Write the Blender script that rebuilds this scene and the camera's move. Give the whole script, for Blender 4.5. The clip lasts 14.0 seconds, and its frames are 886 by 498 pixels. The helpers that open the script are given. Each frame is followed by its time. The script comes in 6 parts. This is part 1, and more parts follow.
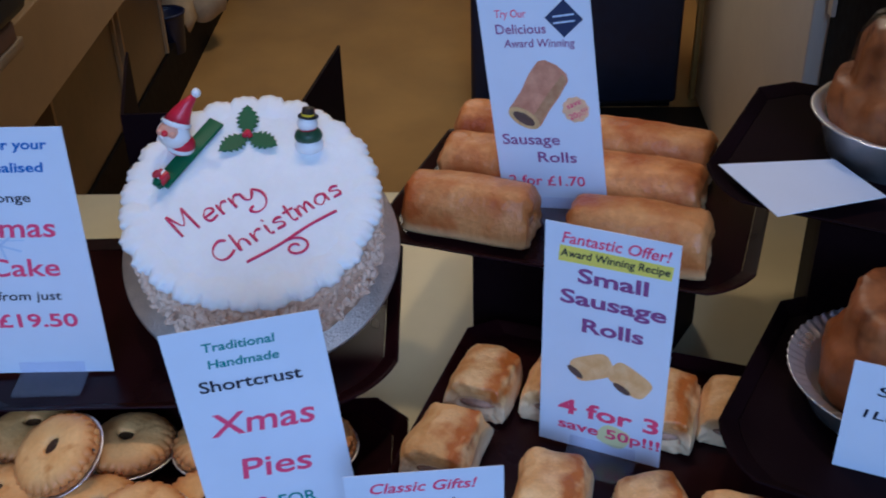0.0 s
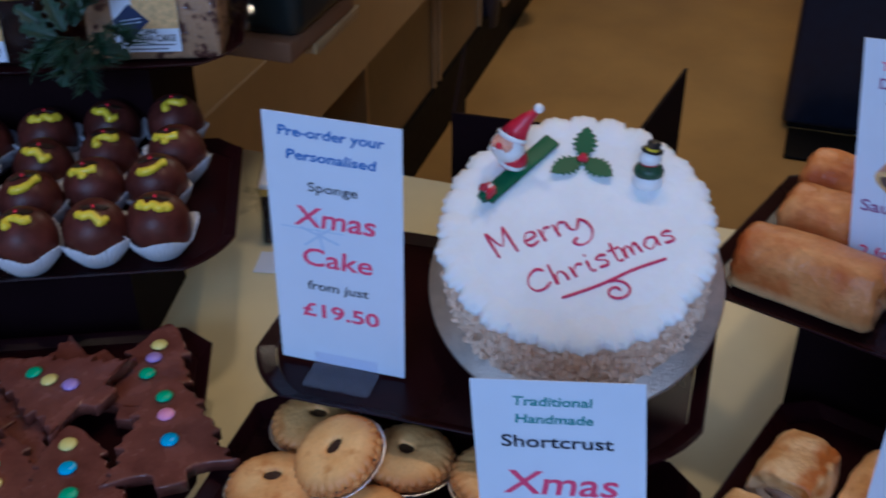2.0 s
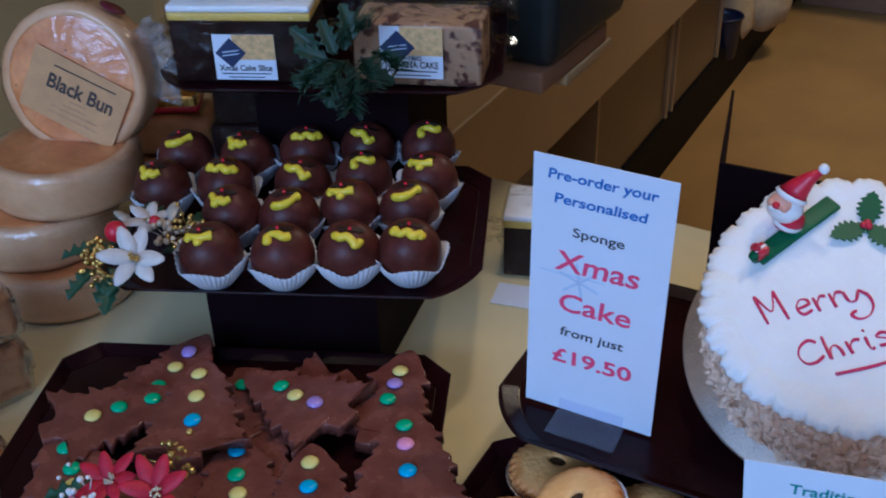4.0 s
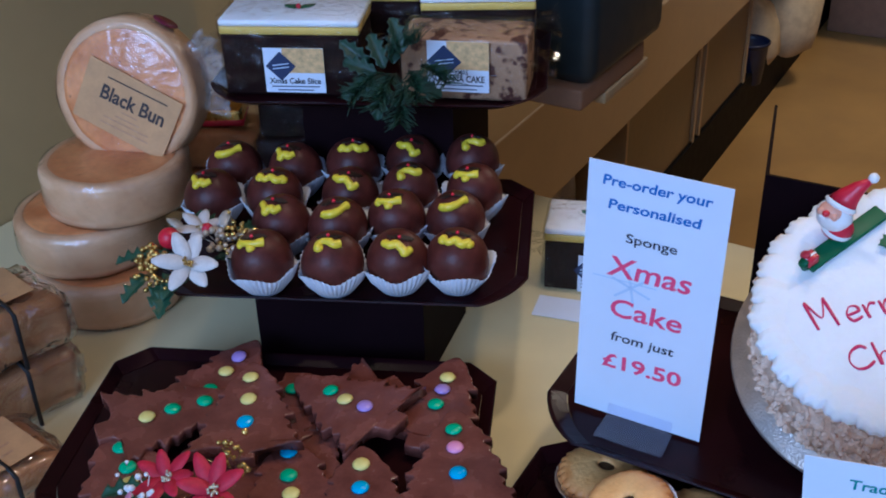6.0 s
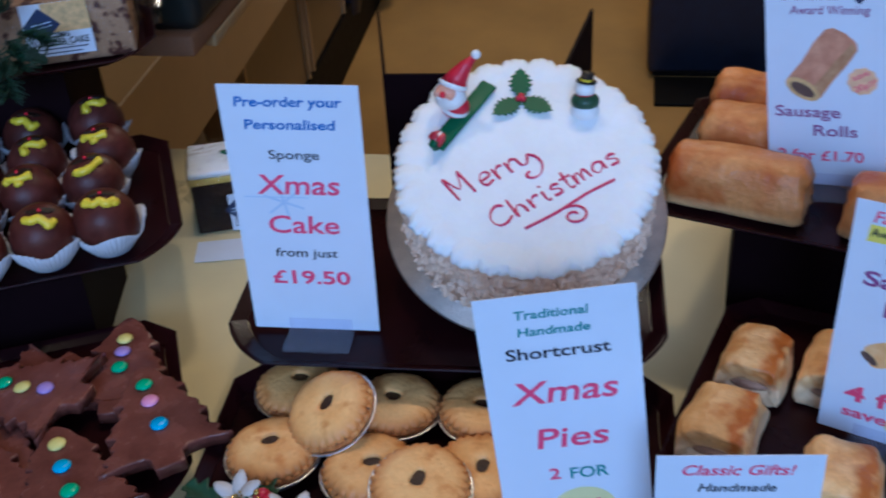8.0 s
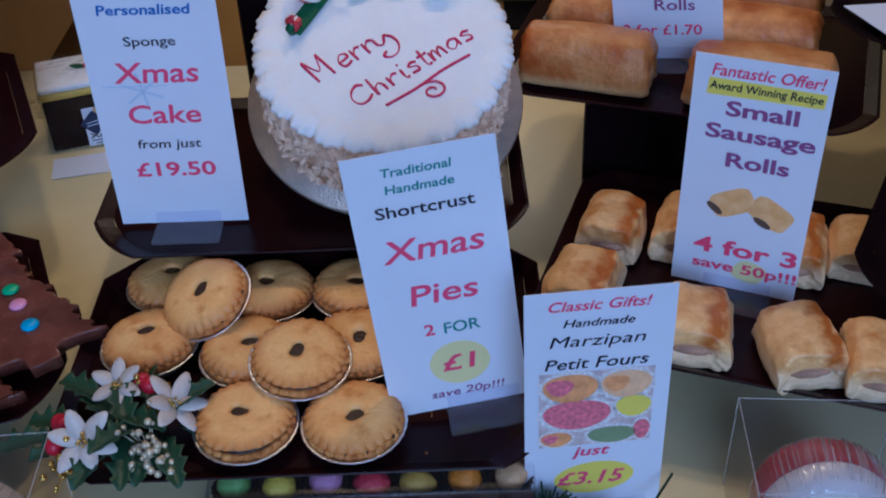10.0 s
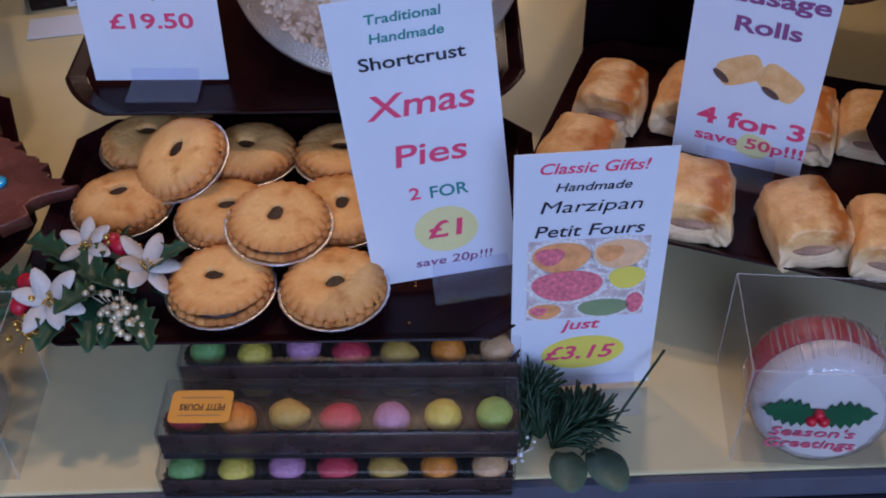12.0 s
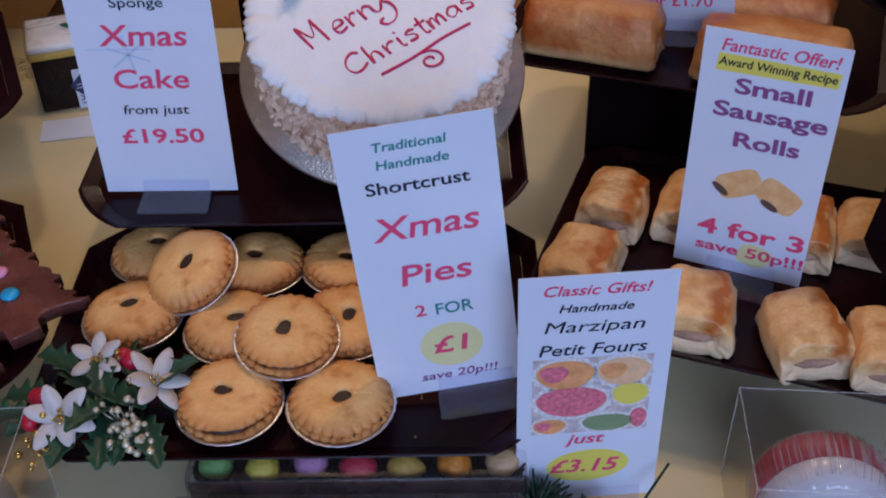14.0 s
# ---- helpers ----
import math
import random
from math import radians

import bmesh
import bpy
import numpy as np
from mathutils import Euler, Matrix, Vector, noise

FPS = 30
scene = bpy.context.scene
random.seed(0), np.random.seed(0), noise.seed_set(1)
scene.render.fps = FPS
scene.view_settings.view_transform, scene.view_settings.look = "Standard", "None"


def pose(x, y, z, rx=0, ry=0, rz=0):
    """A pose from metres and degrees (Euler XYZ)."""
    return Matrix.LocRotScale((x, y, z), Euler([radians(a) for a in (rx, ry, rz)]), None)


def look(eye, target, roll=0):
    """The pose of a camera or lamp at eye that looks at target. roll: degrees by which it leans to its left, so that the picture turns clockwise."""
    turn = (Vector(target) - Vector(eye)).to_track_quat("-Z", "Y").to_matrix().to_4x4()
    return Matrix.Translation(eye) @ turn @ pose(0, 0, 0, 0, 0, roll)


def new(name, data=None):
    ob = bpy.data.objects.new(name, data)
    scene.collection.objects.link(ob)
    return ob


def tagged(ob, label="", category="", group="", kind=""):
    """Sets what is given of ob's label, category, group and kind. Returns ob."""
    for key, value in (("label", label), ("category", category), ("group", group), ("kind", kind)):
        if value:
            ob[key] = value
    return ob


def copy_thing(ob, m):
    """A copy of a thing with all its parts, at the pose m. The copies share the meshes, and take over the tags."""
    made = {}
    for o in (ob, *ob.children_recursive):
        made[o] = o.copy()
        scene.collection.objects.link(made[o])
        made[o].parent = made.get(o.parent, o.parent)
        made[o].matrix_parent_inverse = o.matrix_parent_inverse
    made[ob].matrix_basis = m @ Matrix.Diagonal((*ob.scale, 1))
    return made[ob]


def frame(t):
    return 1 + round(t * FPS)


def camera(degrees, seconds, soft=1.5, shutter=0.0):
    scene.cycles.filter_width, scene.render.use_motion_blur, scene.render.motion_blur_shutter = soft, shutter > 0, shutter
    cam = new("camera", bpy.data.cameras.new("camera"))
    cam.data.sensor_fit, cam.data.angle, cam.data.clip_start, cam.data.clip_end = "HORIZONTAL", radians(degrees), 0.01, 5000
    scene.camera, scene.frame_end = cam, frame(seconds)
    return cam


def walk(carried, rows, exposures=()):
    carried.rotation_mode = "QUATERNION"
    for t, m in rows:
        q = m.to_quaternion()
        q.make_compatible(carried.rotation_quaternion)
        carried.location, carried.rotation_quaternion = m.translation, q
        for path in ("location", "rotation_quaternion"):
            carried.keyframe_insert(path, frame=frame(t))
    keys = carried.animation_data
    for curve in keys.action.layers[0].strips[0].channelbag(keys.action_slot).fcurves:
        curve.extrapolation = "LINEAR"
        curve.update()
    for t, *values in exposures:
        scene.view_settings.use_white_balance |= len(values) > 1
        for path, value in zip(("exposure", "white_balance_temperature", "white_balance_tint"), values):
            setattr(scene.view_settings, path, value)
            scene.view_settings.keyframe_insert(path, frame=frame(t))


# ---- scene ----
cam = camera(44.2, 14.0, soft=1.9, shutter=0.36)
PATH = [
    (0, (0.0332, -0.0717, 0.7088), (-0.0019, 0.7726, 0.1741), -1.59),
    (0.5, (-0.0098, -0.0773, 0.7188), (-0.0522, 0.7629, 0.1780), -1.49),
    (1, (-0.0543, -0.0857, 0.7202), (-0.0651, 0.7554, 0.1795), 0.20),
    (1.5, (-0.0391, -0.0494, 0.7178), (-0.1494, 0.7840, 0.1762), -0.05),
    (2, (-0.0294, 0.0013, 0.7136), (-0.2953, 0.7948, 0.1661), -0.14),
    (2.5, (-0.0474, 0.0075, 0.7149), (-0.4012, 0.7675, 0.1698), -0.48),
    (3, (-0.0667, 0.0056, 0.7172), (-0.4574, 0.7509, 0.1770), -1.42),
    (3.5, (-0.0808, 0.0105, 0.7196), (-0.5017, 0.7414, 0.1823), -1.79),
    (4, (-0.0830, 0.0092, 0.7223), (-0.5191, 0.7353, 0.1907), -1.77),
    (4.2, (-0.0749, 0.0044, 0.7194), (-0.5268, 0.7299, 0.2003), -2.01),
    (6.3, (-0.1047, -0.0270, 0.7172), (-0.5611, 0.7018, 0.2068), -1.76),
    (6.5, (-0.1112, -0.0262, 0.7117), (-0.5654, 0.6943, 0.1878), -2.65),
    (7, (-0.1176, -0.0309, 0.7015), (-0.5324, 0.6957, 0.1539), -4.22),
    (7.5, (-0.1054, -0.0367, 0.6977), (-0.3942, 0.7434, 0.1428), -4.61),
    (7.7, (-0.0977, -0.0393, 0.7011), (-0.3216, 0.7569, 0.1390), -3.92),
    (8, (-0.0857, -0.0642, 0.7051), (-0.2414, 0.7519, 0.1485), -3.73),
    (8.2, (-0.0845, -0.0818, 0.7091), (-0.2014, 0.7412, 0.1533), -3.38),
    (10.3, (-0.0847, -0.1201, 0.6600), (-0.1153, 0.6707, 0.0488), -2.38),
    (10.5, (-0.0822, -0.1233, 0.6527), (-0.1130, 0.6621, 0.0345), -2.21),
    (11, (-0.0841, -0.1207, 0.6398), (-0.1153, 0.6414, -0.0069), -1.53),
    (11.5, (-0.0789, -0.1074, 0.6297), (-0.1108, 0.6419, -0.0318), -1.56),
    (12, (-0.0782, -0.0986, 0.6237), (-0.1085, 0.6413, -0.0483), -1.06),
    (12.5, (-0.0764, -0.0961, 0.6272), (-0.1041, 0.6506, -0.0374), -1.08),
    (13, (-0.0790, -0.0902, 0.6368), (-0.1097, 0.6648, -0.0182), -0.95),
    (13.5, (-0.0815, -0.0811, 0.6458), (-0.1143, 0.6825, 0.0009), -1.13),
    (14, (-0.0787, -0.0849, 0.6597), (-0.1135, 0.6932, 0.0326), -1.38),
]
EXPOSURES = [(0.0, 0.06, 5100, 13), (1.5, 0.02, 5150, 14), (2.0, -0.03, 5150, 13), (3.0, 0.07, 5080, 12), (4.0, 0.24, 5080, 12), (6.5, 0.53, 5050, 13), (7.0, 0.52, 5020, 11), (8.0, 0.32, 5020, 9), (10.5, -0.02, 5400, 19), (12.5, 0.12, 5930, 26), (14.0, 0.08, 5980, 25)]
walk(cam, [(t, look(eye, target, roll)) for t, eye, target, roll in PATH], EXPOSURES)

# ---- light ----
world = bpy.data.worlds.new("world")
scene.world = world
world.use_nodes = True
wn = world.node_tree.nodes
sky = wn.new("ShaderNodeTexSky")
sky.sky_type, sky.sun_disc = "NISHITA", False
sky.sun_elevation, sky.sun_rotation = radians(35), radians(160)
sky.air_density, sky.dust_density, sky.ozone_density = 1.0, 0.6, 2.0
wn["Background"].inputs["Strength"].default_value = 0.065
world.node_tree.links.new(sky.outputs[0], wn["Background"].inputs["Color"])


def lamp(name, kind, m, energy, color, **more):
    data = bpy.data.lights.new(name, kind)
    data.energy, data.color = energy, color
    for key, value in more.items():
        if key == "size":
            data.size = value
        elif key == "size_y":
            data.shape, data.size_y = "RECTANGLE", value
        elif key == "angle":
            data.angle = radians(value)
        elif key == "spot":
            data.spot_size, data.spot_blend = radians(value), 0.6
        elif key == "radius":
            data.shadow_soft_size = value
    ob = new(name, data)
    ob.matrix_world = m
    return ob


# cool daylight from the street, low over the camera's shoulder
lamp("sun", "SUN", look((0.4, -3.0, 1.9), (-0.1, 0.7, 0.1)), 1.18, (0.465, 0.675, 1.0), angle=25)
# warm spots in the window's ceiling, and one lamp further back in the shop
lamp("window_spot", "SPOT", look((0.10, 1.15, 1.80), (-0.12, 0.60, 0.0)), 19, (1.0, 0.70, 0.40), spot=46, radius=0.06)
lamp("window_spot", "SPOT", look((-0.48, 1.10, 1.80), (-0.26, 0.58, 0.0)), 16, (1.0, 0.70, 0.40), spot=50, radius=0.06)
lamp("window_spot", "SPOT", look((-0.95, 0.50, 1.80), (-0.70, 0.55, 0.0)), 3.6, (1.0, 0.70, 0.40), spot=95, radius=0.03)
lamp("shop_ceiling_lamp", "AREA", look((-0.15, 3.7, 1.85), (-0.15, 3.9, -0.3)), 25, (1.0, 0.78, 0.50), size=0.5, size_y=0.5)

# ---- materials ----
def mat(name, color, rough=0.5, metal=0.0, vary=0.15, scale=30.0, bump=0.0, bump_scale=None, fine=True, color2=None,
        spots=None, coat=0.0, subsurf=0.0, spec=0.5, transmission=0.0, each=0.0, glaze=None, toast=None, pale=None):
    m = bpy.data.materials.new(name)
    m.use_nodes = True
    nt = m.node_tree
    n, l = nt.nodes, nt.links
    b = n["Principled BSDF"]
    co = n.new("ShaderNodeTexCoord")
    where = co.outputs["Object"]
    if each:
        info = n.new("ShaderNodeObjectInfo")
        move = n.new("ShaderNodeVectorMath")
        move.operation = "MULTIPLY_ADD"
        move.inputs[1].default_value = (1, 1, 1)
        far = n.new("ShaderNodeCombineXYZ")
        wide = n.new("ShaderNodeMath")
        wide.operation = "MULTIPLY"
        wide.inputs[1].default_value = 7.0
        l.new(info.outputs["Random"], wide.inputs[0])
        for axis in "XYZ":
            l.new(wide.outputs[0], far.inputs[axis])
        l.new(where, move.inputs[0])
        l.new(far.outputs[0], move.inputs[2])
        where = move.outputs[0]
    tex = n.new("ShaderNodeTexNoise")
    tex.inputs["Scale"].default_value, tex.inputs["Detail"].default_value = scale, 6.0
    l.new(where, tex.inputs["Vector"])
    ramp = n.new("ShaderNodeMapRange")
    ramp.inputs["From Min"].default_value, ramp.inputs["From Max"].default_value = 0.32, 0.68
    l.new(tex.outputs["Fac"], ramp.inputs["Value"])
    mix = n.new("ShaderNodeMix")
    mix.data_type = "RGBA"
    dark = color2 or tuple(c * (1 - vary) for c in color)
    lite = color if color2 else tuple(min(1, c * (1 + vary * 0.6)) for c in color)
    mix.inputs["A"].default_value, mix.inputs["B"].default_value = (*dark, 1), (*lite, 1)
    l.new(ramp.outputs["Result"], mix.inputs["Factor"])
    out = mix.outputs["Result"]
    if fine:
        tex2 = n.new("ShaderNodeTexNoise")
        tex2.inputs["Scale"].default_value, tex2.inputs["Detail"].default_value = scale * 7, 3.0
        l.new(where, tex2.inputs["Vector"])
        hsv = n.new("ShaderNodeHueSaturation")
        vr = n.new("ShaderNodeMapRange")
        vr.inputs["To Min"].default_value, vr.inputs["To Max"].default_value = 1 - vary * 0.6, 1 + vary * 0.6
        l.new(tex2.outputs["Fac"], vr.inputs["Value"])
        l.new(vr.outputs["Result"], hsv.inputs["Value"])
        l.new(out, hsv.inputs["Color"])
        out = hsv.outputs["Color"]
    if each:
        er = n.new("ShaderNodeMapRange")
        er.inputs["To Min"].default_value, er.inputs["To Max"].default_value = 1 - each, 1 + each
        l.new(info.outputs["Random"], er.inputs["Value"])
        h3 = n.new("ShaderNodeHueSaturation")
        l.new(er.outputs["Result"], h3.inputs["Value"])
        l.new(out, h3.inputs["Color"])
        out = h3.outputs["Color"]
    if spots:
        sc, sp_scale, lo, hi = spots
        t3 = n.new("ShaderNodeTexNoise")
        t3.inputs["Scale"].default_value, t3.inputs["Detail"].default_value = sp_scale, 3.0
        l.new(where, t3.inputs["Vector"])
        r3 = n.new("ShaderNodeMapRange")
        r3.inputs["From Min"].default_value, r3.inputs["From Max"].default_value = lo, hi
        l.new(t3.outputs["Fac"], r3.inputs["Value"])
        m3 = n.new("ShaderNodeMix")
        m3.data_type = "RGBA"
        m3.inputs["B"].default_value = (*sc, 1)
        l.new(r3.outputs["Result"], m3.inputs["Factor"])
        l.new(out, m3.inputs["A"])
        out = m3.outputs["Result"]
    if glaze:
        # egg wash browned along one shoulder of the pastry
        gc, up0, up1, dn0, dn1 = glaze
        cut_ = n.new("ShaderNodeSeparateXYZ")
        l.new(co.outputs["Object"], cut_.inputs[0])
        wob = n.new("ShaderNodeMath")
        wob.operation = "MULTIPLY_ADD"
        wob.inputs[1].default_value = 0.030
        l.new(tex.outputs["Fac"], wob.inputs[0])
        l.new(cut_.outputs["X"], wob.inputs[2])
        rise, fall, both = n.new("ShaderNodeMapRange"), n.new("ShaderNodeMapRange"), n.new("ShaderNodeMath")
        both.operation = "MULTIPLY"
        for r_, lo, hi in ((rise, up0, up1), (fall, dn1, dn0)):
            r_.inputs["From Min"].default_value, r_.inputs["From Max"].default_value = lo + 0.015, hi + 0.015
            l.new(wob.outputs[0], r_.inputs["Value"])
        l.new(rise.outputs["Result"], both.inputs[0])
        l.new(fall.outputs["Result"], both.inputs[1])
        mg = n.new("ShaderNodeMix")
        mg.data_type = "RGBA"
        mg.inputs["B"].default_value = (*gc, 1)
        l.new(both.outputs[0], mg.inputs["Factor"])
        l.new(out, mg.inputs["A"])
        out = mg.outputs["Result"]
    for band, side in ((toast, "rim"), (pale, "foot")):
        # baked darker towards a round edge, or left pale low on the sides
        if not band:
            continue
        tone, lo, hi = band
        if side == "rim":
            flat, far_ = n.new("ShaderNodeVectorMath"), n.new("ShaderNodeVectorMath")
            flat.operation, far_.operation = "MULTIPLY", "LENGTH"
            flat.inputs[1].default_value = (1, 1, 0)
            l.new(co.outputs["Object"], flat.inputs[0])
            l.new(flat.outputs[0], far_.inputs[0])
            amount = far_.outputs["Value"]
        else:
            cut2 = n.new("ShaderNodeSeparateXYZ")
            l.new(co.outputs["Object"], cut2.inputs[0])
            amount = cut2.outputs["Z"]
        uneven = n.new("ShaderNodeMath")
        uneven.operation = "MULTIPLY_ADD"
        uneven.inputs[1].default_value = 0.014
        l.new(tex.outputs["Fac"], uneven.inputs[0])
        l.new(amount, uneven.inputs[2])
        rb = n.new("ShaderNodeMapRange")
        rb.inputs["From Min"].default_value, rb.inputs["From Max"].default_value = lo + 0.007, hi + 0.007
        l.new(uneven.outputs[0], rb.inputs["Value"])
        mb = n.new("ShaderNodeMix")
        mb.data_type = "RGBA"
        mb.inputs["B"].default_value = (*tone, 1)
        l.new(rb.outputs["Result"], mb.inputs["Factor"])
        l.new(out, mb.inputs["A"])
        out = mb.outputs["Result"]
    l.new(out, b.inputs["Base Color"])
    rr = n.new("ShaderNodeMapRange")
    rr.inputs["To Min"].default_value, rr.inputs["To Max"].default_value = max(0.02, rough - 0.1), min(1, rough + 0.1)
    l.new(tex.outputs["Fac"], rr.inputs["Value"])
    l.new(rr.outputs["Result"], b.inputs["Roughness"])
    b.inputs["Metallic"].default_value = metal
    b.inputs["Coat Weight"].default_value = coat
    b.inputs["Coat Roughness"].default_value = 0.12
    b.inputs["Specular IOR Level"].default_value = spec
    b.inputs["Transmission Weight"].default_value = transmission
    if subsurf:
        b.inputs["Subsurface Weight"].default_value = subsurf
        b.inputs["Subsurface Radius"].default_value = (0.006, 0.004, 0.003)
    if bump:
        tb = n.new("ShaderNodeTexNoise")
        tb.inputs["Scale"].default_value, tb.inputs["Detail"].default_value = bump_scale or scale * 4, 5.0
        l.new(co.outputs["Object"], tb.inputs["Vector"])
        bp = n.new("ShaderNodeBump")
        bp.inputs["Strength"].default_value, bp.inputs["Distance"].default_value = bump, 0.002
        l.new(tb.outputs["Fac"], bp.inputs["Height"])
        l.new(bp.outputs["Normal"], b.inputs["Normal"])
    return m


def clear(name, tint=(1, 1, 1), gloss=1.0, rough=0.03, wrinkle=0.0, wscale=60.0, milk=0.0):
    """Thin clear plastic film or pane: see-through, with a sheen."""
    m = bpy.data.materials.new(name)
    m.use_nodes = True
    nt = m.node_tree
    n, l = nt.nodes, nt.links
    n.remove(n["Principled BSDF"])
    tr, gl, mx = n.new("ShaderNodeBsdfTransparent"), n.new("ShaderNodeBsdfGlossy"), n.new("ShaderNodeMixShader")
    tr.inputs["Color"].default_value = (*tint, 1)
    gl.inputs["Roughness"].default_value = rough
    # a thin sheet shines alike from both sides: little head-on, strongly at a grazing view
    fr = n.new("ShaderNodeLayerWeight")
    fr.inputs["Blend"].default_value = 0.5
    rim, base, mul = n.new("ShaderNodeMath"), n.new("ShaderNodeMath"), n.new("ShaderNodeMath")
    rim.operation, base.operation, mul.operation = "POWER", "MULTIPLY_ADD", "MULTIPLY"
    rim.inputs[1].default_value = 5.0
    base.inputs[1].default_value, base.inputs[2].default_value = 0.955, 0.045
    mul.inputs[1].default_value = gloss
    mul.use_clamp = True
    l.new(fr.outputs["Facing"], rim.inputs[0])
    l.new(rim.outputs[0], base.inputs[0])
    l.new(base.outputs[0], mul.inputs[0])
    l.new(mul.outputs[0], mx.inputs[0])
    l.new(tr.outputs[0], mx.inputs[1])
    l.new(gl.outputs[0], mx.inputs[2])
    last = mx.outputs[0]
    if milk:
        df, m2 = n.new("ShaderNodeBsdfDiffuse"), n.new("ShaderNodeMixShader")
        df.inputs["Color"].default_value = (0.8, 0.8, 0.8, 1)
        m2.inputs[0].default_value = milk
        l.new(last, m2.inputs[1])
        l.new(df.outputs[0], m2.inputs[2])
        last = m2.outputs[0]
    l.new(last, n["Material Output"].inputs["Surface"])
    if wrinkle:
        co, tb, bp = n.new("ShaderNodeTexCoord"), n.new("ShaderNodeTexNoise"), n.new("ShaderNodeBump")
        tb.inputs["Scale"].default_value, tb.inputs["Distortion"].default_value = wscale, 1.5
        bp.inputs["Strength"].default_value, bp.inputs["Distance"].default_value = wrinkle, 0.01
        l.new(co.outputs["Object"], tb.inputs["Vector"])
        l.new(tb.outputs["Fac"], bp.inputs["Height"])
        l.new(bp.outputs["Normal"], gl.inputs["Normal"])
        l.new(bp.outputs["Normal"], fr.inputs["Normal"])
    return m


MAROON = mat("maroon_plastic", (0.017, 0.0031, 0.0047), 0.30, vary=0.25, scale=14, bump=0.05, bump_scale=500, spec=0.13)
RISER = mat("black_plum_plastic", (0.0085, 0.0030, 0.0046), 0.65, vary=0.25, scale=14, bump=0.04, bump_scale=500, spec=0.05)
CREAM = mat("cream_laminate", (0.75, 0.65, 0.37), 0.42, vary=0.06, scale=5, bump=0.03, bump_scale=300)
GREYTRIM = mat("dark_grey_trim", (0.032, 0.034, 0.055), 0.5, vary=0.2, scale=12, spec=0.3)
EDGETRIM = mat("grey_edge_trim", (0.10, 0.105, 0.145), 0.5, vary=0.12, scale=30, spec=0.3)
CARD = mat("white_card", (0.745, 0.800, 0.920), 0.55, vary=0.03, scale=9)
ACRYLIC = clear("clear_acrylic", (0.96, 0.96, 1.0), 1.0, 0.06, milk=0.022)
CLEARBOX = clear("clear_box_plastic", (0.90, 0.90, 0.92), 0.55, 0.08, 0.05, 18, milk=0.010)
FILM = clear("cling_film", (0.98, 0.98, 0.98), 0.6, 0.08, 1.0, 40)
FILMGLOSS = clear("tight_film", (0.98, 0.95, 0.92), 1.0, 0.14, 0.28, 40)
CREASED = clear("creased_film", (0.96, 0.93, 0.90), 3.2, 0.10, 1.0, 26, milk=0.012)
CLEARLID = clear("clear_lid_plastic", (0.93, 0.93, 0.95), 0.7, 0.34, 0.06, 20, milk=0.012)
CRINKLE = clear("crinkled_film", (0.92, 0.91, 0.92), 3.2, 0.10, 1.0, 60, milk=0.09)
PLEAT = clear("pleated_film", (0.94, 0.91, 0.93), 2.0, 0.12, 0.3, 60, milk=0.05)
FOLDS = clear("folded_clear_plastic", (0.94, 0.93, 0.95), 2.0, 0.10, milk=0.20)
# white icing in a greyer tone, the shade on the boxed cakes mixed in
SHADEDICING = mat("shaded_white_icing", (0.68, 0.66, 0.66), 0.5, vary=0.05, scale=30, bump=0.15, bump_scale=180)
DISHFOIL = mat("bright_dish_foil", (0.86, 0.87, 0.90), 0.30, metal=0.75, vary=0.10, bump=0.4, bump_scale=120)
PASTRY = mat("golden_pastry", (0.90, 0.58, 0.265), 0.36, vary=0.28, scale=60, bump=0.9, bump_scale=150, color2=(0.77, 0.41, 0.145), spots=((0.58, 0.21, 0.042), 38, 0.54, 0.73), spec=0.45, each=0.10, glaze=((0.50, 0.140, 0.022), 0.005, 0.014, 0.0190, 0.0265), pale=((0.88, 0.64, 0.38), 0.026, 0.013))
BAKED = mat("brown_baked_pastry", (0.74, 0.345, 0.115), 0.38, vary=0.3, scale=30, bump=0.8, bump_scale=150, color2=(0.56, 0.195, 0.048), spots=((0.42, 0.095, 0.016), 24, 0.48, 0.70), spec=0.42, each=0.18, pale=((0.74, 0.43, 0.19), 0.018, 0.008))
CRIMP = mat("browned_crimp", (0.76, 0.35, 0.10), 0.5, vary=0.25, scale=90, bump=0.6, bump_scale=300, color2=(0.44, 0.14, 0.032), spec=0.3, each=0.10)
PIECRUST = mat("shortcrust_pastry", (0.96, 0.56, 0.205), 0.46, vary=0.18, scale=38, bump=0.45, bump_scale=240, color2=(0.86, 0.42, 0.125), spots=((0.66, 0.24, 0.050), 60, 0.56, 0.76), spec=0.38, each=0.08, toast=((0.58, 0.185, 0.036), 0.025, 0.041))
BROWNCRUST = mat("brown_glazed_crust", (0.42, 0.150, 0.048), 0.40, vary=0.4, scale=22, bump=0.8, bump_scale=60, color2=(0.24, 0.070, 0.018), spots=((0.14, 0.040, 0.012), 30, 0.56, 0.72), spec=0.5)
FILLING = mat("dark_filling", (0.03, 0.012, 0.008), 0.35, bump=0.6, bump_scale=400)
MEAT = mat("sausage_filling", (0.50, 0.29, 0.19), 0.6, vary=0.3, bump=1.0, bump_scale=350, scale=150)
FOIL = mat("aluminium_foil", (0.88, 0.88, 0.90), 0.40, metal=1.0, vary=0.08, bump=0.5, bump_scale=150)
CHOC = mat("milk_chocolate", (0.205, 0.067, 0.047), 0.26, vary=0.3, scale=45, bump=0.8, bump_scale=42, color2=(0.125, 0.038, 0.027), spec=0.5, each=0.08)
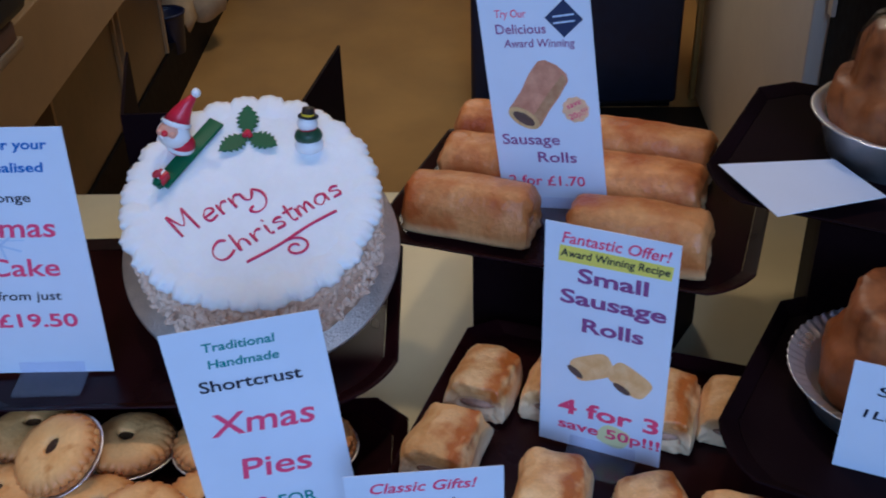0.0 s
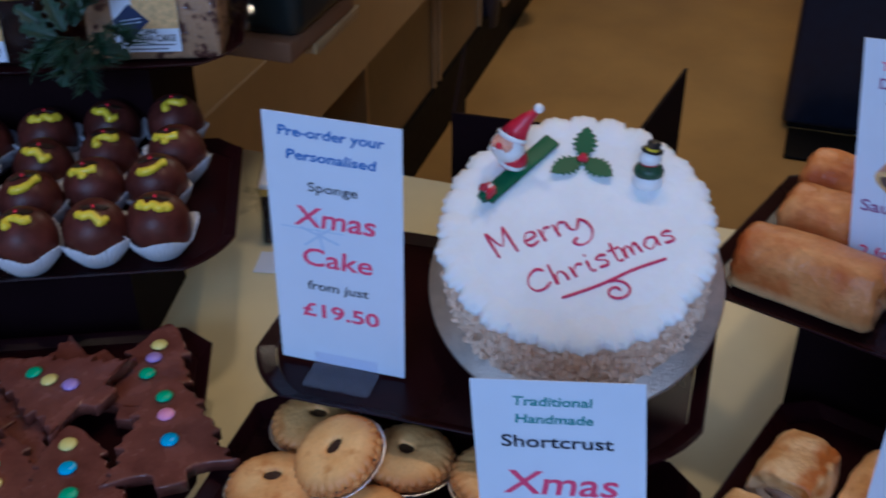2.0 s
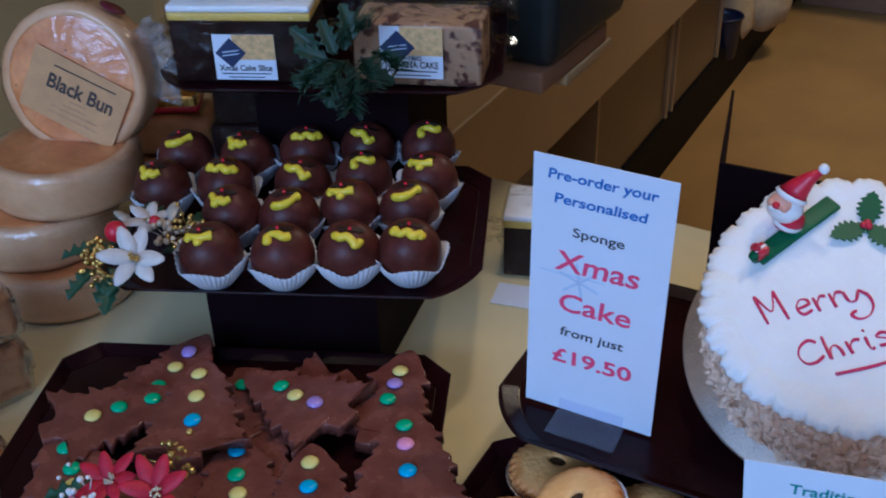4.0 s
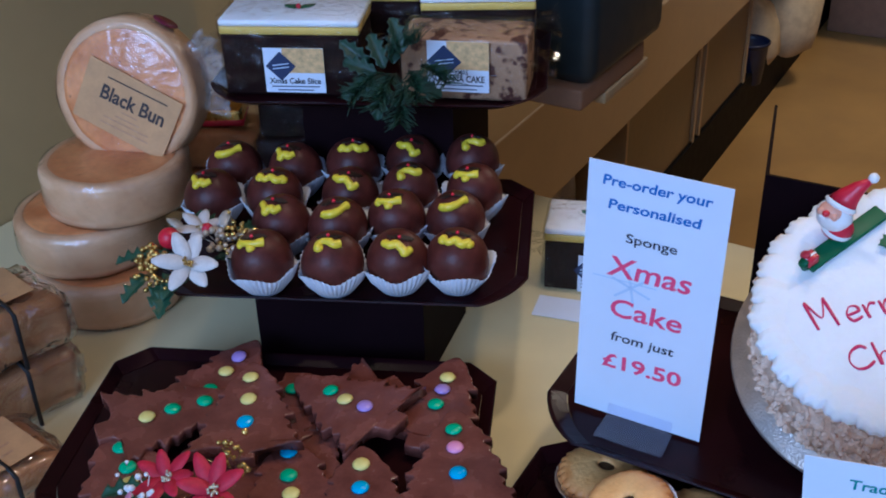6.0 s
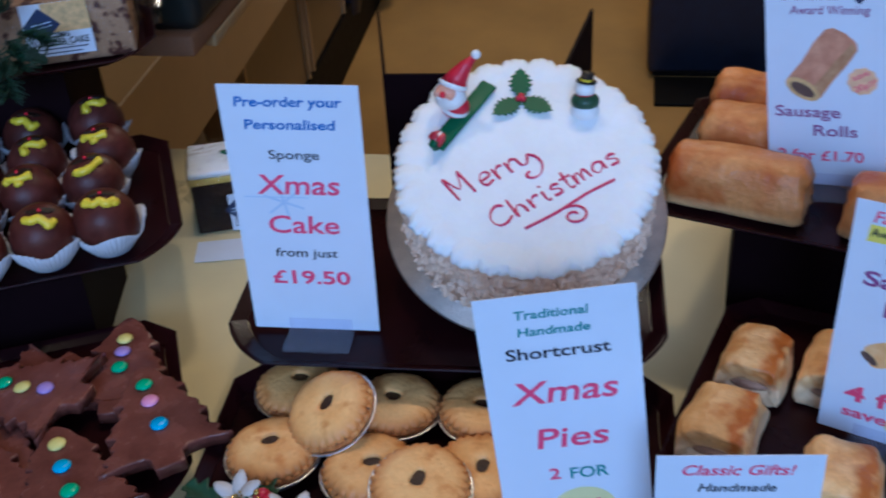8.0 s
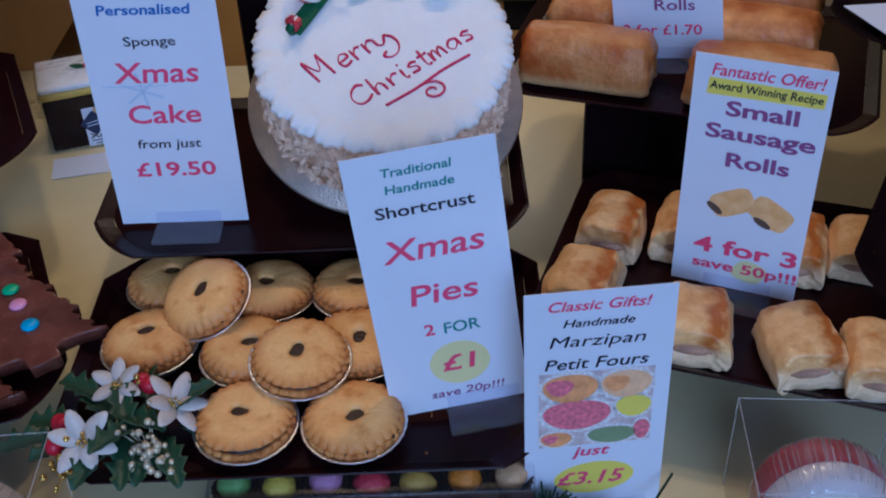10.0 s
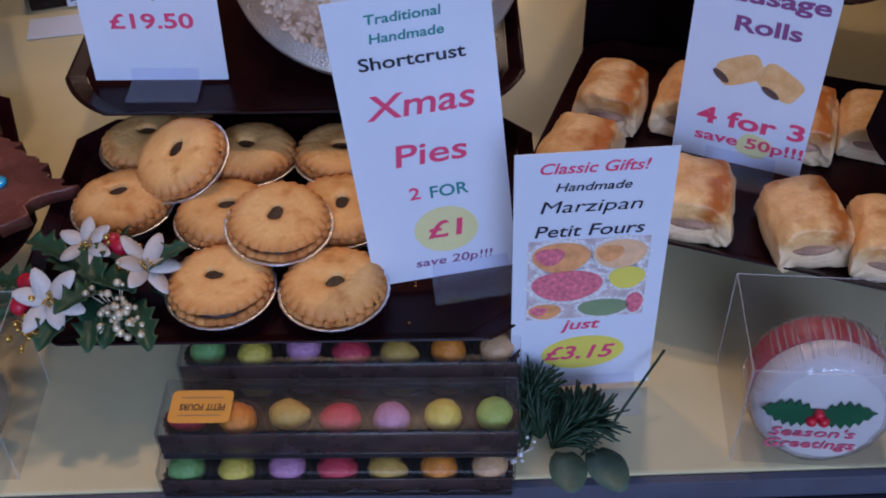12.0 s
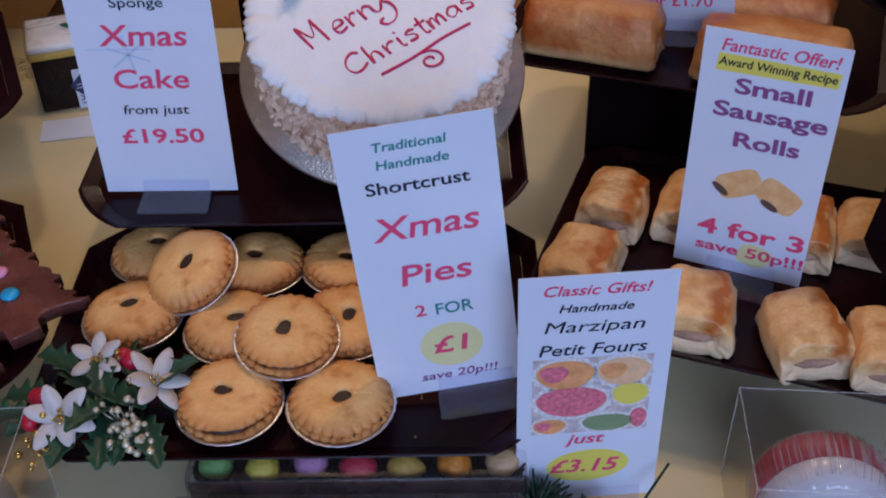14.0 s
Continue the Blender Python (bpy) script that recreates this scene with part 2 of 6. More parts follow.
DARKCHOC = mat("chocolate_coating", (0.080, 0.019, 0.014), 0.40, vary=0.3, scale=70, bump=0.14, bump_scale=260, spec=0.26, each=0.12)
PAPERCASE = mat("white_paper_case", (0.62, 0.64, 0.70), 0.8, vary=0.06)
YELLOWICE = mat("yellow_icing", (0.80, 0.62, 0.03), 0.35, vary=0.08)
BLACKISH = mat("dark_leaf_icing", (0.030, 0.016, 0.010), 0.4)
REDICE = mat("red_icing", (0.62, 0.012, 0.035), 0.35, vary=0.1)
PIPING = mat("crimson_piping", (0.60, 0.014, 0.095), 0.3, vary=0.1)
ICING = mat("white_icing", (0.86, 0.87, 0.88), 0.6, vary=0.04, scale=30, bump=0.6, bump_scale=140, subsurf=0.15)
NUTS = mat("chopped_nuts", (0.90, 0.70, 0.54), 0.6, vary=0.25, scale=120, bump=0.5, bump_scale=300, color2=(0.72, 0.50, 0.35))
BOARD = mat("silver_cake_board", (0.66, 0.57, 0.50), 0.33, metal=0.75, vary=0.1, scale=90, bump=0.5, bump_scale=450)
GREENP = mat("green_plastic", (0.005, 0.105, 0.042), 0.45, vary=0.15, spec=0.3)
REDP = mat("red_paint", (0.56, 0.012, 0.040), 0.35, vary=0.12)
WHITEP = mat("white_paint", (0.82, 0.82, 0.83), 0.4, vary=0.04)
SKIN = mat("pale_pink_paint", (0.78, 0.38, 0.26), 0.45)
BLACKP = mat("black_paint", (0.01, 0.01, 0.012), 0.35)
GOLD = mat("gold_paint", (0.72, 0.48, 0.14), 0.25, metal=0.9, vary=0.2)
LEAF = mat("dark_green_leaf", (0.020, 0.075, 0.036), 0.45, vary=0.35, scale=40, bump=0.3, bump_scale=120)
WAXLEAF = mat("waxy_leaf", (0.014, 0.046, 0.026), 0.5, vary=0.35, scale=50, bump=0.2, bump_scale=150)
SAGELEAF = mat("sage_leaf", (0.085, 0.150, 0.105), 0.5, vary=0.3, scale=50, bump=0.25, bump_scale=150)
REDRIBBON = mat("red_ribbon", (0.42, 0.009, 0.028), 0.40, vary=0.15, scale=40)
BROWNTRAY = mat("brown_insert_wall", (0.050, 0.026, 0.022), 0.28, vary=0.4, scale=40)
NEEDLE = mat("pine_needle", (0.012, 0.045, 0.020), 0.5, vary=0.3, scale=60)
WHITEPETAL = mat("white_satin_petal", (0.66, 0.60, 0.55), 0.5, vary=0.14, scale=60)
FROST = mat("frosted_leaf", (0.60, 0.56, 0.48), 0.35, metal=0.25, vary=0.25, scale=120)
REDPETAL = mat("red_velvet_petal", (0.50, 0.009, 0.036), 0.6, vary=0.3, scale=60)
BUN = mat("black_bun_pastry", (0.80, 0.345, 0.125), 0.40, vary=0.3, scale=22, bump=0.3, bump_scale=90, color2=(0.56, 0.185, 0.055), spots=((0.18, 0.050, 0.020), 62, 0.69, 0.74), coat=0.15, each=0.06)
BUNSIDE = mat("pale_bun_side", (0.76, 0.48, 0.275), 0.4, vary=0.18, scale=18, bump=0.25, bump_scale=80, color2=(0.60, 0.32, 0.155), coat=0.40)
BROWNLOAF = mat("brown_fruit_loaf", (0.60, 0.285, 0.115), 0.42, vary=0.3, scale=24, bump=0.4, bump_scale=90, color2=(0.36, 0.14, 0.050))
BROWNCUP = mat("brown_glassine_cup", (0.060, 0.030, 0.020), 0.4, vary=0.3, scale=200)
PLUMPAPER = mat("plum_paper", (0.16, 0.012, 0.035), 0.5, vary=0.08)
TANLABEL = mat("tan_paper_label", (0.58, 0.31, 0.125), 0.6, vary=0.12, scale=40)
FRUITCAKE = mat("dark_fruit_cake", (0.016, 0.005, 0.004), 0.8, vary=0.4, scale=70, bump=0.6, bump_scale=140, spec=0.12)
SULTANA = mat("sultana_cake", (0.38, 0.22, 0.12), 0.6, vary=0.15, scale=60, bump=0.5, bump_scale=140, spots=((0.07, 0.018, 0.010), 55, 0.52, 0.60))
MARZIPAN = mat("yellow_marzipan", (0.74, 0.50, 0.10), 0.5, vary=0.08)
FLOORTAN = mat("tan_vinyl_floor", (0.42, 0.235, 0.065), 0.38, vary=0.10, scale=3.0, color2=(0.32, 0.175, 0.05))
TANWOOD = mat("tan_counter_board", (0.40, 0.26, 0.12), 0.42, vary=0.10, scale=5)
BROWNPANEL = mat("brown_counter_panel", (0.15, 0.095, 0.045), 0.35, vary=0.3, scale=6)
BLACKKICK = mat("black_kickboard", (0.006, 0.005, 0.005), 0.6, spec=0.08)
WALLTAN = mat("tan_painted_wall", (0.52, 0.40, 0.20), 0.6, vary=0.06, scale=4)
GREYPANEL = mat("pale_beige_panel", (0.76, 0.68, 0.54), 0.55, vary=0.05, scale=5, spec=0.2)
BRASS = mat("brass_strip", (0.50, 0.36, 0.12), 0.35, metal=0.6)
NAVY = mat("dark_navy_plastic", (0.008, 0.013, 0.028), 0.4, vary=0.2)
TEAL = mat("dark_teal_plastic", (0.010, 0.018, 0.022), 0.45, vary=0.2)
BLUE = mat("blue_plastic", (0.007, 0.013, 0.045), 0.4)
BAG = mat("cream_sack", (0.50, 0.37, 0.20), 0.7, vary=0.15)
BAGGREY = mat("grey_paper", (0.34, 0.29, 0.23), 0.75, vary=0.15, scale=8)
CARDBOARD = mat("brown_cardboard", (0.25, 0.12, 0.06), 0.7, vary=0.12)
STRING = mat("black_string", (0.006, 0.006, 0.007), 0.6)
ORANGELABEL = mat("orange_label", (0.85, 0.38, 0.05), 0.5, vary=0.05)
INK_BLUE = mat("ink_blue", (0.02, 0.15, 0.50), 0.6, vary=0.03)
INK_NAVY = mat("ink_navy", (0.02, 0.035, 0.10), 0.6, vary=0.03)
INK_DARK = mat("ink_dark", (0.012, 0.016, 0.035), 0.6, vary=0.03)
INK_RED = mat("ink_crimson", (0.84, 0.075, 0.19), 0.6, vary=0.03)
INK_PURPLE = mat("ink_purple", (0.28, 0.080, 0.24), 0.6, vary=0.03)
INK_TEAL = mat("ink_teal", (0.010, 0.25, 0.25), 0.6, vary=0.03)
INK_YELLOW = mat("ink_yellow", (0.85, 0.74, 0.12), 0.6, vary=0.03)
INK_BLUSH = mat("ink_blush", (0.66, 0.55, 0.56), 0.6, vary=0.25, scale=160)
INK_ROLL = mat("ink_roll", (0.72, 0.36, 0.22), 0.6, vary=0.2, scale=70, color2=(0.52, 0.21, 0.12))
INK_PURPLEBROWN = mat("ink_roll_core", (0.13, 0.075, 0.06), 0.6, vary=0.2)
INK_CUP = mat("ink_paper_cup", (0.82, 0.80, 0.82), 0.6, vary=0.3, scale=400)
INK_CRUST = mat("ink_crust", (0.92, 0.58, 0.27), 0.6, vary=0.2, scale=90, color2=(0.80, 0.40, 0.13))
INK_UMBER = mat("ink_umber", (0.045, 0.028, 0.022), 0.6, vary=0.05)
INK_LEMON = mat("ink_lemon", (0.80, 0.76, 0.38), 0.6, vary=0.03)
PIPINK = mat("pink_piping", (0.74, 0.12, 0.22), 0.35, vary=0.1)
CREAMBEAD = mat("cream_bead", (0.74, 0.66, 0.48), 0.25, metal=0.45, vary=0.25)
PAVE = mat("dark_paving", (0.07, 0.07, 0.075), 0.8, vary=0.2, scale=3)
INK_PALE = mat("ink_pale_blue", (0.56, 0.68, 0.86), 0.6, vary=0.03)
INK_PEACH = mat("ink_peach", (0.92, 0.56, 0.32), 0.6, vary=0.12, scale=120)
INK_BROWN = mat("ink_pastry_brown", (0.56, 0.32, 0.16), 0.6, vary=0.25, scale=120, color2=(0.42, 0.19, 0.09))
INK_GREEN = mat("ink_green", (0.24, 0.34, 0.18), 0.6, vary=0.1)
INK_PINK = mat("ink_pink", (0.86, 0.20, 0.27), 0.6, vary=0.35, scale=260)
INK_ORANGE = mat("ink_orange", (0.95, 0.40, 0.16), 0.6, vary=0.25, scale=100)
INK_GOLD = mat("ink_wheat", (0.72, 0.46, 0.20), 0.6, vary=0.25, scale=160)


# ---- building helpers ----
def empty(name, m, label="", category="", group="", kind=""):
    ob = new(name)
    ob.empty_display_size = 0.01
    ob.matrix_world = m
    return tagged(ob, label, category, group, kind)


def part(name, bm, material, parent=None, label="", m=None, smooth=True):
    """One bmesh as one mesh object, under a thing or part."""
    me = bpy.data.meshes.new(name)
    if m is not None:
        # the size goes into the mesh, so that grain keeps its true scale
        place, turn_, size_ = m.decompose()
        if max(abs(c - 1) for c in size_) > 1e-4:
            bm.transform(Matrix.Diagonal((*size_, 1)))
            m = Matrix.LocRotScale(place, turn_, None)
    bm.to_mesh(me)
    bm.free()
    for p in me.polygons:
        p.use_smooth = smooth
    for mm in (material if isinstance(material, (list, tuple)) else [material]):
        me.materials.append(mm)
    ob = new(name, me)
    if parent is not None:
        ob.parent = parent
    if m is not None:
        ob.matrix_basis = m
    if label:
        ob["label"] = label
    return ob


def join(bm, other, m=None, mi=0):
    """Adds the bmesh other into bm."""
    me = bpy.data.meshes.new("tmp")
    for f in other.faces:
        f.material_index = mi
    other.to_mesh(me)
    other.free()
    if m is not None:
        me.transform(m)
    bm.from_mesh(me)
    bpy.data.meshes.remove(me)
    return bm


def box_bm(sx, sy, sz, bevel=0.0, seg=2, base=False):
    bm = bmesh.new()
    bmesh.ops.create_cube(bm, size=1.0)
    bmesh.ops.scale(bm, vec=(sx, sy, sz), verts=bm.verts)
    if base:
        bmesh.ops.translate(bm, vec=(0, 0, sz / 2), verts=bm.verts)
    if bevel:
        bmesh.ops.bevel(bm, geom=bm.edges[:], offset=bevel, segments=seg, affect="EDGES", profile=0.5)
    return bm


def ball_bm(r=1.0, seg=20, rings=12, scale=(1, 1, 1)):
    bm = bmesh.new()
    bmesh.ops.create_uvsphere(bm, u_segments=seg, v_segments=rings, radius=r)
    bmesh.ops.scale(bm, vec=scale, verts=bm.verts)
    return bm


def lathe_bm(profile, seg=40, wave=None, close=True):
    """Turns a profile of (radius, height) round z; wave(angle, i) scales the radius."""
    bm = bmesh.new()
    rings = []
    for i, (r, z) in enumerate(profile):
        if r < 1e-6:
            rings.append([bm.verts.new((0, 0, z))])
            continue
        ring = []
        for k in range(seg):
            a = 2 * math.pi * k / seg
            rr, zz = r, z
            if wave:
                s = wave(a, i)
                rr, zz = r * s[0], z + s[1]
            ring.append(bm.verts.new((rr * math.cos(a), rr * math.sin(a), zz)))
        rings.append(ring)
    for a, b in zip(rings, rings[1:]):
        for k in range(seg):
            j = (k + 1) % seg
            if len(a) == 1 and len(b) > 1:
                bm.faces.new((a[0], b[k], b[j]))
            elif len(b) == 1 and len(a) > 1:
                bm.faces.new((a[k], b[0], a[j]))
            elif len(a) > 1:
                bm.faces.new((a[k], b[k], b[j], a[j]))
    bmesh.ops.recalc_face_normals(bm, faces=bm.faces)
    return bm


def plate_bm(outline, thick, bevel=0.0):
    """A flat plate of a given outline, from z = 0 up to thick."""
    bm = bmesh.new()
    vs = [bm.verts.new((x, y, 0)) for x, y in outline]
    f = bm.faces.new(vs)
    if f.normal.z > 0:
        f.normal_flip()
    ext = bmesh.ops.extrude_face_region(bm, geom=[f])
    top = [v for v in ext["geom"] if isinstance(v, bmesh.types.BMVert)]
    bmesh.ops.translate(bm, vec=(0, 0, thick), verts=top)
    bmesh.ops.recalc_face_normals(bm, faces=bm.faces)
    if bevel:
        topset = set(top)
        edges = [e for e in bm.edges if e.verts[0] in topset and e.verts[1] in topset]
        bmesh.ops.bevel(bm, geom=edges, offset=bevel, segments=2, affect="EDGES", profile=0.6)
    return bm


def jitter(bm, amount, size, seed=0):
    off = Vector((seed * 3.7, seed * 1.3, seed * 2.1))
    for v in bm.verts:
        d = noise.noise_vector(v.co / size + off)
        v.co += d * amount
    return bm


def tube_bm(points, radius, sides=8, taper=None):
    """A round bar along points; taper(f) scales the radius."""
    bm = bmesh.new()
    rings = []
    pts = [Vector(p) for p in points]
    for i, p in enumerate(pts):
        d = (pts[min(i + 1, len(pts) - 1)] - pts[max(i - 1, 0)]).normalized()
        side = d.cross(Vector((0.13, 0.21, 1.0))).normalized()
        up = side.cross(d)
        r = radius * (taper(i / max(1, len(pts) - 1)) if taper else 1.0)
        rings.append([bm.verts.new(p + (side * math.cos(2 * math.pi * k / sides) + up * math.sin(2 * math.pi * k / sides)) * r) for k in range(sides)])
    for a, b in zip(rings, rings[1:]):
        for k in range(sides):
            j = (k + 1) % sides
            bm.faces.new((a[k], a[j], b[j], b[k]))
    bm.faces.new(rings[0][::-1])
    bm.faces.new(rings[-1])
    bmesh.ops.recalc_face_normals(bm, faces=bm.faces)
    return bm


def text_mesh(body, width, height, bold=0.0, shear=0.0, depth=0.0):
    """Lettering as a mesh, centred, scaled to a width and a cap height."""
    cu = bpy.data.curves.new("tmp_text", "FONT")
    cu.body, cu.align_x, cu.align_y, cu.size = body, "CENTER", "CENTER", 1.0
    cu.offset, cu.shear, cu.extrude, cu.resolution_u = bold, shear, depth, 3
    ob = bpy.data.objects.new("tmp_text", cu)
    scene.collection.objects.link(ob)
    dg = bpy.context.evaluated_depsgraph_get()
    me = bpy.data.meshes.new_from_object(ob.evaluated_get(dg))
    bpy.data.objects.remove(ob)
    bpy.data.curves.remove(cu)
    xs = [v.co.x for v in me.vertices]
    ys = [v.co.y for v in me.vertices]
    cx, w = (min(xs) + max(xs)) / 2, max(xs) - min(xs)
    sx = width / w
    sy = height / 0.72
    cy = 0.36 - 0.36 + (min(ys) + max(ys)) / 2
    me.transform(Matrix.Diagonal((sx, sy, 1, 1)) @ Matrix.Translation((-cx, -cy, 0)))
    return me

# ---- the window bed and the shop behind it ----
def slab(name, x0, x1, y0, y1, z0, z1, material, kind="structure", label="", category="", bevel=0.0):
    ob = part(name, box_bm(x1 - x0, y1 - y0, z1 - z0, bevel), material, None, m=pose((x0 + x1) / 2, (y0 + y1) / 2, (z0 + z1) / 2), smooth=False)
    return tagged(ob, label, category, "", kind)


SKEW = 3.4


def askew(name, near, far, z0, z1, material, label, category, bevel=0.0):
    """A strip along the window, between two distances from its line, closed by the side walls."""
    t_ = math.tan(radians(SKEW))
    bm = plate_bm([(-1.30, .357 + near - 1.30 * t_), (1.0, .357 + near + 1.0 * t_), (1.0, .357 + far + 1.0 * t_), (-1.30, .357 + far - 1.30 * t_)], z1 - z0, bevel)
    return tagged(part(name, bm, material, m=pose(0, 0, z0), smooth=False), label, category, "", "structure")


bed = part("display_bed", plate_bm([(-1.30, .357 - 1.30 * math.tan(radians(SKEW))), (1.0, .357 + math.tan(radians(SKEW))), (1.0, 1.19), (-1.30, 1.19)], .03, .002), CREAM, m=pose(0, 0, -.03), smooth=False)
tagged(bed, "cream laminate bed of the shop window", "display bed", "", "structure")
slab("bed_back", -1.30, 1.0, 1.155, 1.19, -1.0, -0.032, WALLTAN, label="tan board closing the bed at the back", category="wall")
askew("trim", -.008, -.001, -.030, -.0015, EDGETRIM, "grey edge trim along the window bed", "trim", .001)
askew("window_sill", -.095, -.009, -.06, -.020, GREYTRIM, "dark grey painted window sill", "sill", .004)
askew("wall_front", -.100, -.004, -1.0, -.062, GREYTRIM, "grey stall riser under the window", "wall")
slab("wall_west", -1.36, -1.302, 0.18, 1.19, -1.0, 1.9, WALLTAN, label="tan painted side wall of the window", category="wall")
slab("wall_east", 1.002, 1.06, 0.27, 6.0, -1.0, 1.9, WALLTAN, label="tan painted side wall", category="wall")
slab("wall_north", -2.6, 1.06, 6.0, 6.08, -1.0, 1.9, WALLTAN, label="tan painted back wall of the shop", category="wall")
slab("wall_shop_west", -2.6, -2.54, 1.19, 6.0, -1.0, 1.9, WALLTAN, label="tan painted shop wall", category="wall")
slab("ceiling", -2.6, 1.06, 0.27, 6.08, 1.9, 1.96, WALLTAN, label="plain shop ceiling", category="ceiling")
slab("floor", -2.6, 1.06, 1.19, 6.0, -1.04, -1.0, FLOORTAN, label="tan vinyl shop floor with a dull sheen", category="floor")
slab("pavement", -6.0, 6.0, -6.0, 0.31, -1.10, -1.02, PAVE, label="grey pavement before the shop", category="pavement")

# ---- trays and risers ----
def octagon(w, d, c, b=0.028):
    """Corners rounded off broadly at the front (c) and cut straight at the back (b)."""
    b = min(b, c)
    front = []
    p0, p2 = Vector((w / 2 - c, -d / 2)), Vector((w / 2, -d / 2 + c * 1.2))
    p1 = Vector((w / 2, -d / 2)).lerp((p0 + p2) / 2, .62)
    for k in range(7):
        g = k / 6
        p = p0 * (1 - g) ** 2 + p1 * 2 * g * (1 - g) + p2 * g * g
        front.append((p.x, p.y))
    return front + [(w / 2, d / 2 - b), (w / 2 - b, d / 2), (-w / 2 + b, d / 2), (-w / 2, d / 2 - b)] + [(-x, y) for x, y in front[::-1]]


def ring_bm(loops, cap=True):
    bm = bmesh.new()
    rows = [[bm.verts.new(p) for p in loop] for loop in loops]
    for a, b in zip(rows, rows[1:]):
        for k in range(len(a)):
            j = (k + 1) % len(a)
            bm.faces.new((a[k], a[j], b[j], b[k]))
    if cap:
        bm.faces.new(rows[0][::-1])
        bm.faces.new(rows[-1])
    bmesh.ops.recalc_face_normals(bm, faces=bm.faces)
    return bm


def tray(x, y, z, yaw, label, w=0.385, d=0.265, c=0.045, lip=0.0062, flare=0.0075, thick=0.0028, plastic=None):
    """A shallow tray with cut corners and a flared lip; its floor's upper side is z = 0."""
    def loop(grow, h):
        return [(u, v, h) for u, v in octagon(w - 2 * flare + 2 * grow, d - 2 * flare + 2 * grow, c)]
    root = empty("display_tray", pose(x, y, z, 0, 0, yaw), label, "tray", "display trays")
    part("tray_floor", ring_bm([loop(-0.0045, -thick), loop(-0.0045, 0.0)]), plastic or MAROON, root, smooth=False)
    rim = ring_bm([loop(-0.004, -thick), loop(flare, lip - 0.002), loop(flare + 0.0016, lip - .0006), loop(flare + 0.0008, lip + .0004), loop(flare - 0.0012, lip), loop(-0.004, 0.0006), loop(-0.004, -thick)], False)
    part("rim", rim, plastic or MAROON, root, "flared tray rim", smooth=False)
    return root


def riser(x, y, z0, z1, yaw, label, w=0.175, depth=0.14, splay=0.03, t=0.003):
    """A folded plastic sheet: a front and two wings that splay to the back."""
    root = empty("tray_riser", pose(x, y, z0, 0, 0, yaw), label, "riser", "tray risers")
    part("front_panel", plate_bm([(-w / 2, 0), (w / 2, 0), (w / 2 - t, t), (-w / 2 + t, t)], z1 - z0), RISER, root, smooth=False)
    for s in (-1, 1):
        pts = [(s * w / 2, 0), (s * (w / 2 + splay), depth), (s * (w / 2 + splay - t), depth), (s * (w / 2 - t), t)]
        part("side_wing", plate_bm(pts if s > 0 else pts[::-1], z1 - z0), RISER, root, smooth=False)
    return root


def local(yaw, u, v):
    a = radians(yaw)
    return u * math.cos(a) - v * math.sin(a), u * math.sin(a) + v * math.cos(a)


TRAY_Z = dict(pie=0.066, cake=0.120, tree=0.058, pud=0.130, slice=0.240, small=0.078, long=0.160, top=0.238, low=0.118)
TRAYS = dict(
    pie=(-0.222, 0.545, 2, "maroon plastic tray holding mince pies"),
    cake=(-0.232, 0.742, 2, "maroon plastic tray holding the iced cake"),
    tree=(-0.636, 0.540, 24.5, "maroon plastic tray piled with chocolate tree biscuits"),
    pud=(-0.721, 0.787, 25, "maroon plastic tray of chocolate puddings"),
    slice=(-0.806, 0.995, 25, "maroon plastic tray of wrapped cake slices"),
    small=(0.1555, 0.613, -18.0, "maroon plastic tray of small sausage rolls"),
    long=(0.134, 0.880, -18, "maroon plastic tray of large sausage rolls"),
    top=(0.445, 0.788, -26.4, "maroon plastic tray with a large raised pie, coloured near-black for dimness"),
    low=(0.430, 0.575, -28, "maroon plastic tray with a pie in a foil dish, coloured near-black for dimness"),
)
for key, (x, y, yaw, label) in TRAYS.items():
    z = TRAY_Z[key]
    # top and low trays take the risers' near-black: their dimness is in the colour
    tray(x, y, z, yaw, label, *dict(cake=(0.378,), small=(0.355, 0.262, 0.022), long=(0.355, 0.265, 0.036)).get(key, ()), plastic=RISER if key in ("top", "low") else None)
    dx, dy = local(yaw, 0, -0.085 if key in ("pud", "long", "slice", "top") else -0.03)
    riser(x + dx, y + dy, 0.0, z - 0.003, yaw, "dark maroon folded plastic riser under a tray")
# the riser that the iced cake leans on
riser(-0.226, 0.875, 0.0, 0.266, 3, "tall dark maroon folded plastic riser behind the iced cake", w=0.172, depth=0.16, splay=0.03)

# ---- price cards ----
def card_pose(x, y, z, yaw, lean, roll):
    """The bottom middle of a card that leans back and is turned in its own plane."""
    return pose(x, y, z, 0, 0, yaw) @ pose(0, 0, 0, 90 - lean, 0, 0) @ pose(0, 0, 0, 0, 0, roll)


def flat_text(parent, body, x, y, w, h, ink, bold=0.0, shear=0.0, turn=0.0, z=0.0013, name="lettering"):
    me = text_mesh(body, w, h, bold, shear)
    me.materials.append(ink)
    ob = new(name, me)
    ob.parent = parent
    ob.matrix_basis = pose(x, y, z, 0, 0, turn)
    return ob


def flat_shape(parent, name, outline, ink, x, y, turn=0.0, z=0.0008, label=""):
    return part(name, plate_bm(outline, 0.0002), ink, parent, label, pose(x, y, z, 0, 0, turn), smooth=False)


def oval(rx, ry, n=28, wob=0.0, k=5):
    return [(rx * (1 + wob * math.sin(k * a)) * math.cos(a), ry * (1 + wob * math.sin(k * a)) * math.sin(a)) for a in (2 * math.pi * i / n for i in range(n))]


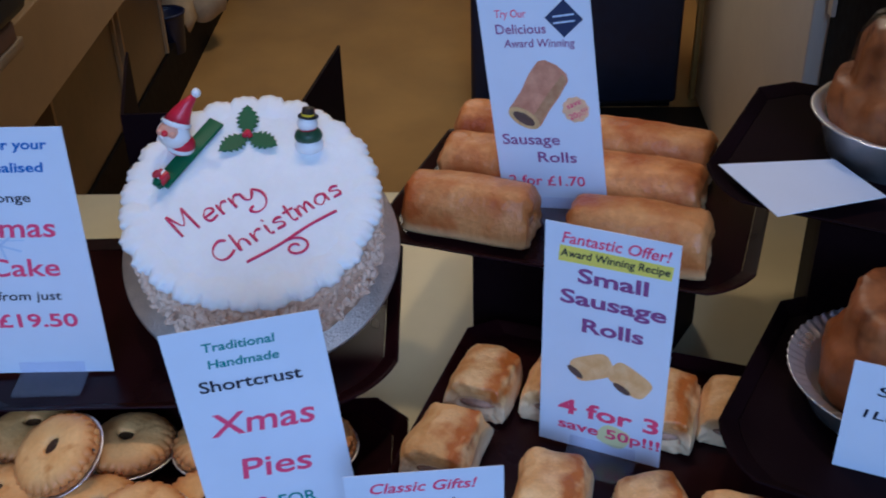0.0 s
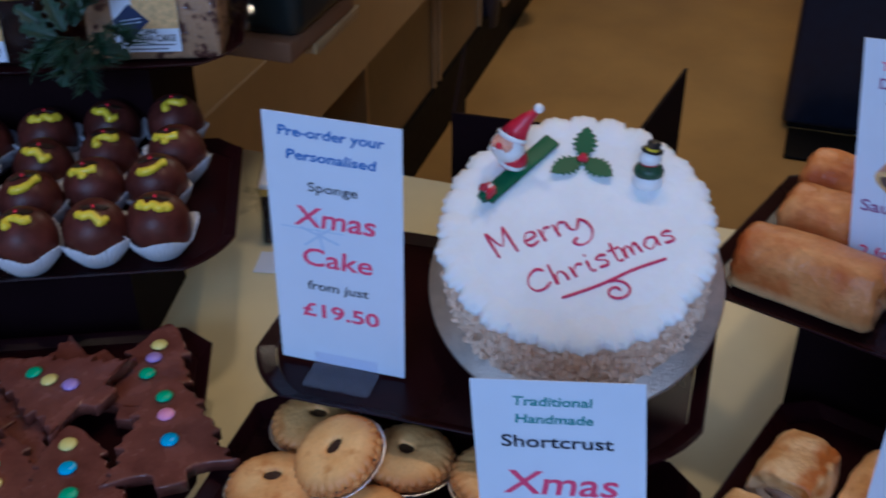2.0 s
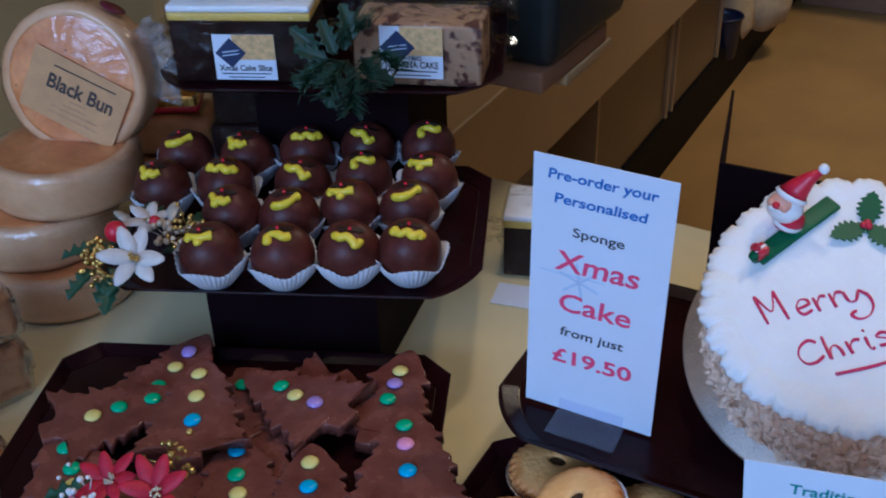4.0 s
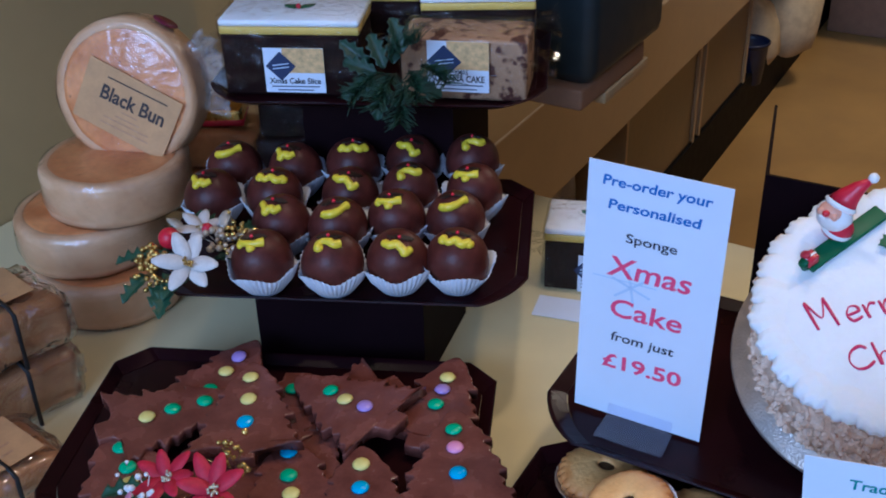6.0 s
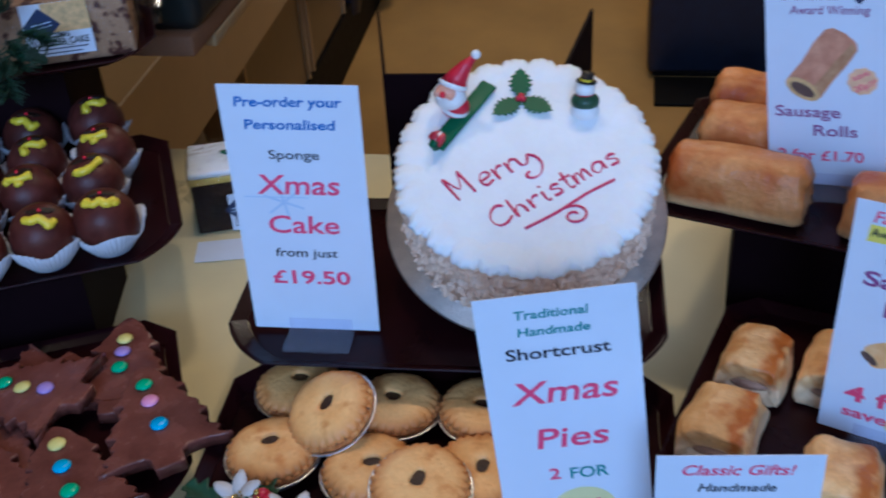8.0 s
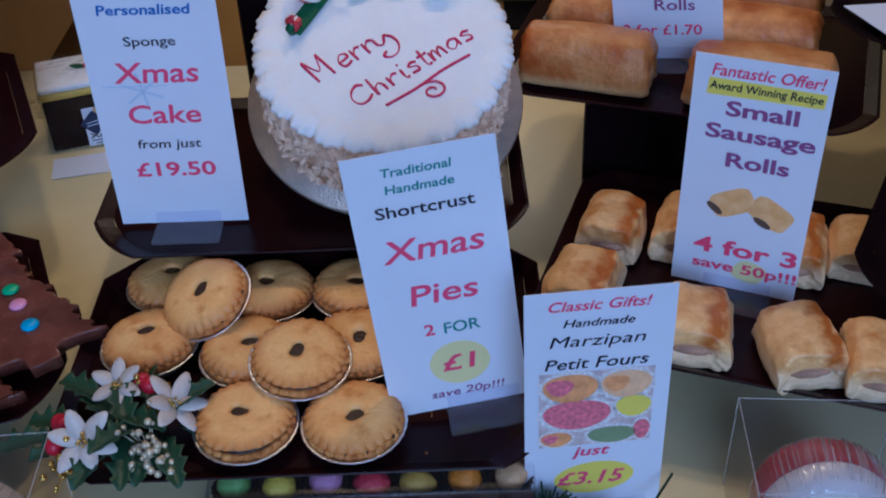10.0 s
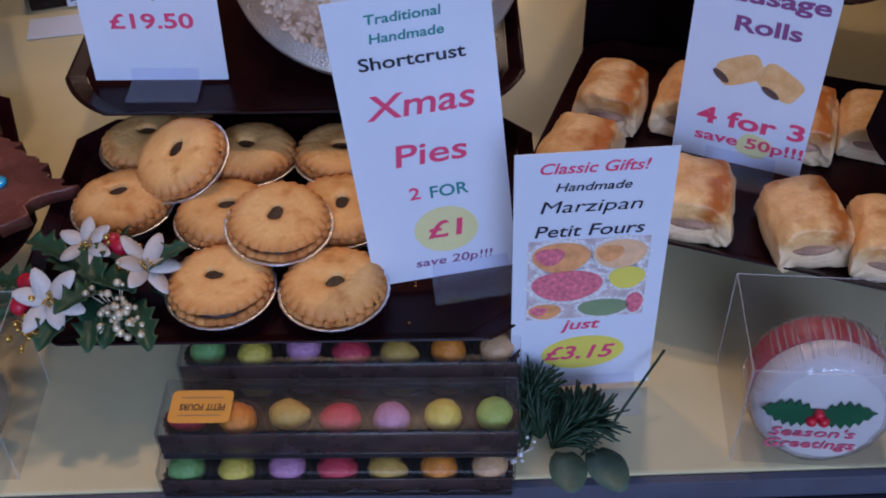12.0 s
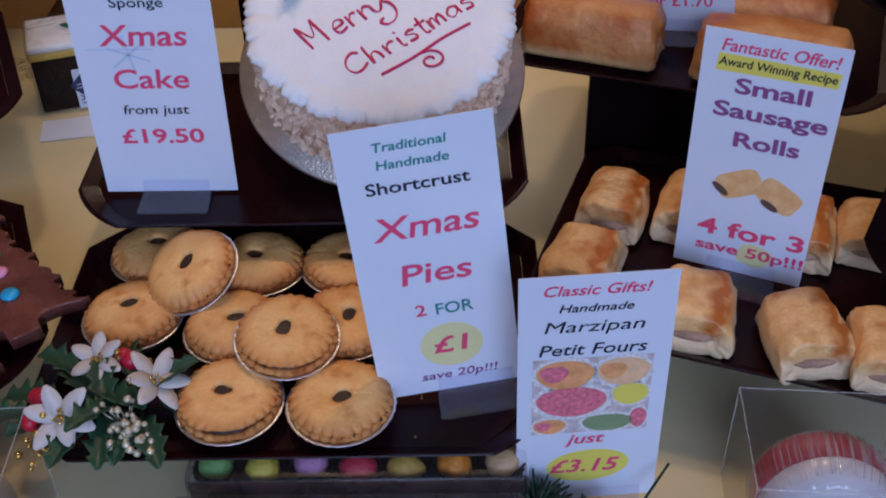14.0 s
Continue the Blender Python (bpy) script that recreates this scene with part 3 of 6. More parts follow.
def pillow(rx, ry, n=32, power=.5):
    """A rounded oblong outline."""
    return [(math.copysign(abs(math.cos(a)) ** power, math.cos(a)) * rx, math.copysign(abs(math.sin(a)) ** power, math.sin(a)) * ry) for a in (2 * math.pi * i / n for i in range(n))]


def holder(parent, x, width=0.055, base=0.036, lip=0.014):
    """A clear acrylic L foot with a lip that grips the card's lower edge."""
    bm = box_bm(width, lip, 0.0016)
    bmesh.ops.translate(bm, vec=(x, lip / 2 - 0.001, 0.0034), verts=bm.verts)
    foot = box_bm(width * 1.05, 0.0016, base)
    bmesh.ops.translate(foot, vec=(x, -0.0002, base / 2 - 0.004), verts=foot.verts)
    join(bm, foot)
    o = part("acrylic_holder", bm, ACRYLIC, parent, "clear acrylic card foot", smooth=False)
    o.visible_shadow = False
    return o


def price_card(v, w, h, label, bow=0.0025):
    root = empty("price_card", card_pose(*v), label, "price card", "price cards")
    bm = bmesh.new()
    rows, cols = 10, 6
    grid = [[bm.verts.new(((i / cols - 0.5) * w, j / rows * h, 0.0)) for i in range(cols + 1)] for j in range(rows + 1)]
    for j in range(rows):
        for i in range(cols):
            bm.faces.new((grid[j][i], grid[j][i + 1], grid[j + 1][i + 1], grid[j + 1][i]))
    ext = bmesh.ops.extrude_face_region(bm, geom=bm.faces[:])
    bmesh.ops.translate(bm, vec=(0, 0, 0.0007), verts=[e for e in ext["geom"] if isinstance(e, bmesh.types.BMVert)])
    bmesh.ops.recalc_face_normals(bm, faces=bm.faces)
    part("card", bm, CARD, root, smooth=False)
    return root


def lines(root, w, h, rows):
    """Rows of lettering: text, centre across, centre down, width, cap height (as shares of the card), ink, bold, shear, turn."""
    for body, cx, cy, tw, th, ink, bold, shear, turn in rows:
        flat_text(root, body, (cx - 0.5) * w, (1 - cy) * h, tw * w, th * h, ink, bold, shear, turn)


# iced cake card
w, h = 0.1093, 0.235
c = price_card((-0.3390, 0.6581, 0.1235, 2.8, -0.9, -1.1), w, h, "white card pricing a personalised sponge Xmas cake")
lines(c, w, h, [("Pre-order your", .493, .066, .768, .036, INK_BLUE, .022, 0.1, 0), ("Personalised", .489, .144, .658, .036, INK_BLUE, .022, 0.1, 0),
                ("Sponge", .491, .262, .368, .035, INK_DARK, .010, 0, 0), ("Xmas", .491, .374, .620, .078, INK_RED, .014, 0.12, 0),
                ("Cake", .500, .535, .535, .074, INK_RED, .014, 0.06, 0), ("from just", .492, .660, .478, .037, INK_DARK, .010, 0.1, 0),
                ("£19.50", .506, .762, .608, .058, INK_RED, .022, 0, 0)])
for k in range(6):
    flat_shape(c, "snowflake_arm", [(-.0010, 0), (.0010, 0), (.0010, .017), (-.0010, .017)], INK_PALE, -0.014, h * .555, 60 * k + 10, z=0.0008)
flat_shape(c, "rule", [(-.026, -.0005), (.026, -.0005), (.026, .0005), (-.026, .0005)], INK_PALE, -0.020, h * .575, 0, z=0.0008)
holder(c, 0.004)

# mince pie card
w, h = 0.104, 0.223
c = price_card((-0.0996, 0.4764, 0.0765, 8.1, 4.5, 5.5), w, h, "white card offering shortcrust Xmas pies, tilted in its foot")
lines(c, w, h, [("Traditional", .472, .065, .458, .030, INK_TEAL, .018, 0.1, 0), ("Handmade", .477, .123, .452, .030, INK_TEAL, .018, 0.1, 0),
                ("Shortcrust", .489, .199, .656, .041, INK_DARK, .016, 0, 0), ("Xmas", .497, .343, .690, .083, INK_RED, .012, 0.15, 0),
                ("Pies", .516, .519, .470, .078, INK_RED, .012, 0.1, 0), ("2", .373, .660, .072, .044, INK_RED, .018, 0, 0),
                ("FOR", .602, .664, .255, .044, INK_TEAL, .012, 0, 0), ("£1", .540, .809, .249, .064, INK_RED, .02, 0.1, 0),
                ("save 20p!!!", .572, .937, .537, .032, INK_PURPLE, .010, 0.15, 0)])
flat_shape(c, "yellow_disc", oval(.0225, .0195), INK_LEMON, 0.0048, h * .187, 0)
holder(c, 0.018)

# large sausage roll card
w, h = 0.1043, 0.219
c = price_card((0.1058, 0.8506, 0.1714, -19.0, -0.2, 7.6), w, h, "white card offering award winning sausage rolls")
lines(c, w, h, [("Try Our", .289, .104, .282, .034, INK_RED, .008, 0.1, 0), ("Delicious", .366, .165, .452, .042, INK_PURPLE, .012, 0, 0),
                ("Award Winning", .518, .232, .638, .036, INK_PURPLE, .010, 0.1, 0), ("save", .776, .499, .144, .026, INK_RED, .010, 0.1, 25),
                ("20p!!!", .812, .544, .19, .026, INK_RED, .010, 0.1, 25), ("Sausage", .342, .670, .543, .050, INK_PURPLE, .014, 0, 0),
                ("Rolls", .573, .746, .365, .050, INK_PURPLE, .014, 0, 0), ("2 for £1.70", .450, .861, .724, .048, INK_RED, .014, 0, 0)])
flat_shape(c, "logo_diamond", [(-.0175, 0), (0, -.0175), (.0175, 0), (0, .0175)], INK_NAVY, 0.027, h * .875, -4)
for dy in (.003, -.003):
    flat_shape(c, "logo_bar", [(-.010, -.0008), (.010, -.0008), (.010, .0008), (-.010, .0008)], INK_PALE, 0.027, h * .875 + dy, 6, z=.0014)
flat_shape(c, "printed_roll", [(-.0165, -.031), (-.006, -.034), (.008, -.033), (.0175, -.029), (.0165, -.010), (.0175, .008), (.0165, .026), (.012, .031), (.000, .033), (-.012, .031), (-.0165, .026), (-.0175, .010), (-.0155, -.008)], INK_ROLL, -0.003, h * .553, -35)
flat_shape(c, "printed_roll_shade", [(.006, -.030), (.0165, -.027), (.0155, -.010), (.0165, .008), (.0155, .025), (.009, .029), (.007, .005)], INK_BROWN, -0.003, h * .553, -35, z=.0011)
flat_shape(c, "printed_roll_end", oval(.0165, .0085, 24), INK_GOLD, -0.0205, h * .438, -32, z=.0014)
flat_shape(c, "printed_roll_core", oval(.0115, .0050, 24), INK_PURPLEBROWN, -0.0205, h * .436, -32, z=.0017)
flat_shape(c, "peach_burst", oval(.0125, .0125, 40, .05, 10), INK_PEACH, 0.030, h * .478, 0)
holder(c, 0.008)

# small sausage roll card
w, h = 0.1021, 0.2117
c = price_card((0.1287, 0.6044, 0.0818, -22.0, 0.3, 0.2), w, h, "white card offering small sausage rolls four for three")
flat_shape(c, "yellow_band", [(-.043, -.007), (.043, -.006), (.044, .006), (-.042, .007)], INK_YELLOW, 0.003, h * .880, 0)
flat_shape(c, "yellow_blot", oval(.014, .011, 26, .06, 4), INK_LEMON, 0.012, h * .095, 0)
lines(c, w, h, [("Fantastic Offer!", .534, .053, .806, .046, INK_RED, .012, 0.2, 0), ("Award Winning Recipe", .531, .120, .815, .032, INK_DARK, .016, 0.1, 0),
                ("Small", .530, .200, .531, .060, INK_PURPLE, .026, 0, 0), ("Sausage", .541, .307, .809, .060, INK_PURPLE, .026, 0, 0),
                ("Rolls", .553, .412, .474, .060, INK_PURPLE, .026, 0, 0), ("4 for 3", .561, .807, .816, .070, INK_RED, .026, 0, 0),
                ("save 50p!!!", .576, .902, .831, .046, INK_RED, .022, 0, 0)])
for x, y, a in ((-.009, .0855, 14), (.0215, .081, -16)):
    flat_shape(c, "printed_roll", pillow(.0175, .0115), INK_CRUST, x, y, a * 1.9)
    flat_shape(c, "printed_roll_end", oval(.0080, .0030, 16), INK_PURPLEBROWN, x + (-.0135 if a > 0 else -.0055), y - (.0075 if a > 0 else .0095), -38 if a > 0 else -30, z=.0014)
holder(c, 0.004)

# petit fours card
w, h = 0.1025, 0.2148
c = price_card((-0.0011, 0.4351, 0.0046, 5.3, 0.8, 0.8), w, h, "white card pricing handmade marzipan petit fours")
lines(c, w, h, [("Classic Gifts!", .495, .054, .673, .040, INK_RED, .014, 0.25, 0), ("Handmade", .493, .124, .473, .032, INK_DARK, .010, 0.25, 0),
                ("Marzipan", .488, .205, .641, .047, INK_DARK, 0.0, 0.2, 0), ("Petit Fours", .488, .292, .703, .047, INK_DARK, .008, 0.2, 0),
                ("just", .473, .705, .274, .046, INK_RED, .016, 0.25, 0), ("£3.15", .480, .830, .50, .062, INK_RED, .020, 0.25, 0)])
flat_shape(c, "yellow_oval", oval(.030, .0165), INK_YELLOW, 0.0005, h * .168, 4)
py = h * .502
flat_shape(c, "printed_picture", [(-.041, -.036), (.040, -.036), (.040, .036), (-.041, .036)], INK_BLUSH, 0.0, py, 0)
for x, y, rx, ry, ink in ((-.0190, .0215, .0205, .0140, INK_ORANGE), (.0205, .0220, .0188, .0134, INK_PEACH), (-.0140, -.0045, .0255, .0148, INK_PINK), (.0265, .0000, .0130, .0105, INK_YELLOW),
                          (.0120, -.0270, .0185, .0085, INK_GREEN), (-.0285, -.0280, .0120, .0075, INK_ORANGE), (.0335, -.0240, .0062, .0100, INK_PINK)):
    rx, ry = rx * 1.06, ry * 1.08
    flat_shape(c, "paper_cup", oval(rx * 1.05, ry * 1.10, 64, .05, 16), INK_CUP, x, py + y, 0, z=.0011)
    flat_shape(c, "printed_fruit", oval(rx * .90, ry * .88, 22, .04, 3), ink, x, py + y, 0, z=.0014)
    if ink in (INK_ORANGE, INK_PEACH):
        flat_shape(c, "printed_blush", oval(rx * .45, ry * .5, 18, .10, 3), INK_PINK if ink is INK_ORANGE else INK_ORANGE, x - rx * .35, py + y + ry * .1, 0, z=.0017)
holder(c, 0.012)

# card before the foil pie
w, h = 0.104, 0.213
c = price_card((0.345, 0.525, 0.001, -22, 4, 0), w, h, "white price card before the pie in a foil dish")
lines(c, w, h, [("Small", .40, .10, .42, .040, INK_DARK, .012, 0.1, 0), ("1LB/", .28, .20, .30, .036, INK_DARK, .008, 0.1, 0), ("ORDER", .38, .55, .48, .036, INK_TEAL, .008, 0.1, 0), ("AN", .36, .66, .18, .036, INK_RED, .01, 0.1, 0)])
holder(c, 0.0)

# ---- the iced cake ----
_z = Vector((0.05, -0.42, 0.905)).normalized()
_x = (Vector((1, 0, 0)) - _z * _z.x).normalized()
_y = _z.cross(_x)
CAKE_M = Matrix(((_x.x, _y.x, _z.x, -0.162), (_x.y, _y.y, _z.y, 0.729), (_x.z, _y.z, _z.z, 0.257), (0, 0, 0, 1)))
CR, CH = 0.1085, 0.080
cake = empty("iced_cake", CAKE_M, "round white iced Christmas cake with nut-coated side leaning back", "cake")
part("cake_board", lathe_bm([(0, -CH - .006), (.1245, -CH - .006), (.1258, -CH - .003), (.1245, -CH), (0, -CH)], 72), BOARD, cake, "round silver foil cake board")
top = lathe_bm([(0, 0.0), (.03, 0.0003), (.06, 0.0004), (.088, 0), (.099, -.002), (.102, -.006), (.100, -.010), (0, -.010)], 96)
part("icing", jitter(top, 0.0012, 0.024, 3), ICING, cake, "smooth spread white icing")
part("cake_side", jitter(lathe_bm([(0, -.007), (CR - .004, -.007), (CR - .002, -.04), (CR - .002, -CH), (0, -CH)], 96), 0.0012, 0.012, 5), NUTS, cake, "sponge side coated with chopped nuts")
# piped fluted shells round the rim, running into one another
rng = random.Random(4)
NS = 27
size = [rng.uniform(.68, 1.25) for _ in range(NS)]
ER = 0.1105
prof = [(.078, -.0012), (.088, .0004), (.095, .0008), (.102, .0007), (ER - .005, -.0002), (ER - .0005, -.0026), (ER + .0004, -.0044), (ER - .001, -.0060), (ER - .004, -.0074), (ER - .008, -.0082)]


def shell_wave(a, i):
    t_ = a / (2 * math.pi) * NS
    k = int(t_) % NS
    f = (t_ - int(t_)) - .5
    hump = math.sqrt(max(0, 1 - (f * 1.92) ** 2)) * size[k]
    fold = math.cos(f * 2 * math.pi * 3 + k)
    w_ = (0, 0, .04, .22, .6, 1, 1.05, 1.05, 1, .5)[i]
    low = (0, 0, 0, 0, .1, .3, .7, 1, 1, .6)[i]
    return 1 + w_ * .054 * (hump - .75) + low * .011 * fold, w_ * .0026 * (hump - .8) - low * .0022 * hump + low * .0008 * fold


part("piped_border", jitter(lathe_bm(prof, NS * 26, shell_wave), 0.0013, 0.011), ICING, cake, "piped white icing border of soft scallops", pose(0, .0005, 0))
# chopped nuts pressed into the side
nuts = bmesh.new()
for i in range(1700):
    a = rng.uniform(0, 2 * math.pi)
    zz = rng.uniform(-CH + .001, -.0075)
    f = bmesh.new()
    bmesh.ops.create_icosphere(f, subdivisions=1, radius=1.0)
    r = rng.choice((.0018, .0026, .0034, .0046, .0062))
    join(nuts, f, pose(math.cos(a) * (CR - .0008), math.sin(a) * (CR - .0008), zz, rng.uniform(0, 360), rng.uniform(0, 360), rng.uniform(0, 360)) @ Matrix.Diagonal((r, r * rng.uniform(.5, 1), r * rng.uniform(.35, .6), 1)))
nut_ob = part("chopped_nut_coat", nuts, NUTS, cake, "loose chopped nuts", smooth=False)
tagged(nut_ob, kind="stuff")

# piped writing: letters as single strokes in a unit box
GLYPHS = {
    "M": [[(.03, 0), (-.08, .98), (-.03, 1.02), (.30, .42), (.56, 1.08), (.60, 1.02), (.74, 0)]],
    "e": [[(.08, .28), (.5, .36), (.48, .55), (.25, .58), (.08, .3), (.22, .03), (.55, .12)]],
    "r": [[(.1, .55), (.16, .02), (.18, .32), (.34, .54), (.52, .5)]],
    "y": [[(.0, .50), (.07, .14), (.28, .08), (.50, .42)], [(.50, .44), (.74, .16), (.76, -.24), (.50, -.56), (.14, -.60), (-.04, -.40), (.16, -.28)]],
    "C": [[(.72, .82), (.5, .98), (.2, .8), (.06, .42), (.2, .06), (.5, .02), (.78, .2)]],
    "h": [[(.1, 1.0), (.12, .02), (.2, .4), (.38, .52), (.5, .3), (.52, .02)]],
    "i": [[(.15, .55), (.17, .05), (.3, .02)], [(.16, .80), (.19, .83)]],
    "s": [[(.48, .5), (.28, .58), (.12, .44), (.4, .28), (.4, .06), (.1, .06)]],
    "t": [[(.24, .95), (.22, .1), (.4, .02)], [(.04, .62), (.46, .64)]],
    "m": [[(.05, .55), (.08, .02), (.12, .4), (.28, .54), (.34, .04), (.4, .42), (.56, .54), (.64, .04)]],
    "a": [[(.5, .5), (.25, .56), (.06, .28), (.22, .03), (.46, .25), (.5, .52), (.54, .04)]],
}
ADV = dict(M=1.05, e=.62, r=.56, y=.7, C=.84, h=.64, i=.36, s=.55, t=.46, m=.76, a=.64)


def smooth_line(pts, n=6):
    """A soft curve through a few points."""
    out = []
    P = [Vector((*p, 0)) for p in pts]
    for i in range(len(P) - 1):
        p0, p1, p2, p3 = P[max(i - 1, 0)], P[i], P[i + 1], P[min(i + 2, len(P) - 1)]
        for k in range(n):
            s = k / n
            out.append(0.5 * ((2 * p1) + (p2 - p0) * s + (2 * p0 - 5 * p1 + 4 * p2 - p3) * s * s + (3 * p1 - 3 * p2 + p3 - p0) * s ** 3))
    return out + [P[-1]]


def piped(parent, word, x, y, size, turn, r=0.00115, mat_=None, z=0.0008, squeeze=1.0):
    pen = 0.0
    for ch in word:
        bm = bmesh.new()
        for stroke in GLYPHS[ch]:
            join(bm, tube_bm([Vector((p.x * size * squeeze, p.y * size, 0)) for p in smooth_line(stroke)], r, 7, lambda f: 0.85 + 0.3 * math.sin(f * 9)))
        part("piped_letter", bm, mat_ or PIPING, parent, m=pose(x, y, z, 0, 0, turn) @ pose(pen * size * squeeze, 0, 0))
        pen += ADV[ch]


piped(cake, "Merry", -0.0512, -0.0446, 0.0225, 36.5, squeeze=0.96)
piped(cake, "Christmas", -0.0189, -0.0698, 0.0190, 37.0, squeeze=1.21)
ul = smooth_line([(0, 0), (.03, -.001), (.06, .001), (.087, 0)], 5)
part("piped_underline", tube_bm([Vector((p.x, p.y, 0)) for p in ul], .0013, 7), PIPING, cake, m=pose(0.0046, -0.0675, 0.0009, 0, 0, 37.3))
sw = [(math.cos(a) * (.0022 + .00125 * a), math.sin(a) * (.0018 + .00095 * a)) for a in (0.3 + 0.36 * k for k in range(23))]
part("piped_swirl", tube_bm([Vector((p[0], p[1], 0)) for p in sw], .0011, 7), PIPING, cake, m=pose(0.0432, -0.0520, 0.0009, 0, 0, 20))


# ---- cake decorations ----
def on_cake(x, y, z=0.0):
    return CAKE_M @ pose(x, y, z)


def holly_outline(length, width, n=5):
    """A holly leaf from its stalk at the origin along +y, with spiny edges."""
    pts = []
    for side in (1, -1):
        row = []
        for i in range(n * 2 + 1):
            f = i / (n * 2)
            half = width / 2 * math.sin(math.pi * min(1, f * 0.93 + 0.05)) ** 0.7
            half *= 1.16 if i % 2 else 0.72
            row.append((side * half, f * length))
        pts.append(row)
    return [(0, -.0005)] + pts[0] + [(0, length * 1.08)] + pts[1][::-1]


hd = empty("holly_decoration", on_cake(-0.009, 0.063, 0.0015), "green plastic holly sprig with a red berry on the cake", "decoration")
for a in (6, 134, 243):
    lf = part("holly_leaf", plate_bm(holly_outline(.0275, .0180, 6), .0012), GREENP, hd, m=pose(0, 0, 0, 0, 0, a) @ pose(0, .002, 0, 8), smooth=False)
for dx, dy in ((0, .0015), (.002, -.0015), (-.002, -.0015)):
    part("berry", ball_bm(.0028, 12, 8), REDP, hd, m=pose(dx, dy, .0025))

# a tobogganing figurine with a red pointed hat, one plain shape
fig = bmesh.new()
join(fig, ball_bm(1, 20, 14), pose(.002, .004, .009) @ Matrix.Diagonal((.0125, .0125, .0105, 1)), 0)
join(fig, lathe_bm([(.0126, -.002), (.0131, 0), (.0126, .002)], 28), pose(.002, .004, .008, 10, 12, 0), 1)
join(fig, jitter(ball_bm(1, 20, 14), .10, .5), pose(-.002, -.002, .0195) @ Matrix.Diagonal((.0142, .0128, .0130, 1)), 1)
join(fig, ball_bm(1, 18, 12), pose(-.003, -.0075, .0235) @ Matrix.Diagonal((.0105, .0082, .0078, 1)), 2)
join(fig, ball_bm(.0029, 10, 8), pose(-.0040, -.0158, .0232), 3)
for s_ in (-1, 1):
    join(fig, ball_bm(.0034, 10, 8), pose(-.0035 + s_ * .0055, -.0132, .0225), 2)
    join(fig, ball_bm(1, 10, 6), pose(-.0035 + s_ * .0030, -.0150, .0195) @ Matrix.Diagonal((.0036, .0022, .0014, 1)), 1)
join(fig, lathe_bm([(.0115, -.002), (.0132, 0), (.0118, .0024)], 26), pose(-.001, -.001, .0290, -12, 6, 0), 1)
hat = [Vector((0, 0, 0)), Vector((.0025, .002, .009)), Vector((.0065, .004, .018)), Vector((.0125, .005, .0270))]
join(fig, tube_bm(hat, .0118, 16, lambda f: 1 - .80 * f), pose(-.0008, -.0005, .0285), 0)
join(fig, ball_bm(.0042, 12, 8), pose(.0125, .0050, .0575), 1)
santa = part("toboggan_figurine", fig, [REDP, WHITEP, SKIN, REDICE], m=on_cake(-0.0680, 0.0385, 0.0035) @ pose(0, 0, 0, -34, 0, 0) @ pose(0, 0, 0, 0, 8, -14))
tagged(santa, "small painted figurine in a red pointed hat", "figurine")
sled = empty("toy_sledge", on_cake(-0.0575, 0.0385, 0.0030) @ pose(0, 0, 0, 0, 0, 61), "green plastic toy sledge on the cake", "toy sledge")
part("deck", box_bm(.080, .0150, .0035, .0012), GREENP, sled, m=pose(.002, 0, .0015))
part("curl", tube_bm([(-.034, 0, .001), (-.039, 0, .003), (-.041, 0, .008), (-.038, 0, .011)], .004, 10), GREENP, sled)
gift = bmesh.new()
join(gift, box_bm(.010, .009, .009, .001), pose(-.034, 0, .008), 0)
join(gift, box_bm(.0104, .0022, .0094, .0004), pose(-.034, 0, .008), 1)
join(gift, lathe_bm([(.0042, 0), (.001, .012), (0, .013)], 12), pose(-.036, .003, .011, 20, -10, 0), 0)
part("red_parcel", gift, [REDP, WHITEP], sled, "tiny red and white parcel", m=pose(0, 0, .0))
snow = bmesh.new()
join(snow, ball_bm(1, 18, 12), pose(0, 0, .0095) @ Matrix.Diagonal((.0125, .0120, .0105, 1)), 0)
join(snow, ball_bm(1, 16, 12), pose(0, 0, .0185) @ Matrix.Diagonal((.0122, .0118, .0098, 1)), 1)
join(snow, ball_bm(.0090, 16, 12), pose(0, 0, .0315), 0)
join(snow, lathe_bm([(0, 0), (.0078, 0), (.0078, .0032), (0, .0032)], 18), pose(0, 0, .0255), 2)
join(snow, lathe_bm([(0, 0), (.0088, 0), (.0088, .0012), (.0056, .0014), (.0054, .0090), (0, .0092)], 18), pose(.0010, .001, .0380, 0, 8, 0), 3)
join(snow, lathe_bm([(.0057, 0), (.0058, .0024)], 18), pose(.0010, .001, .0395, 0, 8, 0), 4)
for dz in (.018, .0225):
    join(snow, ball_bm(.0012, 8, 6), pose(0, -.0098, dz), 3)
sm = part("snow_figurine", snow, [WHITEP, LEAF, REDP, BLACKP, YELLOWICE], m=on_cake(0.0465, 0.0475, -0.001) @ pose(0, 0, 0, -30, 0, 6) @ Matrix.Diagonal((1.0, 1.0, .86, 1)))
tagged(sm, "small white figurine with a black hat and green coat", "figurine")

# ---- mince pies ----
def beads(n, a, ph):
    """Rounded lobes with narrow creases between them."""
    return abs(math.cos(n / 2 * a + ph)) ** .6


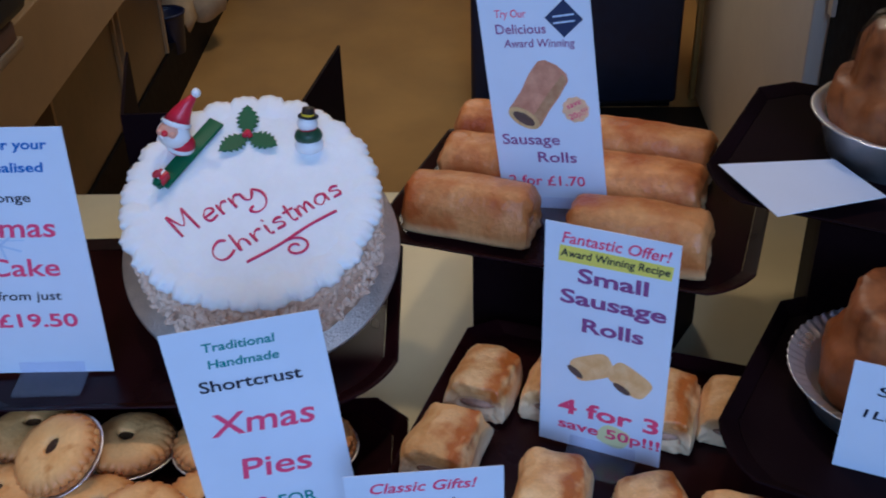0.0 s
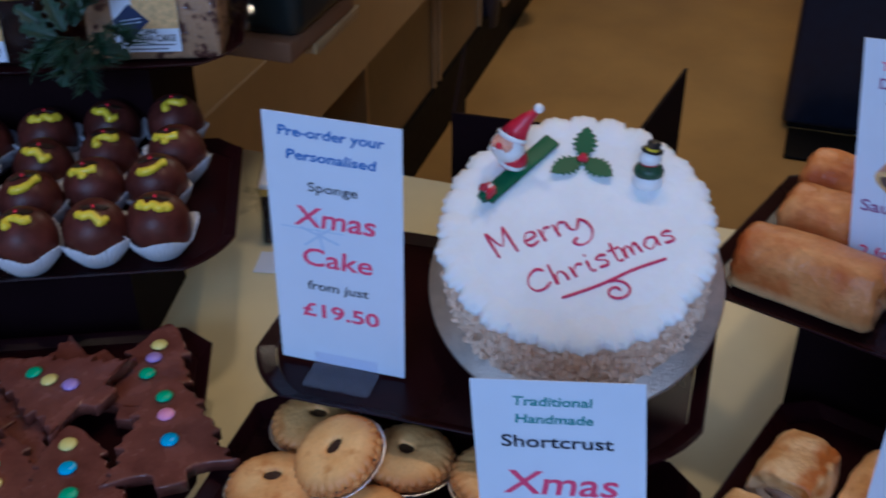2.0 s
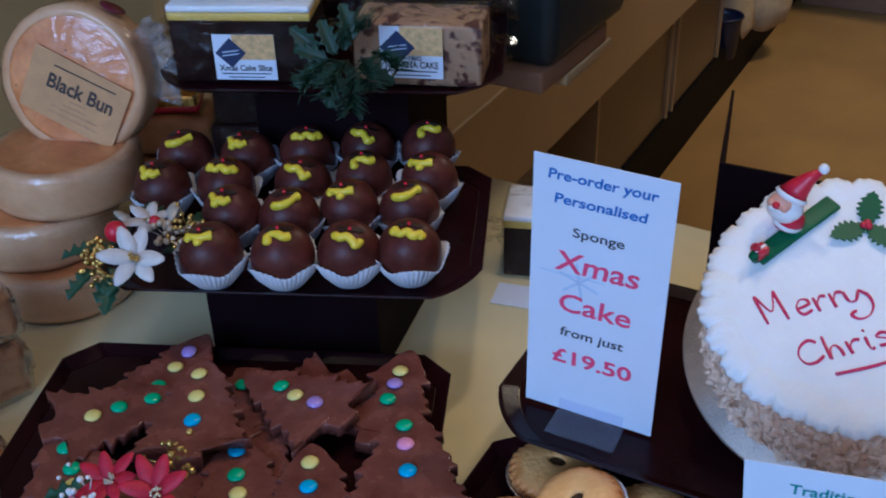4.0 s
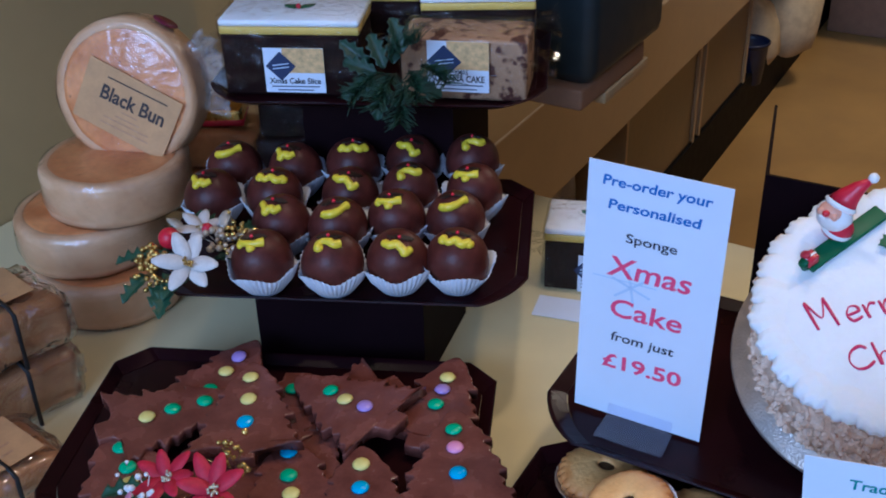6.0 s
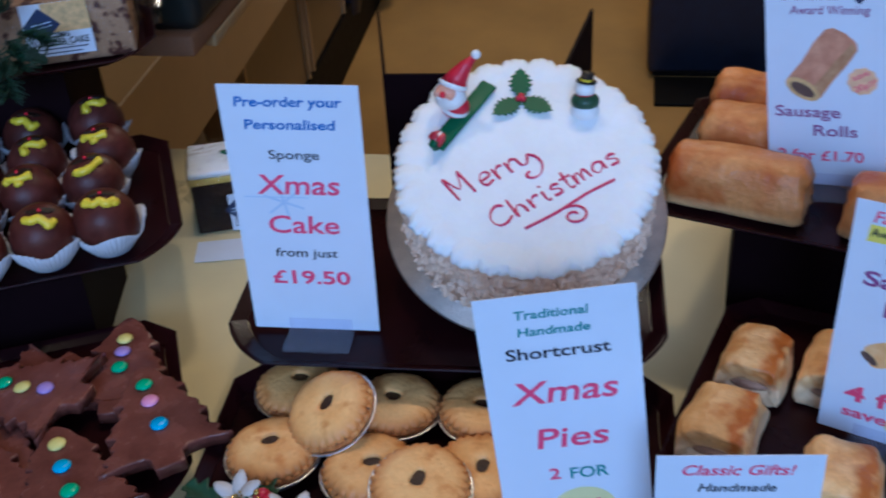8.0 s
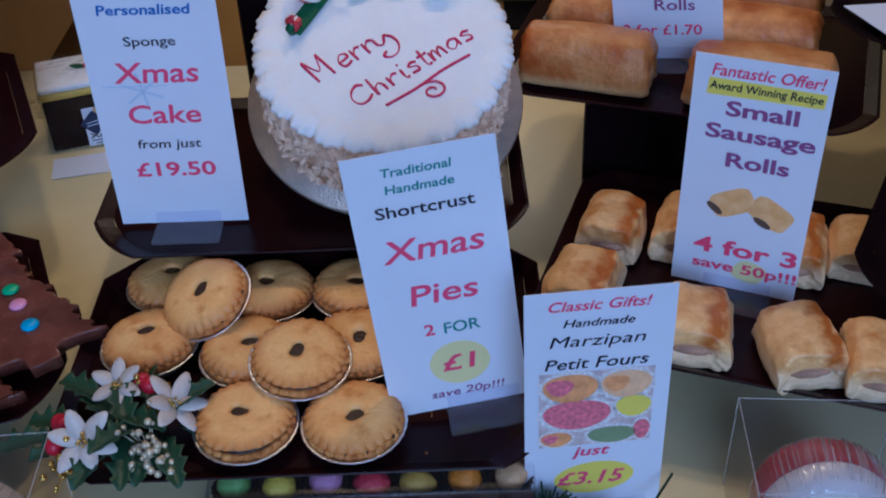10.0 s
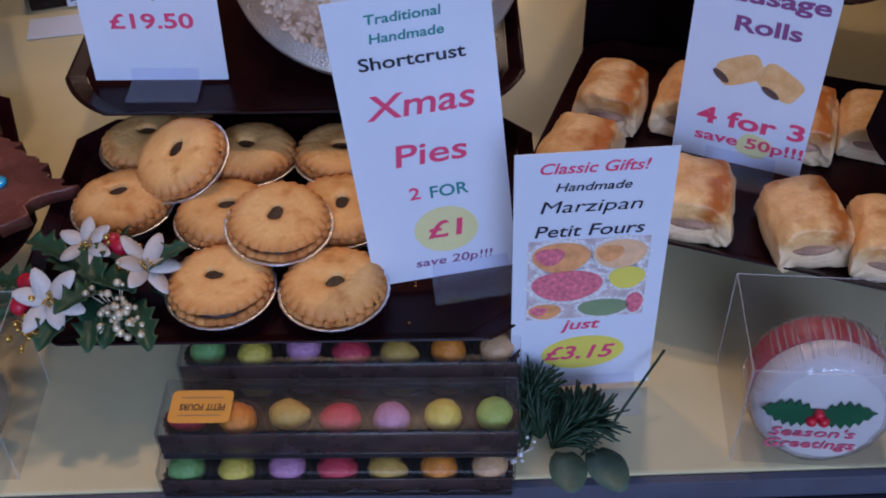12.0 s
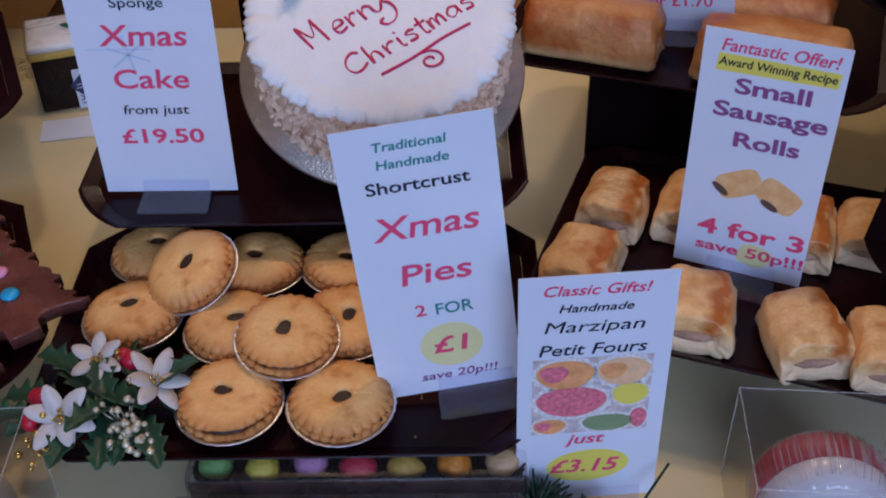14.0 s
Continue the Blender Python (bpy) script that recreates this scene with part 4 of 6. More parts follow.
def pie_parts(root, seed, gap=None):
    """A pie in its case; gap: the bearing at which the lid has come away from the base."""
    rr = random.Random(seed)
    R = 0.0360
    ph = rr.uniform(0, 6)
    n = 28
    foil = lathe_bm([(.0255, .0005), (.0275, .001), (.0366, .0146), (.0398, .0156), (.0401, .0150), (.0374, .0134), (.0280, 0), (0, 0)], 96, lambda a, i: (1 + (.006 if i in (2, 3, 4, 5) else 0) * math.cos(32 * a), 0))
    part("foil_case", foil, FOIL, root, "crimped silver foil case")
    part("filling", lathe_bm([(R * .90, .0125), (R * .93, .0160), (R * .92, .0205), (R * .5, .0225), (R * .3, .0258), (0, .0262)], 48), FILLING, root, "dark mincemeat in the steam hole")
    base = lathe_bm([(.0338, .0125), (.0362, .0146), (.0377, .0168), (.0375, .0192), (.0358, .0205), (.0336, .0202), (.0318, .0184)], 224,
                    lambda a, i: (1 + (.0, .3, 1, 1, .8, .3, 0)[i] * .066 * (beads(n, a, ph + .8) - .8), (.0, 0, .2, 1, 1, .6, 0)[i] * .0026 * (beads(n, a, ph + .8) - .7)))
    part("pastry_base", jitter(base, .0008, .010, seed), CRIMP, root, "browned crimped pastry edge")
    hole = 0.0066
    prof = [(R * .86, .0212), (R * .95, .0208), (R * .995, .0220), (R, .0234), (R * .975, .0250), (R * .92, .0266), (R * .84, .0276), (R * .68, .0288), (R * .45, .0295), (hole * 1.8, .0296), (hole * 1.25, .0293), (hole, .0284), (hole * .94, .0240)]

    def wave(a, i):
        k = (.5, 1, 1, 1, .62, .16, 0, 0, 0, 0, 0, 0, 0)[i]
        b = beads(n, a, ph) - .78
        edge = (1, 1, 1, 1, .9, .6, .25, 0, 0, 0, 0, 0, 0)[i]
        lift = -.0022 * edge if gap is None else edge * .0034 * max(0, math.cos(a - gap)) - .0012 * edge
        oval = 1 + (.16 * math.cos(2 * a + ph) + .05 * math.cos(3 * a + ph)) * (1 if i >= 10 else .5 if i == 9 else 0)
        return (1 + k * .085 * b) * oval, k * .0030 * b + lift
    lid = jitter(jitter(lathe_bm(prof, 224, wave), .0014, .020, seed), .0005, .006, seed)
    off = Vector((rr.uniform(-.005, .005), rr.uniform(0, .006), 0))
    for v in lid.verts:
        r = v.co.xy.length
        if r < R * .6:
            v.co += off * (1 - r / (R * .6))
    part("crust_lid", lid, PIECRUST, root, "golden shortcrust lid")
    # pricks of a fork left between lid and base where they are pinched together
    if gap is None:
        for k in range(n):
            if rr.random() < .45:
                continue
            a = (k + .5) * 2 * math.pi / n - (ph * 2 / n) + rr.uniform(-.04, .04)
            big = rr.uniform(.5, 1.3)
            part("fork_prick", ball_bm(1, 8, 6), FILLING, root, "", pose(math.cos(a) * R * .988, math.sin(a) * R * .988, .0196, 0, 0, math.degrees(a)) @ Matrix.Diagonal((.0016, .0011 * big, .0013 * big, 1)))


PIE_SPOTS = [  # x, y, z above the tray, tilt about x, tilt about y, turn
    (-0.351, 0.623, 0.0, 0, 0, 30), (-0.263, 0.609, 0.0, 0, 0, 140), (-0.188, 0.610, 0.0, 0, 0, 200), (-0.110, 0.609, 0.0, 0, 0, 80),
    (-0.353, 0.545, 0.0, 0, 0, 70), (-0.270, 0.532, 0.0, 0, 0, 10), (-0.182, 0.537, 0.0, 0, 0, 300),
    (-0.260, 0.456, 0.0, 3, 0, 20), (-0.179, 0.455, 0.0, 2, 0, 250),
    (-0.304, 0.578, 0.024, 17, -17, 60), (-0.223, 0.502, 0.021, 6, 3, 110), (-0.100, 0.541, 0.0, 0, 0, 20),
]
protos = []
for k in range(4):
    p = empty("mince_pie", pose(0, 0, 0), "golden shortcrust mince pie in a silver foil case", "mince pie", "mince pies on the tray")
    pie_parts(p, k + 1, (None, None, radians(160), radians(250))[k])
    protos.append(p)
for k, (x, y, dz, tx, ty, turn) in enumerate(PIE_SPOTS):
    m = pose(x, y, TRAY_Z["pie"] + 0.0005 + dz, tx, ty, 0) @ pose(0, 0, 0, 0, 0, turn)
    if k < 4:
        protos[k].matrix_basis = m
        pie = protos[k]
    else:
        pie = copy_thing(protos[k % 4], m)
    if dz > 0.01:
        pie["label"] = "golden mince pie resting on top of others"


# pastry crumbs on the tray before the card
crumbs = bmesh.new()
rr = random.Random(8)
for k in range(16):
    b = bmesh.new()
    bmesh.ops.create_icosphere(b, subdivisions=1, radius=rr.uniform(.0005, .0012))
    join(crumbs, b, pose(rr.gauss(-.150, .055), rr.uniform(.424, .500), TRAY_Z["pie"] + .0008, rr.uniform(0, 90), rr.uniform(0, 90), 0))
tagged(part("pastry_crumbs", crumbs, CRIMP, smooth=False), "tiny pastry crumbs scattered on the maroon tray", "crumbs", kind="stuff")


# ---- sausage rolls ----
def roll_bm(length, width, height, seed, closed=False, seg=56, rings=36):
    """A pastry roll along y: flat below, domed above, a raised seam along one shoulder, layered sides, and ends that open round the meat."""
    rr = random.Random(seed)
    bm = bmesh.new()
    loops = []
    seam, tall = radians(rr.uniform(46, 58)), .0006 if closed else rr.uniform(.0020, .0034)
    foot = .30
    for j in range(rings + 1):
        f = .5 - .5 * math.cos(math.pi * j / rings)
        y = (f - 0.5) * length
        e = abs(f - .5) * 2
        out = 1 if f > .5 else -1
        drop = (.10 * e ** 8 + .16 * max(0, e - .93) / .07) if closed else .09 * e ** 5
        ring = []
        for k in range(seg):
            a = 2 * math.pi * k / seg
            ca, sa = math.cos(a), math.sin(a)
            x = math.copysign(abs(ca) ** (.70 if closed else .60), ca) * width / 2 * (1 - .45 * drop)
            up = abs(sa) ** (.86 if sa > 0 else .5)
            z = height * foot + (height * (1 - foot) * up * (1 - drop) if sa > 0 else -height * foot * up)
            bulge = noise.noise(Vector((x * 30, y * 26, z * 30 + seed * 7))) * (.0030 if closed else .0042)
            bulge += noise.noise(Vector((x * 95, y * 60, z * 95 + seed))) * (.0006 if closed else .0011)
            if closed:
                bulge += .0009 * abs(noise.noise(Vector((x * 140, y * 30, z * 140 + seed * 3))))
            else:
                # flakes run along the roll, blisters stand on top
                bulge += .0013 * abs(noise.noise(Vector((x * 170, y * 22, z * 170 + seed * 3)))) - .0004
                bulge += .0016 * max(0, noise.noise(Vector((x * 75, y * 75, z * 60 - seed * 5))) - .25)
            near = (a - seam - .16 * math.sin(f * 4 + seed)) / .16
            bulge += tall * math.exp(-near * near) * (.75 + .5 * noise.noise(Vector((y * 90, seed, 0))))
            if not closed and -.6 < sa < .55:
                bulge += .00055 * math.sin(z * 2 * math.pi / .0034 + 2.5 * noise.noise(Vector((x * 40, y * 40, seed))))
            lip = (noise.noise(Vector((ca * 2.4, sa * 2.4, seed + (f > .5) * 5))) * .0040 + (.0052 * max(0, abs(ca) - .4) * (1 if sa < .2 else 0) if not closed else 0)) * e ** 9 * out
            ring.append(bm.verts.new((x + ca * bulge, y + lip, max(0, z + (sa * bulge if sa > -.3 else 0)))))
        loops.append(ring)
    for a, b in zip(loops, loops[1:]):
        for k in range(seg):
            j = (k + 1) % seg
            bm.faces.new((a[k], a[j], b[j], b[k]))
    for ring, s in ((loops[0], -1), (loops[-1], 1)):
        mid = Vector((0, s * length / 2, height * .36))
        rx, rz = (width * .22, height * .12) if closed else (width * .30, height * .13)
        last = ring
        for g, deep in ((.14, .0012), (.30, .0002), (.42, .0012), (.58, -.0008), (.72, .0004), (.86, -.0014), (1.0, -.0040)):
            nxt = []
            for k, v in enumerate(ring):
                a = 2 * math.pi * k / seg
                goal = mid + Vector((math.cos(a) * rx, 0, math.sin(a) * rz))
                nxt.append(bm.verts.new(v.co.lerp(goal, g) + Vector((0, s * deep, noise.noise(v.co * 190) * .0012))))
            for k in range(seg):
                j = (k + 1) % seg
                bm.faces.new((last[k], nxt[k], nxt[j], last[j]))
            last = nxt
        bm.faces.new(last)
    bmesh.ops.recalc_face_normals(bm, faces=bm.faces)
    return bm


def sausage_roll(m, length, width, height, seed, label, group, crust=None):
    root = empty("sausage_roll", m, label, "sausage roll", group)
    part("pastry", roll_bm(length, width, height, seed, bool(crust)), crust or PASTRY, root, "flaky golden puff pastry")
    for s in (-1, 1):
        fm = jitter(ball_bm(1, 18, 10), .16, .4, seed)
        size_ = (width * .20, .0034, height * .10, 1) if crust else (width * .285, .0040, height * .115, 1)
        part("filling", fm, MEAT, root, "sausage meat filling", m=pose(0, s * (length / 2 - .0048), height * .36) @ Matrix.Diagonal(size_))
    return root


small_spots = [(0.036, 0.676, -18), (0.003, 0.595, -17), (0.102, 0.672, -20), (0.086, 0.540, -14), (0.162, 0.515, 6), (0.186, 0.640, -16), (0.246, 0.640, -16), (0.222, 0.500, -12)]
for k, (x, y, turn) in enumerate(small_spots):
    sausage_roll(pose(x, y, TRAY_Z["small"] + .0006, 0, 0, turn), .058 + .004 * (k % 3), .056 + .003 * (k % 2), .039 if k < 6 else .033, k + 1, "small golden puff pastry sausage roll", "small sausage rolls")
long_spots = [(0.024, 0.828, -18), (0.176, 0.776, -19), (0.056, 0.908, -18), (0.186, 0.864, -18), (0.072, 0.984, -17), (0.208, 0.940, -19)]
for k, (x, y, turn) in enumerate(long_spots):
    sausage_roll(pose(x, y, TRAY_Z["long"] + .0006, 0, 0, turn + 90), .122 + .004 * (k % 2), .062, .056, k + 21, "large golden puff pastry sausage roll", "large sausage rolls", BAKED)


# ---- chocolate puddings in paper cases ----
def pudding(m, seed):
    rr = random.Random(seed)
    root = empty("chocolate_pudding", m, "round chocolate pudding with yellow icing in a white paper case", "pudding", "chocolate puddings")
    corner = rr.uniform(0, 6)
    case = lathe_bm([(.0, .001), (.0165, .001), (.0190, .0025), (.0300, .017), (.0368, .0295), (.0366, .0300), (.0300, .0172), (.0182, .0032), (0, .0026)], 220,
                    lambda a, i: (1 + (.020 if i in (3, 4, 5, 6) else .010) * math.cos(44 * a) + (.10 * max(0, math.cos(4 * a + corner)) - .06 if i in (4, 5) else 0), (.0050 * math.cos(4 * a + corner) + .002 * math.sin(2 * a + seed) if i in (4, 5) else 0)))
    part("paper_case", case, PAPERCASE, root, "pleated white paper case")
    part("chocolate_ball", jitter(ball_bm(1, 36, 24), .04, .9, seed), DARKCHOC, root, "chocolate-coated ball", m=pose(0, 0, .0325) @ Matrix.Diagonal((.0312, .0312, .0322, 1)))
    R = .0314

    def on_ball(u, v, lift=0.0):
        """A point u to the side and v to the front of the ball's crown."""
        d = Vector((u, -v, math.sqrt(max(.0001, R * R - u * u - v * v))))
        return d * (1 + lift / R)
    wide = rr.uniform(.0105, .0130)
    shapes = [
        ([(-1, .0115), (-.5, .0170), (0, .0145), (.5, .0170), (1, .0115)], .0044, [(-1, .0130, .0052), (1, .0130, .0052)]),
        ([(-1, .0110), (-.55, .0155), (-.2, .0190), (.2, .0160), (.6, .0170), (1, .0115)], .0042, [(-.2, .0195, .0050)]),
        ([(-1, .0160), (-.4, .0190), (.2, .0178), (.7, .0130), (.95, .0105)], .0045, [(-.9, .0160, .0050)]),
        ([(-1, .0105), (-.3, .0135), (.3, .0135), (1, .0105)], .0042, [(0, .0170, .0050), (-1, .0115, .0046)]),
        ([(-.85, .0185), (-.8, .0140), (-.4, .0120), (.1, .0130), (.6, .0150), (1.05, .0125)], .0042, [(-.8, .0175, .0050)]),
        ([(-1.05, .0120), (-.6, .0150), (-.1, .0140), (.35, .0170), (.7, .0185), (1, .0140)], .0043, [(.6, .0185, .0052), (-1, .0120, .0046)]),
    ]
    spine, thick_, blobs = shapes[seed % 6]
    one, two = rr.uniform(0, 6), rr.uniform(0, 6)
    ice = tube_bm([on_ball(p.x, p.y, .0006) for p in smooth_line([(u * wide, v) for u, v in spine], 7)], thick_, 12, lambda f: .95 + .10 * math.sin(f * 6 + one) + .05 * math.sin(f * 11 + two))
    for u, v, r in blobs:
        join(ice, ball_bm(1, 12, 8), Matrix.Translation(on_ball(u * wide, v, -.0004)) @ Matrix.Diagonal((r * 1.05, r * 1.15, r * .8, 1)))
    tip = pose(0, 0, .0325, rr.uniform(-5, 6), rr.uniform(-9, 9), rr.uniform(-14, 14))
    part("yellow_icing", jitter(ice, .0006, .006, seed), YELLOWICE, root, "glossy yellow icing blob", m=tip)
    for k in range(2):
        part("icing_leaf", plate_bm(holly_outline(.0140, .0095, 3), .0014), BLACKISH, root, "dark chocolate holly leaf", m=tip @ pose(0, -.0075, .0326, 0, 0, 68 - 136 * k) @ pose(0, 0, 0, -16), smooth=False)
    part("icing_berry", ball_bm(.0019, 10, 8), REDICE, root, "red icing berry", m=tip @ pose(0, -.0080, .0338))
    return root


pud_spots = [(-0.734, 0.657), (-0.671, 0.688), (-0.617, 0.722), (-0.566, 0.751), (-0.764, 0.725), (-0.708, 0.748), (-0.664, 0.792), (-0.608, 0.818), (-0.868, 0.736),
             (-0.809, 0.771), (-0.738, 0.812), (-0.686, 0.852), (-0.622, 0.882), (-0.895, 0.804), (-0.829, 0.833), (-0.777, 0.873), (-0.722, 0.914), (-0.662, 0.948)]
pudp = [pudding(pose(0, 0, 0), k + 3) for k in range(6)]
for k, (x, y) in enumerate(pud_spots):
    m = pose(x - .0018, y + .0040, TRAY_Z["pud"] + .0004, 0, 0, 25 + random.Random(k).uniform(-14, 14))
    if k < 6:
        pudp[k].matrix_basis = m
    else:
        copy_thing(pudp[(k * 5) % 6], m)


# ---- chocolate tree biscuits ----
SWEETS = {c: mat("sweet_" + c, rgb, 0.3, vary=0.05, coat=0.3) for c, rgb in dict(green=(0.012, 0.44, 0.20), yellow=(0.78, 0.68, 0.20), blue=(0.006, 0.42, 0.72), pink=(0.78, 0.30, 0.50), purple=(0.40, 0.26, 0.62)).items()}


def tree_outline(length=.134, width=.112, seed=0):
    """A stub trunk and three shallow tiers, their slanting sides fringed with small blunt points."""
    rr = random.Random(seed)
    tr = rr.uniform(.012, .015)
    right = [(tr * .92, -.44 * length), (tr, -.42 * length), (tr, -.315 * length), (width * .30, -.300 * length), (width * .42, -.325 * length)]
    for w0, w1, f0, f1 in ((.50, .31, .10, .40), (.40, .20, .38, .68), (.29, .045, .66, .97)):
        n = 3
        for k in range(n):
            g = k / n
            w_, f = w0 + (w1 - w0) * g, f0 + (f1 - f0) * g
            right.append((width * w_ * rr.uniform(1.0, 1.07), (f - .43) * length))
            right.append((width * (w_ + (w1 - w0) / n * .45) * rr.uniform(.80, .87), (f - .42 + (f1 - f0) / n * .55) * length))
    left = [(-x * rr.uniform(.96, 1.04), y + rr.uniform(-.0008, .0008)) for x, y in right[::-1]]
    sharp = right + [(rr.uniform(-.002, .002), .56 * length)] + left
    soft_ = []
    for p, q in zip(sharp, sharp[1:] + sharp[:1]):
        # the coating rounds every point off
        soft_ += [(p[0] * .76 + q[0] * .24, p[1] * .76 + q[1] * .24), (p[0] * .24 + q[0] * .76, p[1] * .24 + q[1] * .76)]
    return soft_


def tree_biscuit(x, y, z, turn, tx, ty, sweets, seed, label="milk chocolate tree biscuit with coloured sweets"):
    root = empty("tree_biscuit", pose(x, y, z, tx, ty, 0) @ pose(0, 0, 0, 0, 0, turn), label, "biscuit", "chocolate tree biscuits")
    bm = plate_bm(tree_outline(seed=seed), .0115)
    bmesh.ops.bevel(bm, geom=[e for e in bm.edges if all(v.co.z > .010 for v in e.verts)], offset=.0017, segments=3, affect="EDGES", profile=.55)
    bmesh.ops.triangulate(bm, faces=[f for f in bm.faces if len(f.verts) > 4])
    bmesh.ops.subdivide_edges(bm, edges=[e for e in bm.edges if e.calc_length() > .012], cuts=2, use_grid_fill=True)
    part("biscuit", jitter(jitter(bm, .0016, .045, seed), .0005, .012, seed), CHOC, root, "tree-shaped biscuit coated in milk chocolate", smooth=True)
    for k, (f, color) in enumerate(sweets):
        s = lathe_bm([(0, -.0028), (.0040, -.0025), (.0066, -.0013), (.0078, 0), (.0066, .0015), (.0040, .0027), (0, .0031)], 28)
        part("sweet", s, SWEETS[color], root, "round %s sugar-coated sweet" % color, m=pose(random.Random(seed * 9 + k).uniform(-.0015, .0015), f, .0132, random.Random(seed + k).uniform(-8, 8)))
    return root


Z = TRAY_Z["tree"] + 0.0008
# each row: the place of the middle sweet, turn of the tip, height, tilts, middle sweet's place on the stem, the other sweets
TREES = [
    (-0.734, 0.588, 5, 0.004, 3, 0, .018, [(.024, "purple"), (0, "yellow"), (-.028, "green")]),
    (-0.732, 0.512, -33, 0.012, 0, 3, .012, [(.030, "green"), (0, "green"), (-.024, "yellow")]),
    (-0.670, 0.549, 34, 0.022, 4, -2, .018, [(.031, "yellow"), (0, "yellow"), (-.031, "blue")]),
    (-0.717, 0.437, 53, 0.006, 0, 2, .010, [(.028, "green"), (0, "green"), (-.020, "yellow")]),
    (-0.597, 0.600, 82, 0.016, 2, -4, .006, [(-.023, "purple"), (0, "yellow"), (.021, "green")]),
    (-0.533, 0.665, 15, 0.006, 2, 0, .022, [(.018, "yellow"), (0, "purple"), (-.022, "green")]),
    (-0.473, 0.589, 32, 0.018, 3, -1, .022, [(.023, "green"), (0, "pink"), (-.031, "blue")]),
    (-0.586, 0.500, 40, 0.006, 2, 0, .020, [(.029, "blue"), (0, "green"), (-.022, "yellow")]),
    (-0.521, 0.515, 34, 0.010, 2, -1, .020, [(.028, "yellow"), (0, "blue"), (-.030, "green")]),
    (-0.661, 0.599, 205, 0.003, 0, 0, -.03, [(0, "green")]),
    (-0.641, 0.492, 35, 0.003, 0, 0, .01, [(0, "purple")]),
    (-0.590, 0.643, 150, 0.002, 0, 0, -.036, [(0, "yellow")]),
    (-0.600, 0.545, 10, 0.001, 0, 0, .02, []),
]
for k, (x, y, turn, dz, tx, ty, off, sw_) in enumerate(TREES):
    a = radians(turn)
    tree_biscuit(x + off * math.sin(a), y - off * math.cos(a), Z + dz, turn, tx, ty, [(f + off, color) for f, color in sw_], k + 2)

# ---- garlands: holly, poinsettias, berries, needles ----
def petal_bm(length, width, cup=0.25):
    bm = bmesh.new()
    rows = []
    for j in range(7):
        f = j / 6
        half = width / 2 * math.sin(math.pi * min(.975, f * .87 + .10)) ** .62
        z = cup * length * (f - f * f) + .0005
        rows.append([bm.verts.new((k * half, f * length, z + (-.18 * half if k == 0 else 0))) for k in (-1, 0, 1)])
    for a, b in zip(rows, rows[1:]):
        for k in range(2):
            bm.faces.new((a[k], a[k + 1], b[k + 1], b[k]))
    ext = bmesh.ops.extrude_face_region(bm, geom=bm.faces[:])
    bmesh.ops.translate(bm, vec=(0, 0, .0005), verts=[e for e in ext["geom"] if isinstance(e, bmesh.types.BMVert)])
    bmesh.ops.recalc_face_normals(bm, faces=bm.faces)
    return bm


def poinsettia(parent, m, size, material, n=6, seed=0):
    rr = random.Random(seed)
    fl = part("flower", ball_bm(size * .07, 8, 6), GOLD, parent, "artificial poinsettia flower", m=m)
    for k in range(n):
        part("petal", petal_bm(size * rr.uniform(.92, 1.12), size * (.52 if material is WHITEPETAL else .44)), material, fl, m=pose(0, 0, 0, 0, 0, 360 / n * k + rr.uniform(-9, 9)) @ pose(0, size * .05, 0, rr.uniform(5, 22), 0, 0))
    st = bmesh.new()
    for k in range(14):
        a, r = rr.uniform(0, 6.28), rr.uniform(.04, .2) * size
        join(st, ball_bm(size * .05, 6, 5), pose(r * math.cos(a), r * math.sin(a), size * rr.uniform(.1, .2)))
    part("stamens", st, CREAMBEAD if material is REDPETAL else GOLD, fl, "bead stamens")


def holly_leaf(parent, m, length, material=None):
    bm = bmesh.new()
    rows, spines = [], 4
    for j in range(spines * 4 + 1):
        f = j / (spines * 4)
        half = length * .25 * math.sin(math.pi * min(.985, f * .90 + .06)) ** .65
        point = .5 + .5 * math.cos(2 * math.pi * (f * spines - .55))
        half *= .66 + .46 * point ** 2
        row = []
        for c_ in (-1, -.66, -.3, 0, .3, .66, 1):
            z = abs(c_) * half * .40 - f * f * length * .18 + (.0016 * (point - .4) * c_ * c_ * (1 if c_ > 0 else -1) + .0022 * point * c_ ** 4)
            row.append(bm.verts.new((c_ * half, f * length + abs(c_) * half * .12, z - (.0005 if c_ == 0 else 0))))
        rows.append(row)
    for a, b in zip(rows, rows[1:]):
        for k in range(6):
            bm.faces.new((a[k], a[k + 1], b[k + 1], b[k]))
    ext = bmesh.ops.extrude_face_region(bm, geom=bm.faces[:])
    bmesh.ops.translate(bm, vec=(0, 0, .0006), verts=[e for e in ext["geom"] if isinstance(e, bmesh.types.BMVert)])
    bmesh.ops.recalc_face_normals(bm, faces=bm.faces)
    return part("holly_leaf", bm, material or LEAF, parent, m=m)


def broad_leaf(parent, m, length, wide=.72, material=None):
    """A rounded waxy leaf with a sunk midrib."""
    bm = petal_bm(length, length * wide, .05)
    return part("broad_leaf", jitter(bm, .0014, .02, int(length * 1e4)), material or WAXLEAF, parent, "broad waxy green leaf", m=m)


